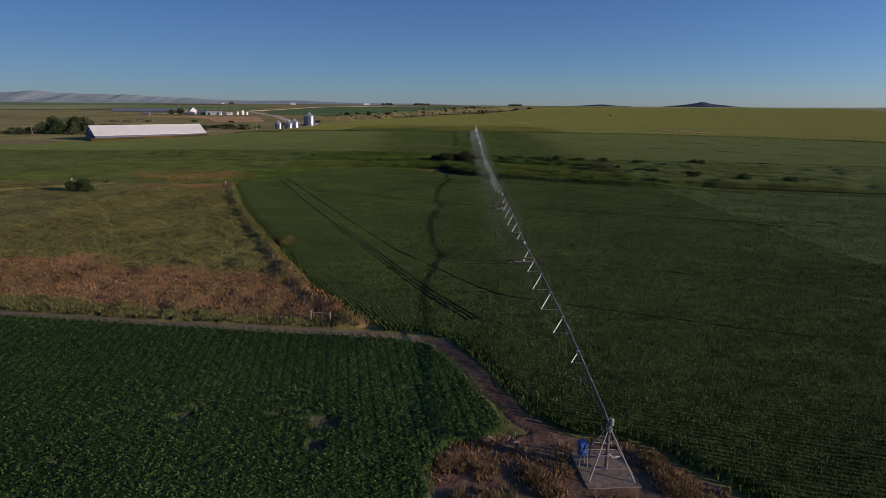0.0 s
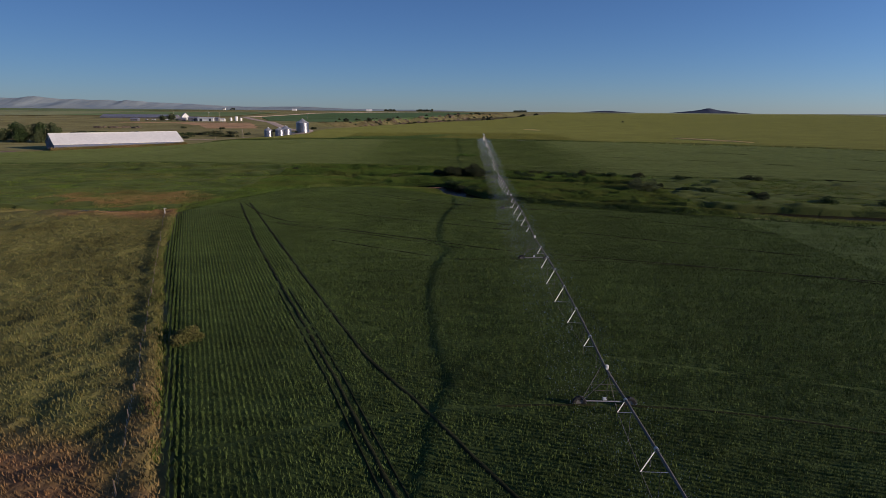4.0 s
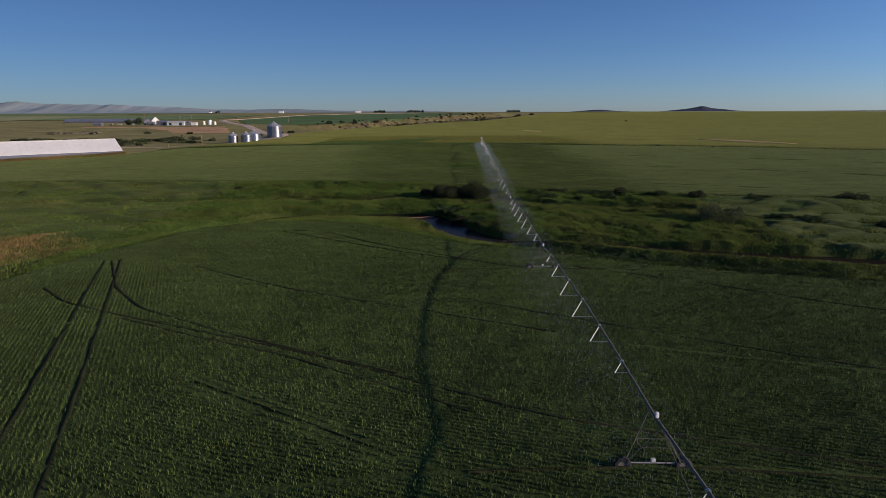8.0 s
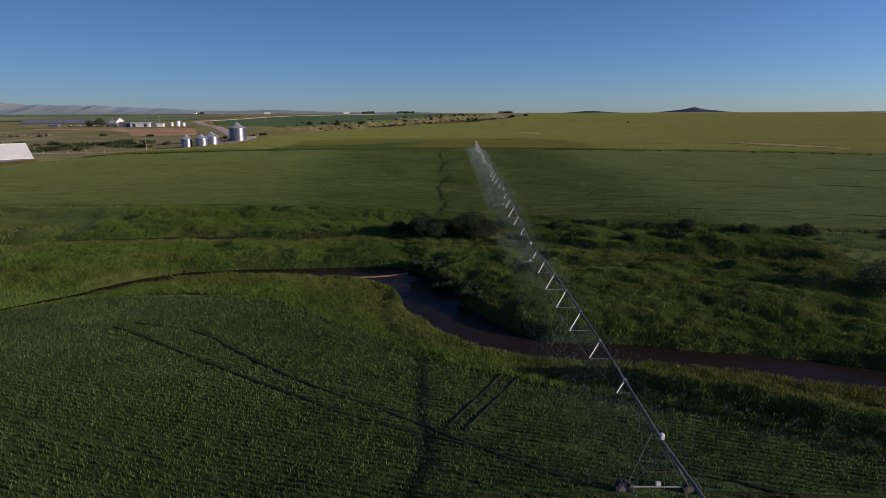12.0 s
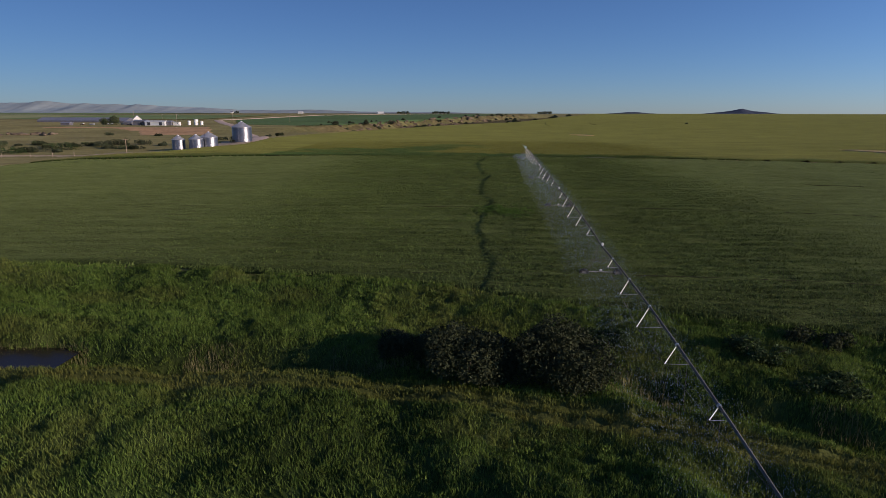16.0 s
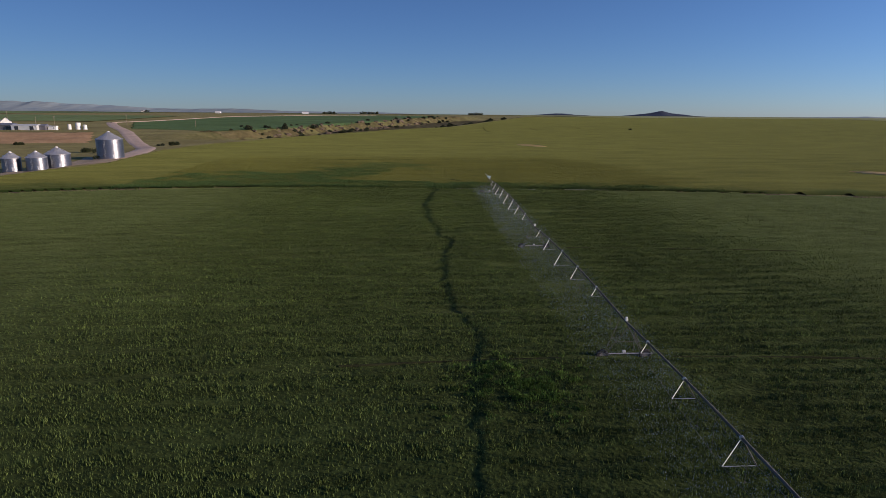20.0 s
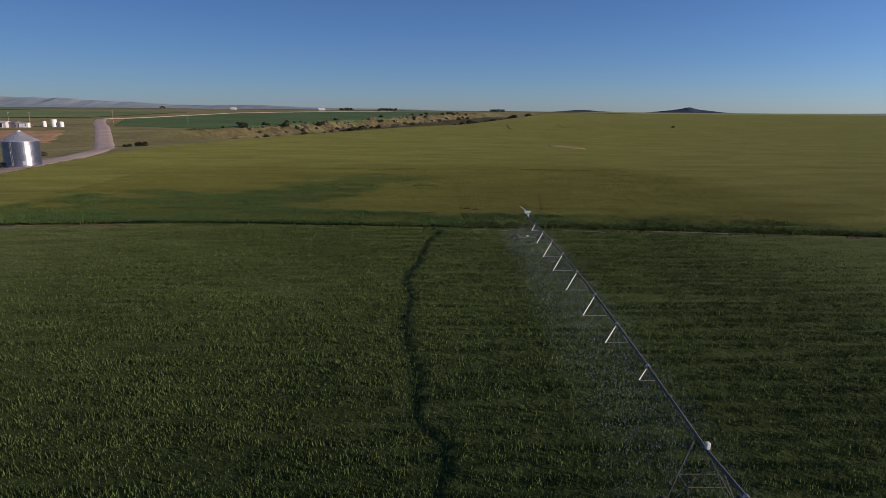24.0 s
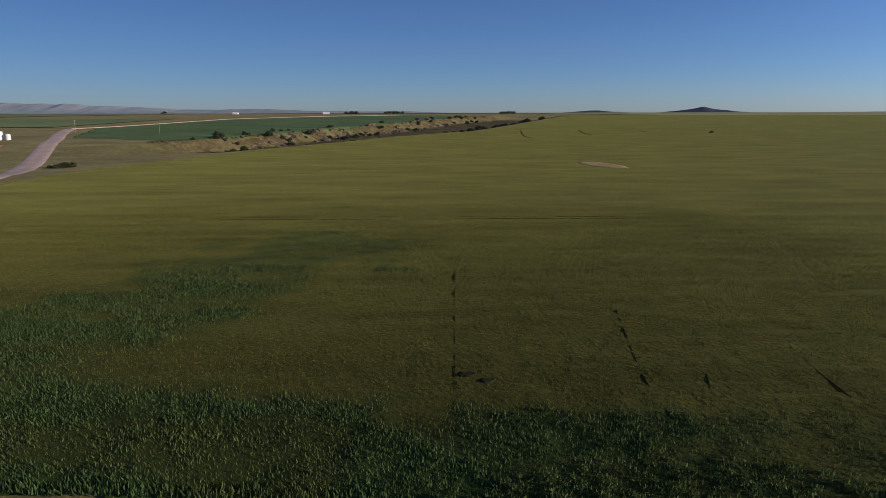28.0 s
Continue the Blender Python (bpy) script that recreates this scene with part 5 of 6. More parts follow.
part("riser_pipe", bm, M_PIPE, pivot, "vertical galvanised riser pipe with elbow")
bm = lathe(bmesh.new(), [(.2, 2.9), (.22, 2.92), (.22, 3.1), (.14, 3.12)], 14)
part("collar", bm, M_STEEL, pivot)
bm = lathe(bmesh.new(), [(.12, 3.3), (.16, 3.34), (.16, 3.72), (.1, 3.78)], 14, (.1, -.05, 0))
part("collector_drum", bm, M_LEG, pivot, "grey drum on top of the riser")
bm = tube(bmesh.new(), [(-.1, .1, 3.45), (-.4, .3, 3.2), (-.85, .6, 1.8), (-1.0, .7, .2)], .035, 6)
part("power_cable", bm, M_BLACK, pivot)
bm = tube(bmesh.new(), [(.15, .1, 1.2), (.5, .3, .8), (1.1, .9, .5)], .05, 6)
part("inlet_pipe", bm, M_LEG, pivot)

def flat_bar(a, b, width, thick):
    """An angle iron's leg: a flat bar facing the sun and the pivot point."""
    bm = bmesh.new()
    u = (b - a).normalized()
    nrm = (SIDE * .55 - DIRV * .83)
    nrm = (nrm - u * nrm.dot(u)).normalized()
    w = u.cross(nrm) * (width / 2)
    vs = [bm.verts.new(p + s * w + d * nrm * thick) for p in (a, b) for s, d in ((-1, 0), (1, 0), (1, -1), (-1, -1))]
    for f in ((0, 1, 5, 4), (1, 2, 6, 5), (2, 3, 7, 6), (3, 0, 4, 7), (3, 2, 1, 0), (4, 5, 6, 7)):
        bm.faces.new([vs[q] for q in f])
    bmesh.ops.recalc_face_normals(bm, faces=bm.faces)
    return bm


# spans
spray_x, spray_y, spray_z = [], [], []
for i in range(8):
    (ax, ay), (bx, by) = SPAN_ENDS[i], SPAN_ENDS[i + 1]
    za, zb = PIPE_Z[i], PIPE_Z[i + 1]
    L = math.hypot(bx - ax, by - ay)
    rise = .68 * (L / 52) ** 1.3

    def on(f):
        return Vector((ax + (bx - ax) * f, ay + (by - ay) * f, za + (zb - za) * f + rise * 4 * f * (1 - f)))
    f0 = .02 if i == 0 else 0
    bm = tube(bmesh.new(), [rel(on(f0 + (1 - f0) * k / 30)) for k in range(31)], .092, 8)
    span = part("span", bm, M_PIPE, pivot, "arched galvanised pipe span")
    places = [(PIVOT[1] + R - ay) / (by - ay) for R in STRUT_R[i]]
    low = []
    for k, f in enumerate(places):
        top = on(f)
        drop = (.95, 1.5, 1.85)[min(k, len(places) - 1 - k, 2)]
        pl, pr = top - SIDE * (.52 * drop) - Vector((0, 0, drop)), top + SIDE * (.62 * drop) - Vector((0, 0, drop))
        low.append((pl, pr))
        # left arm pale, right arm dark: sun and shade put into their materials
        s1 = flat_bar(rel(top), rel(pl), .105, .02)
        part("strut", s1, M_STRUT, span)
        s2 = rod(bmesh.new(), rel(top), rel(pr), .03, 4)
        part("strut", s2, M_PIPE, span)
        part("cross_bar", rod(bmesh.new(), rel(pl), rel(pr), .017, 4), M_STEEL, span)
    for side in (0, 1):
        line = [on(.004)] + [p[side] for p in low] + [on(.996)]
        part("truss_rod", tube(bmesh.new(), [rel(p) for p in line], .018, 4), M_PIPE, span)
    # flanges at the pipe joints
    for f in places:
        p, q = on(f - .002), on(f + .002)
        part("flange", rod(bmesh.new(), rel(p), rel(q), .145, 8), M_STEEL, span)
    # drops with their sprinkler heads
    nd = int(L / 3.0)
    for k in range(nd):
        f = (k + .5) / nd
        if i == 0 and f < .12:
            continue
        p = on(f) + SIDE * (.25 if k % 2 else -.25)
        g = hz(p.x, p.y)
        end = max(g + 1.75, p.z - 3.0)
        bm = tube(bmesh.new(), [rel(on(f) + Vector((0, 0, .1))), rel(p + Vector((0, 0, .28))), rel(p + Vector((0, 0, -.2))), rel(Vector((p.x, p.y, end)))], .013, 5)
        lathe(bm, [(.02, -.12), (.05, -.10), (.05, -.04), (.02, 0)], 6, rel(Vector((p.x, p.y, end))))
        part("sprinkler_drop", bm, M_PIPE if k % 3 else M_BLACK, span)
        spray_x.append(p.x)
        spray_y.append(p.y)
        spray_z.append(end)

# drive towers
for i in range(1, 9):
    tx, ty = SPAN_ENDS[i]
    g = hz(tx, ty)
    base = new("drive_tower", None)
    base.parent = pivot
    B = Vector((tx, ty, g))
    bm = bmesh.new()
    rod(bm, rel(B - SIDE * 1.95 + Vector((0, 0, .72))), rel(B + SIDE * 1.95 + Vector((0, 0, .72))), .05, 6)
    bpy.data.objects.remove(base)
    tower = part("drive_tower", bm, M_LEG, pivot, "two-wheeled A-frame drive tower")
    top = Vector((tx, ty, PIPE_Z[i] - .05))
    for sd in (-1, 1):
        for al in (-1, 1):
            a = B + SIDE * (1.8 * sd) + DIRV * (.10 * al) + Vector((0, 0, .75))
            b = top + SIDE * (.12 * sd) + DIRV * (1.15 * al) + Vector((0, 0, .05))
            part("leg", rod(bmesh.new(), rel(a), rel(b), .028, 5), M_PIPE, tower)
        mid = .75 + .45 * (top.z - g - .75)
        a1 = B + SIDE * (1.05 * sd) + DIRV * -.55 + Vector((0, 0, mid))
        a2 = B + SIDE * (1.05 * sd) + DIRV * .55 + Vector((0, 0, mid))
        part("brace", rod(bmesh.new(), rel(a1), rel(a2), .018, 5), M_PIPE, tower)
        # wheel with lugged tyre
        c = rel(B + SIDE * (2.0 * sd) + Vector((0, 0, .56)))
        bm = bmesh.new()
        sides = 20
        prof = [(.30, -.13), (.50, -.15), (.57, -.09), (.58, 0), (.57, .09), (.50, .15), (.30, .13)]
        rings = []
        for rr, off in prof:
            rings.append([bm.verts.new(c + SIDE * (rr * (1.04 if q % 2 else .98) * math.cos(6.2832 * q / sides)) + DIRV * off + Vector((0, 0, rr * (1.04 if q % 2 else .98) * math.sin(6.2832 * q / sides)))) for q in range(sides)])
        for A, Bq in zip(rings, rings[1:] + rings[:1]):
            for q in range(sides):
                bm.faces.new((A[q], A[(q + 1) % sides], Bq[(q + 1) % sides], Bq[q]))
        part("tyre", bm, M_RUBBER, tower)
        part("rim", rod(bmesh.new(), c - DIRV * .07, c + DIRV * .07, .31, 14), M_PIPE, tower)
    for al in (-1, 1):
        p1 = B - SIDE * 1.05 + DIRV * (.55 * al) + Vector((0, 0, mid))
        p2 = B + SIDE * 1.05 + DIRV * (.55 * al) + Vector((0, 0, mid))
        part("brace", rod(bmesh.new(), rel(p1), rel(p2), .018, 5), M_PIPE, tower)
    bm = box(bmesh.new(), rel(B + Vector((0, 0, .93))), (.30, .2, .22), -.035, .03)
    part("drive_motor", bm, M_LIGHTWALL, tower, "pale drive motor housing")
    bm = box(bmesh.new(), rel(top + Vector((0, 0, .33))), (.22, .22, .38), -.035, .04)
    part("tower_box", bm, M_WHITE, tower, "white control box on the pipe")

# overhang with the end gun and its plate
ex, ey = SPAN_ENDS[8]
E0 = Vector((ex, ey, PIPE_Z[8]))
bm = tube(bmesh.new(), [rel(E0), rel(E0 + DIRV * 1.5 + Vector((0, 0, .05))), rel(E0 + DIRV * 2.6 + Vector((0, 0, .1)))], .08, 8)
over = part("overhang", bm, M_PIPE, pivot, "short overhang beyond the last tower")
bm = tube(bmesh.new(), [rel(E0 + DIRV * 2.5 + Vector((0, 0, .1))), rel(E0 + DIRV * 2.55 + Vector((0, 0, .55))), rel(E0 + DIRV * 2.3 - SIDE * .5 + Vector((0, 0, .95))), rel(E0 + DIRV * 2.2 - SIDE * 1.0 + Vector((0, 0, 1.3)))], .05, 7)
part("end_gun", bm, M_STEEL, over)
bm = bmesh.new()
q = rel(E0 + DIRV * 1.0 + Vector((0, 0, .35)))
f = [bm.verts.new(q + SIDE * x + Vector((0, 0, z)) + DIRV * d) for d in (0, .04) for x, z in ((-.3, 0), (.3, 0), (.6, .45), (-.6, .45))]
bm.faces.new(f[:4][::-1])
bm.faces.new(f[4:])
for k in range(4):
    bm.faces.new((f[k], f[(k + 1) % 4], f[4 + (k + 1) % 4], f[4 + k]))
plate = part("end_plate", bm, M_SIGNBLUE, over, "pale blue tapered sign plate")
bm = box(bmesh.new(), q + Vector((0, -.012, .26)), (.75, .02, .14), -.035)
part("lettering_bar", bm, M_WHITE, plate)
for sd in (-1, 1):
    part("cable_stay", rod(bmesh.new(), rel(E0 + Vector((0, 0, .6))), rel(E0 + DIRV * 2.5 + SIDE * (.3 * sd) + Vector((0, 0, .15))), .015, 4), M_STEEL, over)

# spray: falling droplets under every head
r = np.random.RandomState(77)
vs = []
for x, y, z in zip(spray_x, spray_y, spray_z):
    dens = np.interp(y, [33, 90, 200, 300, 440], [.25, .45, .9, 1.7, 1.9])
    m = int(850 * dens)
    g = hz(x, y) + .7
    rad = 4.2 * np.sqrt(r.rand(m))
    a = r.rand(m) * 6.283
    f = r.rand(m)
    px, py = x - .4 + rad * np.cos(a), y + rad * np.sin(a)
    pz = z + .35 - (z + .25 - g) * (rad / 4.2) ** 1.6 * f + .5 * (1 - rad / 4.2) * (r.rand(m) - .3)
    w, hh = .005 + .004 * r.rand(m), .05 + .10 * r.rand(m)
    b = r.rand(m) * 6.283
    v = np.empty((m, 3, 3))
    v[:, 0] = np.stack([px - np.cos(b) * w, py - np.sin(b) * w, pz], 1)
    v[:, 1] = np.stack([px + np.cos(b) * w, py + np.sin(b) * w, pz], 1)
    v[:, 2] = np.stack([px + .03 * np.cos(a), py + .03 * np.sin(a), pz + hh], 1)
    vs.append(v.reshape(-1, 3))
vs = np.concatenate(vs)
o = new("irrigation_spray", raw_mesh("irrigation_spray", vs, np.arange(len(vs)).reshape(-1, 3), M_MIST))
tagged(o, "fine pale spray falling from the sprinkler heads", "spray", kind="stuff")

# ---- the pivot yard ----
bm = box(bmesh.new(), (0, 0, 0), (3.4, 4.0, .34), 0, .04)
pad = link_mesh("concrete_pad", bm, M_CONCRETE)
pad.matrix_basis = pose(HEAD[0] - .1, HEAD[1] + .1, hz(*HEAD), 0, 0, 4)
tagged(pad, "worn concrete pad under the pivot point", "concrete pad")


def yard_keep(X, Y):
    w = 1.6 * (vnoise(X, Y, 1.7, 57) - .5)
    return (((X - 8.5) / (11.5 + w)) ** 2 + ((Y - 31.5) / (7 + w)) ** 2 < 1) & ~inside(X, Y, WHEAT)


yard = sheet("pivot_yard", np.arange(-3, 24, .25), np.arange(23, 40, .25), yard_keep,
             lambda X, Y, K: height(X, Y) + np.where(rim(K), -.05, .06 + .14 * vnoise(X, Y, .8, 58) * vnoise(X, Y, 2.5, 59)), M_REDSOIL)
tagged(yard, "trampled brown earth round the pivot pad", "bare soil", kind="structure")
x, y = scatter(9000, -3, 17, 26, 40, lambda x, y: yard_keep(x, y) & (vnoise(x, y, 1.4, 60) > .5) & ~((np.abs(x - PIVOT[0]) < 2.3) & (np.abs(y - PIVOT[1]) < 2.4)), 113)
o = tufts("yard_weeds", x, y, height(x, y) + .05, .42, .09, M_PASTBLADE, 114, .8, np.clip(vnoise(x, y, 3, 62) * 1.2, 0, 1))
tagged(o, "dry brown weeds on the pivot yard", "weeds", kind="stuff")

panel = thing("control_panel", 8.5, 34.0, hz(8.5, 34.0) + .17, 12, "pivot control cabinet wrapped in blue tarpaulin on a steel stand", "control panel")
for sx in (-.3, .3):
    for sy in (-.22, .22):
        part("stand_leg", rod(bmesh.new(), (sx, sy, 0), (sx * .8, sy * .8, .9), .03, 5), M_LEG, panel)
bm = box(bmesh.new(), (0, 0, 1.2), (.55, .42, .85), 0, .07)
cover = part("cover", bm, M_BLUE, panel, "creased blue tarpaulin cover")
for zz in (1.0, 1.38):
    part("strap", box(bmesh.new(), (0, 0, zz), (.58, .45, .05), .04), M_BLACK, cover)
part("hood", prism(bmesh.new(), [(-.3, 1.6), (.3, 1.6), (.2, 1.74), (-.2, 1.74)], -.23, .23), M_BLUE, panel)


# dry grass mounds on the yard
def dry_mound(x0, y0, rx, ry, n, seed):
    r = np.random.RandomState(seed)
    a, d = r.rand(n) * 6.283, np.sqrt(r.rand(n)) * (.7 + .5 * r.rand(n))
    x, y = x0 + rx * d * np.cos(a), y0 + ry * d * np.sin(a)
    keep = vnoise(x, y, .5, seed) > .38
    x, y, d = x[keep], y[keep], d[keep]
    o = tufts("dry_weeds", x, y, height(x, y) + .04 + .25 * np.maximum(1 - d * d, 0) * vnoise(x, y, .6, seed + 2), .42, .07, M_DRY, seed + 1, 1.1)
    tagged(o, "dry tan grass clump on the pivot yard", "weeds", kind="stuff")


MOUNDS = [(.4, 34.2, 1.5, 1.0), (2.2, 33.4, .9, .6), (5.1, 32.9, 1.1, .9), (5.9, 31.4, 1.0, .7), (13.2, 34.4, .9, 1.0), (13.8, 32.0, 1.2, 1.3), (1.5, 30.6, 1.4, .8)]
M_DRY = material("dry_tan_grass", (.17, .115, .055), (.30, .21, .11), .5, .9, 0, 3, .25, island=.35, spec=.05, leafy=.1)
for k, (x0, y0, rx, ry) in enumerate(MOUNDS):
    dry_mound(x0, y0, rx, ry, int(1500 * rx * ry), 700 + 3 * k)

# spoil turned up along the edge of the row crop
r = np.random.RandomState(71)
clod = rock("clod", 9, M_ROADDIRT)
for k in range(46):
    f = r.rand()
    x, y = -1.2 + 6.2 * f + .5 * r.randn(), 36.2 + 1.2 * math.sin(f * 3) + .35 * r.randn()
    sc = .08 + .2 * r.rand() ** 2
    o = new("clod", clod)
    o.matrix_basis = pose(x, y, hz(x, y) + .08 + .2 * sc, 0, 0, r.rand() * 360) @ Matrix.Diagonal((sc * 2.2, sc, sc * .7, 1))
    tagged(o, "pale dry clod of turned soil on the yard's edge", "clod", "clods of soil")

# ---- fence along the pasture ----
fence = thing("pasture_fence", -14.5, 61, 0, 0, "old wire fence with weathered wooden posts", "fence")
fp = []
for k in range(26):
    f = k / 25
    x, y = -14.5 + (-64.6 + 14.5) * f, 61 + (176.2 - 61) * f
    fp.append((x + .1 * math.sin(k * 2.1), y, hz(x, y)))
    z0 = hz(x, y)
    lean = .06 * math.sin(k * 3.7)
    part("post", rod(bmesh.new(), (fp[-1][0] + 14.5, y - 61, z0 - .2), (fp[-1][0] + 14.5 + lean, y - 61 + lean, z0 + 1.3), .05 if k % 6 else .09, 6, .04 if k % 6 else .08), M_BARK, fence)
for lev in (.45, .8, 1.15):
    bm = bmesh.new()
    for a, b in zip(fp[:-1], fp[1:]):
        rod(bm, (a[0] + 14.5, a[1] - 61, a[2] + lev), (b[0] + 14.5, b[1] - 61, b[2] + lev), .004, 3)
    part("wire", bm, M_STEEL, fence)
brace = thing("fence_brace", -14.6, 60.6, hz(-14.6, 60.6), -12, "weathered timber fence brace at the field corner", "fence brace")
for sx in (0, 2.2):
    part("post", rod(bmesh.new(), (sx, 0, -.1), (sx, 0, 1.2), .08, 7, .07), M_WOOD, brace)
part("rail", rod(bmesh.new(), (0, 0, 1.0), (2.2, 0, 1.0), .045, 6), M_WOOD, brace)
for x, y, s in ((-65.5, 178.4, 1.0), (-117.4, 187.5, .8)):
    p = thing("gate_post", x, y, hz(x, y), 0, "short bleached gate post in the pasture", "post")
    part("post", rod(bmesh.new(), (0, 0, -.1), (0, 0, 1.7 * s), .12, 7, .1), M_WHITEWOOD, p)
    part("cap", rod(bmesh.new(), (-.25, 0, 1.6 * s), (.5, 0, 1.55 * s), .06, 5), M_WHITEWOOD, p)


# ---- shrubs and trees ----
def bush(x, y, blobs, count, leaf, mat, seed, label, name="bush", stems=6):
    z = hz(x, y)
    t = thing(name, x, y, z, 0, label, "bush")
    R = max(b[3] for b in blobs)
    for k in range(stems):
        b = blobs[k % len(blobs)]
        part("stem", tube(bmesh.new(), [(b[0] * .3, b[1] * .3, -.1), (b[0] * .6, b[1] * .7, b[2] * .5), (b[0] + .3 * math.sin(k), b[1] + .3 * math.cos(k * 2), b[2] + .3 * R)], .05, 5), M_BARK, t)
    o = new("foliage", leaf_mesh("foliage", blobs, count, leaf, mat, seed))
    o.parent = t
    return t


def blobs(seed, rx, ry, h, n, rmin, rmax):
    q = np.random.RandomState(seed)
    out = []
    for k in range(n):
        a, d = q.rand() * 6.283, math.sqrt(q.rand())
        rr = rmin + (rmax - rmin) * q.rand()
        out.append((rx * d * math.cos(a), ry * d * math.sin(a), (h - rr * .8) * (.35 + .65 * q.rand()) * (1 - .45 * d), rr))
    return out


bush(2.2, 264.5, blobs(1, 3.6, 3.0, 5.1, 22, 1.2, 2.0), 26000, .13, M_LEAF, 201, "dense grey-green willow bush in the meadow")
bush(10.0, 264.0, blobs(2, 3.9, 3.4, 5.25, 24, 1.2, 2.0), 30000, .13, M_LEAF, 202, "large rounded grey-green willow bush in the meadow")
bush(-2.2, 267.5, blobs(3, 2.0, 1.8, 3.6, 9, .8, 1.3), 8000, .12, M_LEAF, 203, "small grey-green willow bush in the meadow")
bush(15.5, 270.5, blobs(4, 1.6, 1.5, 2.2, 7, .6, 1.0), 5000, .12, M_LEAFDARK, 204, "small dark bush beside the willows")
bush(60.5, 227.5, blobs(5, 4.6, 3.8, 5.6, 20, 1.1, 2.0), 9000, .13, M_LEAFGROVE, 205, "large dark bush above the river bend")
bush(2.2, 244.5, blobs(6, 2.6, 2.2, 2.0, 10, .6, 1.1), 9000, .13, M_LEAFDARK, 206, "dark bush overhanging the river bank")
bush(5.0, 238.0, blobs(7, 2.2, 3.2, 1.9, 10, .6, 1.1), 9000, .13, M_LEAF, 207, "grey-green bush on the river bank")
bush(8.5, 231.0, blobs(8, 2.4, 3.0, 1.7, 10, .5, 1.0), 8000, .13, M_LEAFDARK, 208, "low dark bush on the river bank")
bush(-101.3, 165.2, blobs(9, 2.9, 2.0, 5.0, 13, .8, 1.5), 9000, .16, M_LEAFDARK, 209, "lone dark thorn bush in the pasture")
bush(-27.5, 101, blobs(10, 1.2, 2.6, 1.7, 7, .5, .9), 4500, .13, M_PASTBLADE, 210, "brown dry bush on the fence line")
for k, (x, y, s) in enumerate(((30, 262, 1.5), (38, 259, 1.2), (47, 262, 1.7), (70, 240, 1.4), (78, 234, 1.2), (-60, 283, 1.2), (85, 258, 1.8), (95, 222, 1.6), (27, 268, 1.6), (34, 270, 1.4), (43, 268, 1.8), (52, 266, 1.9), (61, 264, 1.6), (70, 262, 1.9), (80, 228, 1.8), (90, 212, 1.8), (105, 205, 2.0), (110, 256, 2.0), (120, 200, 2.0))):
    bush(x, y, blobs(20 + k, 1.6 * s, 1.3 * s, 1.3 * s, 7, .45 * s, .75 * s), 3800, .13, (M_LEAFDARK, M_LEAF)[k % 2], 220 + k, "low rough bush among the meadow grass", stems=4)


def tree(x, y, h, spread, seed, mat, label, count=9000):
    z = hz(x, y)
    t = thing("tree", x, y, z, 0, label, "tree")
    q = np.random.RandomState(seed)
    part("trunk", tube(bmesh.new(), [(0, 0, -.2), (.1, .05, h * .2), (.0, .2, h * .45), (.2, .1, h * .7)], .028 * h, 8), M_BARK, t)
    bl = []
    for k in range(13):
        a, d = q.rand() * 6.283, spread * (.25 + .65 * q.rand())
        zz = h * (.16 + .66 * q.rand())
        part("limb", tube(bmesh.new(), [(.05, .1, h * .3), (d * .5 * math.cos(a), d * .5 * math.sin(a), zz * .85), (d * math.cos(a), d * math.sin(a), zz)], .009 * h, 5), M_BARK, t)
        bl.append((d * math.cos(a), d * math.sin(a), zz, spread * (.3 + .2 * q.rand())))
    bl += [(0, 0, h * .85, spread * .42), (.3, .2, h * .62, spread * .5)]
    o = new("crown", leaf_mesh("crown", bl, count, .34, mat, seed, 1.0))
    o.parent = t
    return t


for k, (x, y, h, sp) in enumerate(((-279, 423, 12, 6), (-274, 427, 15.5, 6.5), (-268, 424, 14, 6), (-263, 428, 16.5, 6.5), (-257, 425, 15, 6), (-252, 429, 16, 6), (-248, 424, 12, 5.5), (-266, 420, 10, 6), (-255, 419, 9.5, 5.5))):
    tree(x, y, h * (.66 + .22 * ((k * 37) % 10) / 10), sp * .72, 300 + k, (M_LEAFGROVE, M_LEAFDARK, M_LEAFGROVE)[k % 3], "grey-green cottonwood in the loose grove behind the long shed", 3600)
r = np.random.RandomState(67)
for k in range(22):
    if k < 10:
        x, y = -284 - 5.5 * k + 4 * r.rand(), 412 + 22 * r.rand()
    else:
        x, y = -246 + 2.6 * (k - 10) + 5 * r.rand(), 440 + 8 * (k - 10) + 8 * r.rand()
    s = 2.0 + 1.4 * r.rand()
    bush(x, y, blobs(560 + k, 2.0 * s, 1.4 * s, 1.6 * s, 8, .5 * s, .85 * s), 800, .34, (M_LEAFDARK, M_LEAF, M_JUNIPER)[k % 3], 580 + k, "dark tangled brush beside the grove", stems=2)
tree(-354, 826, 8.0, 6.5, 320, M_LEAFGROVE, "broad grey-green tree in the farmyard", 4000)
tree(-372, 838, 6, 4.5, 321, M_LEAFGROVE, "low grey-green tree in the farmyard", 2500)
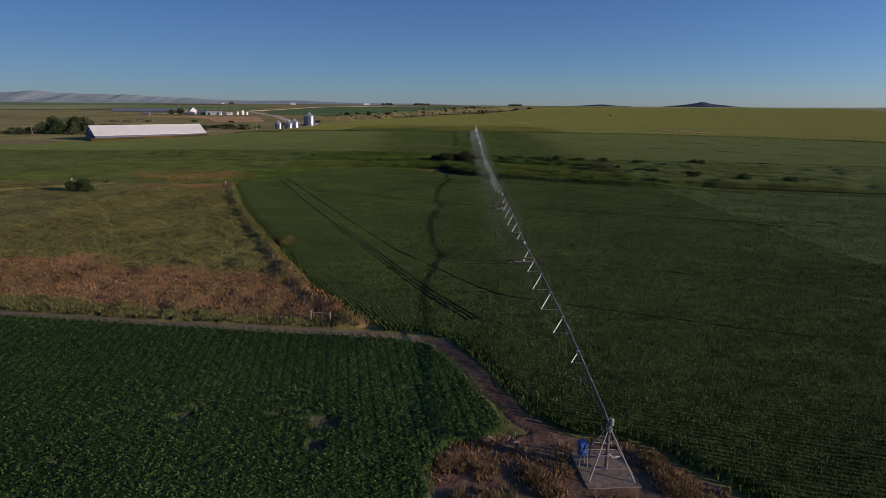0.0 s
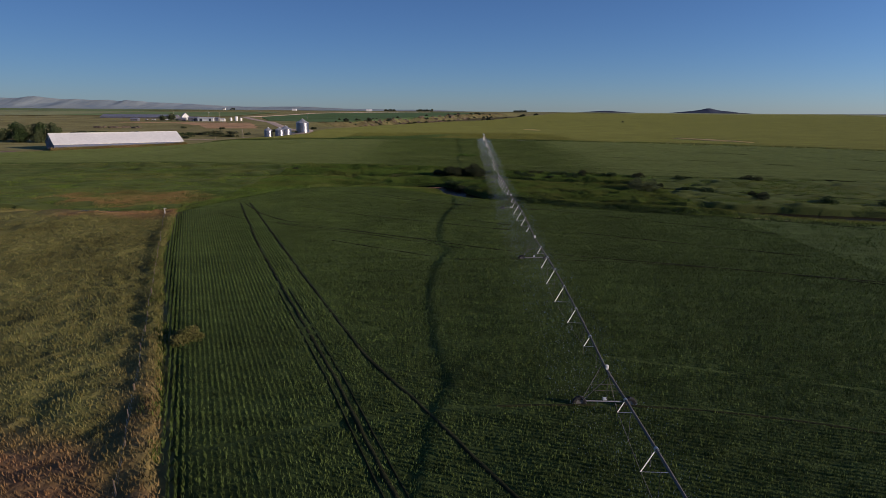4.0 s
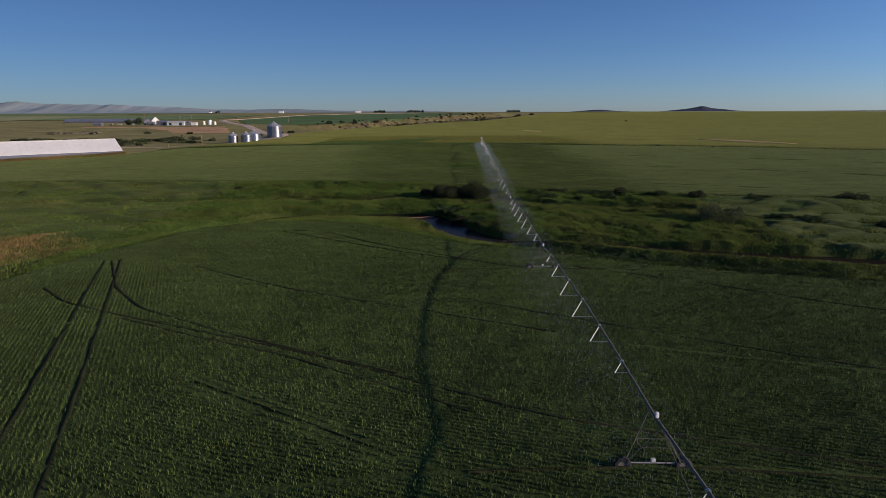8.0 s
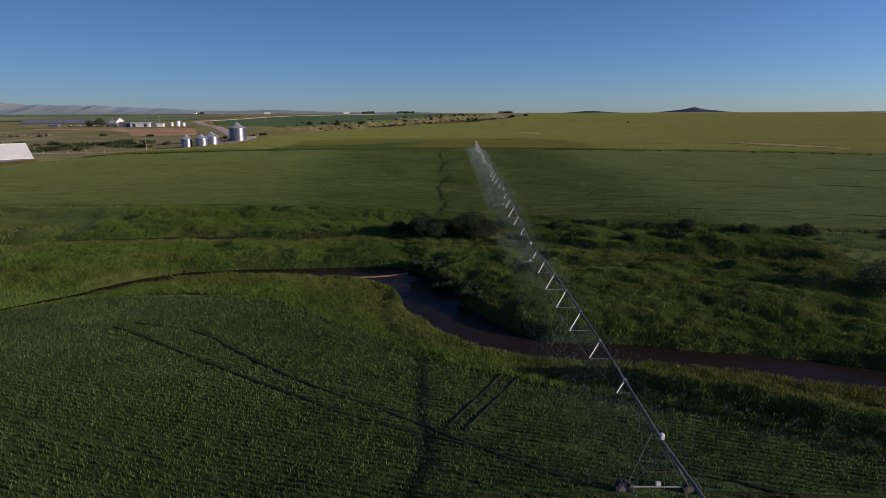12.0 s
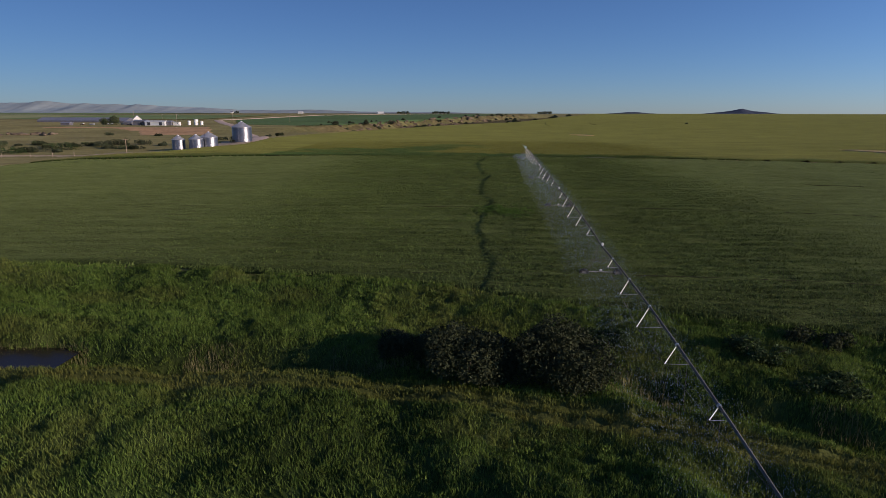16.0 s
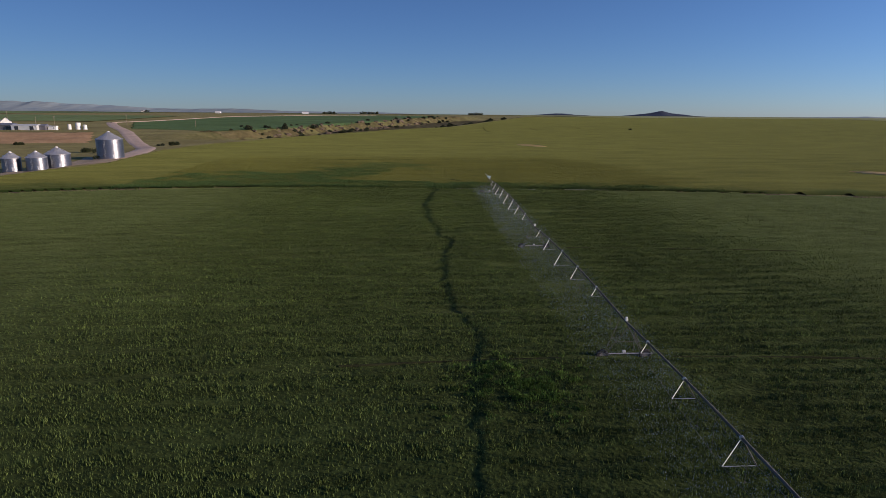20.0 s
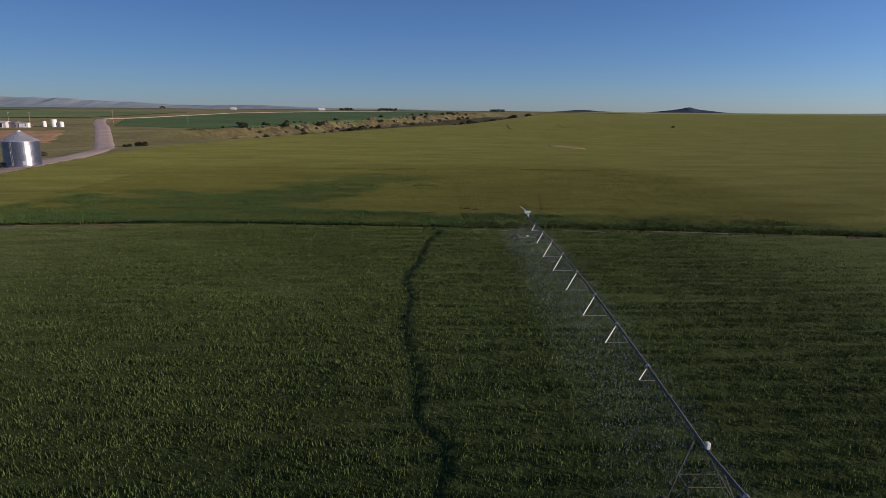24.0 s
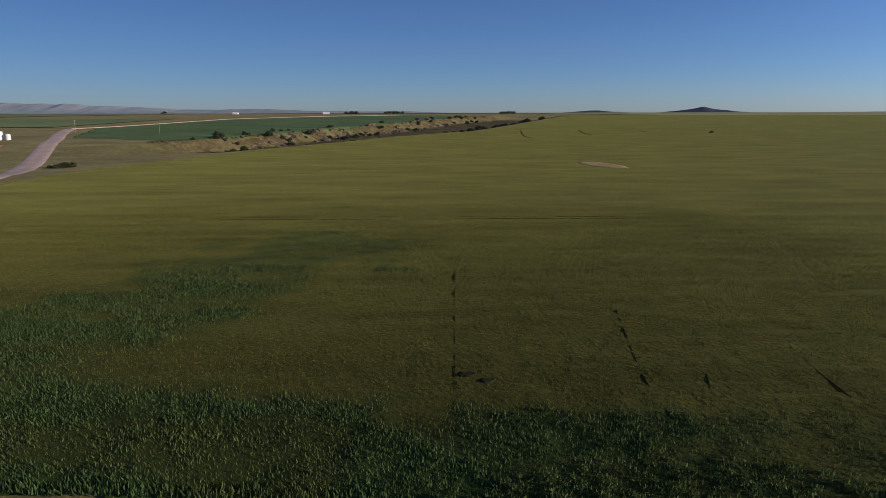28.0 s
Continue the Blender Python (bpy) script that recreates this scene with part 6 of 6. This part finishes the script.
for k, (x, y, s) in enumerate(((-320, 470, 2.4), (-205, 560, 2.6), (-196, 563, 3.2), (-186, 565, 2.6), (-215, 548, 1.8), (-268, 560, 2.0), (-240, 555, 1.8), (-228, 470, 1.8), (-176, 540, 2.0), (-168, 556, 1.7), (-340, 480, 2.2),
                               (-205, 520, 1.5), (-140, 678, 2.2), (-150, 686, 1.2), (-122, 545, 1.8), (-148, 600, 2.0), (-165, 620, 2.2), (-285, 700, 2), (-240, 690, 1.8))):
    bush(x, y, blobs(40 + k, 1.9 * s, 1.4 * s, 1.5 * s, 8, .5 * s, .85 * s), 1000, .32, (M_LEAF, M_JUNIPER)[k % 2], 240 + k, "dark scrub bush in the valley floor", stems=3)
# a belt of scrub along the creek in the valley
r = np.random.RandomState(66)
for k in range(30):
    f = k / 29
    x, y = -318 + 135 * f ** 1.3 + 10 * (r.rand() - .5), 572 - 22 * f + 30 * (r.rand() - .5)
    s = .9 + 1.7 * r.rand() ** 1.5
    bush(x, y, blobs(600 + k, 2.2 * s, 1.3 * s, 1.3 * s, 8, .5 * s, .85 * s), 800, .34, (M_LEAF, M_JUNIPER, M_LEAFGROVE)[k % 3], 640 + k, "grey-green scrub bush along the creek", stems=2)
for k in range(14):
    x, y = -392 + 62 * r.rand(), 690 + 40 * r.rand()
    o = new("boulder", rock_meshes[k % 4])
    sc = 1.0 + 1.2 * r.rand()
    o.matrix_basis = pose(x, y, hz(x, y) + .2 * sc, 0, 0, r.rand() * 360) @ Matrix.Diagonal((sc * 2.2, sc, sc, 1))
    tagged(o, "pale weathered boulder in the valley grass", "boulder", "boulders in the valley")
# junipers along the coulee
jun = bush(-150, 900, blobs(70, 1.2, 1.2, 2.6, 7, .8, 1.2), 550, .40, M_JUNIPER, 260, "dark juniper clinging to the coulee side", "juniper", 3)
tagged(jun, category="bush", group="junipers along the coulee")
r = np.random.RandomState(88)
for k in range(64):
    y = 830 + 620 * r.rand()
    d = 62 + 44 * r.rand()
    x = float(np.interp(y, *COULEE)) - d
    sc = .7 + 1.1 * r.rand()
    copy_thing(jun, pose(x, y, hz(x, y), 0, 0, r.rand() * 360) @ Matrix.Scale(sc, 4))

for k in range(46):
    # the dark thicket where the coulee turns behind the hill
    y = 960 + 330 * r.rand()
    edge = float(np.interp(y, *CREST))
    x = edge - 12 - 55 * r.rand()
    sc = .9 + 1.3 * r.rand()
    copy_thing(jun, pose(x, y, hz(x, y), 0, 0, r.rand() * 360) @ Matrix.Scale(sc, 4))

# ---- log and debris at the river ----
log = thing("log_bridge", -6.1, 243.2, -2.95, 10, "rusty pipe laid across the river", "pipe")
part("pipe", tube(bmesh.new(), [(-5.3, 0, .35), (-2, 0, .1), (2, .1, .05), (5.2, 0, .3)], .13, 8), M_RUST, log)
part("band", rod(bmesh.new(), (-.4, 0, .07), (.4, 0, .07), .16, 8), M_RUST, log)
drift = thing("driftwood", -47.3, 230.7, hz(-47.3, 230.7) + .12, 62, "weathered driftwood log lying on the river's edge", "driftwood")
part("log", tube(bmesh.new(), [(-1.5, 0, .1), (0, .12, .16), (1.6, 0, .1)], .09, 6), M_WOOD, drift)
part("branch", tube(bmesh.new(), [(.2, .12, .15), (1.0, .5, .3)], .045, 5), M_WOOD, drift)
patch("pond", -81, 184.3, 9.0, 2.4, .0, M_POND, "small dark pond in the pasture", .16, 11)


# ---- long white shed ----
def long_shed():
    L, W = 66.6, 21.0
    a = math.atan2(.683, .73)
    ox, oy = -158.4, 404.5
    t = thing("long_shed", ox, oy, 1.2, math.degrees(a), "long low shed with white metal roof and slate blue gable", "shed")
    z_e, z_r = 2.7, 8.0
    for sd in (0, 1):
        bm = bmesh.new()
        y0, y1 = (0, W / 2) if sd == 0 else (W, W / 2)
        yo = -.35 if sd == 0 else W + .35
        zo = z_e - .25
        v = [bm.verts.new(p) for p in ((.4, yo, zo), (-L - .4, yo, zo), (-L - .4, y1, z_r), (.4, y1, z_r), (.4, yo, zo + .18), (-L - .4, yo, zo + .18), (-L - .4, y1, z_r + .18), (.4, y1, z_r + .18))]
        for f in ((0, 1, 2, 3), (7, 6, 5, 4), (0, 4, 5, 1), (1, 5, 6, 2), (2, 6, 7, 3), (3, 7, 4, 0)):
            bm.faces.new([v[k] for k in f])
        bmesh.ops.recalc_face_normals(bm, faces=bm.faces)
        roof = part("roof_slope", bm, M_ROOFWHITE, t, "white corrugated roof slope")
        for k in range(1, 24):
            rib = bmesh.new()
            xx = .3 - (L + .6) * k / 24
            rod(rib, (xx, yo, zo + .19), (xx, y1, z_r + .19), .04, 4)
            part("rib", rib, M_ROOFWHITE, roof)
    part("ridge_cap", box(bmesh.new(), (-L / 2, W / 2, z_r + .22), (L + .8, .6, .1)), M_WHITE, t)
    for nm, y in (("side_wall", 0.1), ("side_wall", W - .1)):
        part(nm, box(bmesh.new(), (-L / 2, y, (z_e - 1) / 2), (L, .2, z_e + 1)), M_WALLBLUE, t)
    for x in (-L + .1, -.1):
        bm = bmesh.new()
        v = [bm.verts.new((x + dx, y, z)) for dx in (-.1, .1) for y, z in ((0.2, -1.2), (W - .2, -1.2), (W - .2, z_e), (W / 2, z_r - .1), (.2, z_e))]
        bm.faces.new(v[:5])
        bm.faces.new(v[5:][::-1])
        for k in range(5):
            bm.faces.new((v[k], v[5 + k], v[5 + (k + 1) % 5], v[(k + 1) % 5]))
        bmesh.ops.recalc_face_normals(bm, faces=bm.faces)
        g = part("gable_wall", bm, M_WALLBLUE, t)
        if x < -1:
            part("vent", box(bmesh.new(), (x - .14, W / 2, 5.6), (.1, 1.3, 1.5), 0, .03), M_WHITE, g)
            part("door", box(bmesh.new(), (x - .14, W / 2 - 1, 1.4), (.1, 4.2, 3.6), 0, .03), M_DARKWALL, g)
    return t


long_shed()
# rank dry weeds along the shed's eave
r = np.random.RandomState(68)
s, d = 70 * r.rand(9000) - 1, .4 + 3.8 * r.rand(9000) ** 1.4
x, y = -158.4 - .73 * s + .683 * d, 404.5 - .683 * s - .73 * d
o = tufts("shed_weeds", x, y, height(x, y) - .1, 2.0 - .3 * d, .4, M_PASTBLADE, 69, .5, np.clip(vnoise(x, y, 5, 70) * .5, 0, 1))
tagged(o, "rank dry weeds against the long shed", "weeds", kind="stuff")


# ---- grain bins ----
# roof paler than the walls: the sky it reflects is put into its colour
M_ROOFSTEEL = material("sky_lit_bin_roof_steel", (.40, .41, .43), (.50, .51, .53), .5, .5, .04, 3, .1, metal=.5, spec=.5)
M_BIN = material("bin_steel", (.21, .22, .245), (.28, .29, .32), .5, .36, .04, 3, .1, metal=.9, spec=.5)


def grain_bin(x, y, r, eave, peak, label):
    z = hz(x, y)
    t = thing("grain_bin", x, y, z, 20, label, "grain bin", "grain bins")
    part("foundation", lathe(bmesh.new(), [(r + .25, -.4), (r + .25, .18)], 40), M_CONCRETE, t)
    n = int(eave / .85)
    for k in range(n):
        z0, z1 = .18 + (eave - .18) * k / n, .18 + (eave - .18) * (k + 1) / n
        prof = []
        m = 6
        for j in range(m + 1):
            prof.append((r - .012 + .012 * math.cos(6.2832 * j * 3 / m), z0 + (z1 - z0) * j / m))
        part("wall_sheet", lathe(bmesh.new(), prof, 64), M_BIN, t)
    roof = part("roof", lathe(bmesh.new(), [(r + .18, eave - .05), (r + .18, eave + .02), (r * .5, eave + (peak - eave) * .48), (.5, peak)], 44), M_ROOFSTEEL, t, "conical ribbed steel roof")
    for k in range(22):
        a = 6.2832 * k / 22
        c, s = math.cos(a), math.sin(a)
        part("roof_rib", rod(bmesh.new(), ((r + .15) * c, (r + .15) * s, eave + .05), (.5 * c, .5 * s, peak + .04), .03, 4), M_ROOFSTEEL, roof)
    part("cap", lathe(bmesh.new(), [(.55, peak - .05), (.55, peak + .22), (.2, peak + .4)], 14), M_WHITE, roof)
    a = -1.9
    bm = bmesh.new()
    for o2 in (-.2, .2):
        rod(bm, ((r + .16) * math.cos(a) - o2 * math.sin(a), (r + .16) * math.sin(a) + o2 * math.cos(a), .4), ((r + .16) * math.cos(a) - o2 * math.sin(a), (r + .16) * math.sin(a) + o2 * math.cos(a), eave + .1), .03, 4)
    for k in range(int(eave / .4)):
        rod(bm, ((r + .16) * math.cos(a) + .2 * math.sin(a), (r + .16) * math.sin(a) - .2 * math.cos(a), .6 + .4 * k), ((r + .16) * math.cos(a) - .2 * math.sin(a), (r + .16) * math.sin(a) + .2 * math.cos(a), .6 + .4 * k), .02, 4)
    part("ladder", bm, M_STEEL, t)
    part("hatch", box(bmesh.new(), ((r + .06) * math.cos(-1.3), (r + .06) * math.sin(-1.3), 1.2), (.12, .9, 1.3), -1.3, .02), M_STEEL, t)
    part("roof_hatch", box(bmesh.new(), ((r * .72) * math.cos(2.6), (r * .72) * math.sin(2.6), eave + (peak - eave) * .3 + .2), (1.1, .8, .35), 2.6, .04), M_WHITE, roof)
    return t


grain_bin(-137.8, 510.5, 3.05, 5.0, 7.0, "small corrugated steel grain bin")
grain_bin(-129.0, 510.5, 3.4, 4.9, 6.9, "small corrugated steel grain bin")
grain_bin(-126.4, 519.5, 4.3, 5.2, 7.6, "medium corrugated steel grain bin with a bright sheen")
grain_bin(-119.8, 548.0, 5.2, 8.0, 11.0, "large corrugated steel grain bin beside the gravel road")


# ---- farmstead on the bench ----
def gabled(name, x, y, turn, L, W, wall_h, roof_h, wall, roof, label, category, windows=(), door=False):
    z = hz(x, y) - .3
    t = thing(name, x, y, z, turn, label, category)
    for sd in (-1, 1):
        part("wall", box(bmesh.new(), (0, sd * (W / 2 - .1), wall_h / 2), (L, .2, wall_h)), wall, t)
        bm = bmesh.new()
        v = [bm.verts.new((sd * (L / 2 - .1) + dx, yy, zz)) for dx in (-.09, .09) for yy, zz in ((-W / 2 + .2, 0), (W / 2 - .2, 0), (W / 2 - .2, wall_h), (0, wall_h + roof_h - .1), (-W / 2 + .2, wall_h))]
        bm.faces.new(v[:5])
        bm.faces.new(v[5:][::-1])
        for k in range(5):
            bm.faces.new((v[k], v[5 + k], v[5 + (k + 1) % 5], v[(k + 1) % 5]))
        bmesh.ops.recalc_face_normals(bm, faces=bm.faces)
        part("gable_wall", bm, wall, t)
        bm = bmesh.new()
        yo = sd * (W / 2 + .4)
        zo = wall_h - .4 * roof_h / (W / 2)
        v = [bm.verts.new(p) for p in ((-L / 2 - .4, yo, zo), (L / 2 + .4, yo, zo), (L / 2 + .4, 0, wall_h + roof_h), (-L / 2 - .4, 0, wall_h + roof_h), (-L / 2 - .4, yo, zo + .2), (L / 2 + .4, yo, zo + .2), (L / 2 + .4, 0, wall_h + roof_h + .2), (-L / 2 - .4, 0, wall_h + roof_h + .2))]
        for f in ((0, 1, 2, 3), (7, 6, 5, 4), (0, 4, 5, 1), (1, 5, 6, 2), (2, 6, 7, 3), (3, 7, 4, 0)):
            bm.faces.new([v[k] for k in f])
        bmesh.ops.recalc_face_normals(bm, faces=bm.faces)
        part("roof", bm, roof, t)
    for u, zc, w, h in windows:
        win = part("window", box(bmesh.new(), (u, -W / 2 - .02, zc), (w, .12, h)), M_GLASS, t)
        for dx in (-w / 2, w / 2):
            part("frame", box(bmesh.new(), (u + dx, -W / 2 - .05, zc), (.12, .14, h + .2)), M_WHITE, win)
    if door:
        part("door", box(bmesh.new(), (0, -W / 2 - .03, 1.1), (1.0, .12, 2.1)), M_DARKWALL, t)
    return t


gabled("farmhouse", -360, 880, 121, 11, 9, 4.6, 4.4, M_WHITE, M_GREYROOF, "white farmhouse with a steep gable", "house", ((-3, 1.6, 1.2, 1.4), (3, 1.6, 1.2, 1.4), (-2.5, 4.2, 1, 1.2), (2.5, 4.2, 1, 1.2)), True)
gabled("machine_shed", -305, 815, 0, 20, 8, 4.0, 1.0, M_LIGHTWALL, M_LIGHTWALL, "long pale metal machine shed", "shed", ((-6, 2, 3.4, 3), (6, 2, 3.4, 3)))
gabled("dark_shed", -322, 818, 0, 13, 8, 4.4, 1.3, M_DARKWALL, M_GREYROOF, "dark clad farm shed", "shed", ((2, 1.8, 3, 3),))
gabled("dark_shed", -292.5, 818, 0, 5, 7, 4.0, .9, M_DARKWALL, M_GREYROOF, "small dark clad lean-to", "shed")
gabled("white_trailer", -286, 818.5, 0, 6.6, 3, 3.4, .25, M_WHITE, M_WHITE, "white box trailer parked by the sheds", "trailer", ((1.5, 2, 1, 1),))
gabled("farm_outbuilding", -345, 836, 0, 8, 6, 2.8, 1.2, M_DARKWALL, M_GREYROOF, "small dark farm outbuilding", "outbuilding", ((1, 1.6, 1, 1.1),))
gabled("grey_barn", -395, 812, 0, 9, 6, 2.6, 1.0, M_DARKWALL, M_GREYROOF, "small grey outbuilding at the yard's end", "outbuilding")
gabled("cattle_shed", -438, 912, -2, 108, 18, 2.2, 3.2, M_DARKWALL, M_GREYROOF, "very long low shed with dull grey metal roof", "shed")
for x, y, rr, hh, lab in ((-280.5, 834, 1.5, 4.2, "white cylindrical storage tank"), (-273.5, 834.6, 2.1, 5.6, "tall white cylindrical storage tank"), (-267.5, 834, 1.6, 3.8, "white cylindrical storage tank")):
    t = thing("storage_tank", x, y, hz(x, y), 0, lab, "tank", "storage tanks")
    part("shell", lathe(bmesh.new(), [(rr, -.2), (rr, hh * .5), (rr + .03, hh * .5 + .03), (rr, hh * .5 + .1), (rr, hh), (rr * .7, hh + .25)], 24), M_WHITE, t)
    part("hatch", lathe(bmesh.new(), [(.35, hh + .2), (.35, hh + .42)], 12), M_LIGHTWALL, t)
r = np.random.RandomState(91)
for k, (x, y) in enumerate(((-286, 824), (-352, 838), (-378, 826), (-384, 820), (-339, 826), (-366, 838))):
    t = thing("pickup_truck" if k % 2 else "farm_trailer", x, y, hz(x, y), 40 * r.rand() - 20, "old farm vehicle parked in the yard" if k % 2 else "rusty flat farm trailer parked in the yard", "vehicle")
    part("body", box(bmesh.new(), (0, 0, 1.0), (5.0, 1.9, .8), 0, .12), (M_RUST, M_DARKWALL, M_LIGHTWALL)[k % 3], t)
    if k % 2:
        part("cab", box(bmesh.new(), (.6, 0, 1.7), (1.9, 1.75, .75), 0, .2), M_LIGHTWALL, t)
    for sx in (-1.6, 1.6):
        for sy in (-.85, .85):
            part("wheel", rod(bmesh.new(), (sx, sy - .12, .4), (sx, sy + .12, .4), .4, 12), M_RUBBER, t)


def pole(x, y, h, label, arm=True, lamp=False):
    t = thing("utility_pole", x, y, hz(x, y), 20, label, "pole")
    part("pole", rod(bmesh.new(), (0, 0, -.3), (0, 0, h), .16, 8, .11), M_WOOD, t)
    if arm:
        part("crossarm", box(bmesh.new(), (0, .12, h - .5), (2.2, .12, .14)), M_WOOD, t)
    if lamp:
        part("lamp", box(bmesh.new(), (.5, 0, h - .2), (1.1, .22, .18), 0, .04), M_WHITE, t)


pole(-148.2, 482.2, 6.6, "weathered wooden utility pole by the bin yard")
pole(-284, 418, 7.2, "wooden pole with a pale lamp beside the shed yard", False, True)
pole(-313, 843, 10.5, "tall yard light pole in the farmyard", False, True)
pole(-301, 850, 11, "tall wooden utility pole behind the sheds")
pole(-262, 905, 11, "wooden utility pole beside the gravel road")
pole(-430, 1000, 11, "wooden utility pole on the plain")
pole(-196, 905, 9, "thin wooden utility pole above the coulee")
for k, (x, y) in enumerate(((-163, 468), (-171, 466), (-180, 465), (-190, 462))):
    t = thing("yard_post", x, y, hz(x, y), 0, "short wooden post at the yard's edge", "post", "yard posts")
    part("post", rod(bmesh.new(), (0, 0, -.2), (0, 0, 1.6), .14, 6), M_WOOD, t)
    part("cap", rod(bmesh.new(), (0, 0, 1.6), (0, 0, 1.68), .17, 6), M_WOOD, t)

# far buildings and tree clumps on the plain
gabled("far_barn", -275, 2250, 10, 20, 10, 4, 3, M_LIGHTWALL, M_ROOFWHITE, "white barn far out on the plain", "barn")
gabled("far_barn", -560, 2300, 0, 16, 10, 4, 3, M_WHITE, M_ROOFWHITE, "pale low barn far out on the plain", "barn")
gabled("far_house", -1130, 3150, 0, 12, 10, 6, 5, M_WHITE, M_GREYROOF, "white house far out on the plain", "house")
for k, (x, y, s) in enumerate(((-215, 2270, 6), (-200, 2280, 8), (-186, 2275, 6), (-100, 2400, 7), (-84, 2410, 8), (-66, 2400, 7), (-50, 2405, 6), (262, 2300, 7), (280, 2310, 8), (298, 2300, 7), (-860, 2500, 7))):
    bush(x, y, blobs(500 + k, 1.1 * s, .8 * s, 1.7 * s, 8, .4 * s, .6 * s), 900, .9, M_JUNIPER, 520 + k, "dark far-off shelter-belt tree", "shelter_tree", 2)
bush(253, 905, blobs(540, 1.6, 1.4, 2.6, 6, .7, 1.1), 900, .3, M_JUNIPER, 541, "lone dark bush in the barley", stems=2)
# pale pipes left lying on the rim of the circle
M_OLDPIPE = material("weathered_plastic", (.24, .25, .22), (.34, .35, .31), .4, .8, .1, 3, .2, spec=.2)
for x0, y0, x1, y1 in ((31.9, 440.5, 38.3, 439.2), (46.4, 439.5, 58.0, 438.0), (16.8, 441.3, 22.8, 440.7)):
    t = thing("irrigation_pipe", x0, y0, 0, 0, "dull pale plastic pipe lying along the field's rim", "pipe", "pipes on the rim")
    z0, z1 = hz(x0, y0) + .6, hz(x1, y1) + .6
    part("pipe", tube(bmesh.new(), [(0, 0, z0), ((x1 - x0) * .4, (y1 - y0) * .4 + .3, (z0 + z1) / 2), (x1 - x0, y1 - y0, z1)], .032, 6), M_OLDPIPE, t)
    part("coupling", rod(bmesh.new(), ((x1 - x0) * .4 - .12, (y1 - y0) * .4 + .3, (z0 + z1) / 2), ((x1 - x0) * .4 + .12, (y1 - y0) * .4 + .3, (z0 + z1) / 2), .05, 6), M_OLDPIPE, t)
# turning marks of a sprayer on the hill
TURNS = [[(101, 942), (97, 915), (94, 892), (91.5, 865), (93, 843)], [(157, 955), (151, 935), (148, 917), (145, 898), (147, 882)], [(205, 940), (203, 930), (204, 918)]]
for line in TURNS:
    ribbon("wheel_track", line, .22, 1.0, M_RUT, "short curved wheel track on the barley hill", 2.0, .5, category="wheel track")
# drill and spray tracks through the barley
for line, half in (([(16.4, 455), (17.4, 472.2), (18.7, 497.6)], .03), ([(32.4, 454.5), (32.6, 460.7), (34.3, 470), (35.9, 478.4)], .035), ([(35.7, 454.4), (39.3, 464.4)], .03),
                   ([(47.5, 454.4), (48.1, 461.7), (49.2, 468)], .04), ([(-40, 536), (70, 533.8)], .07), ([(-30, 538.6), (60, 536.2)], .06)):
    ribbon("wheel_track", line, half, .535, M_RUT, "narrow dark wheel track through the barley", 1.0, .9, category="wheel track")
patch("flattened_spot", 18.0, 462.4, .8, .45, .1, M_RUT, "small dark flattened spot in the barley", .64, 21)
patch("flattened_spot", 19.6, 461.2, .7, .4, .3, M_RUT, "small dark flattened spot in the barley", .64, 22)
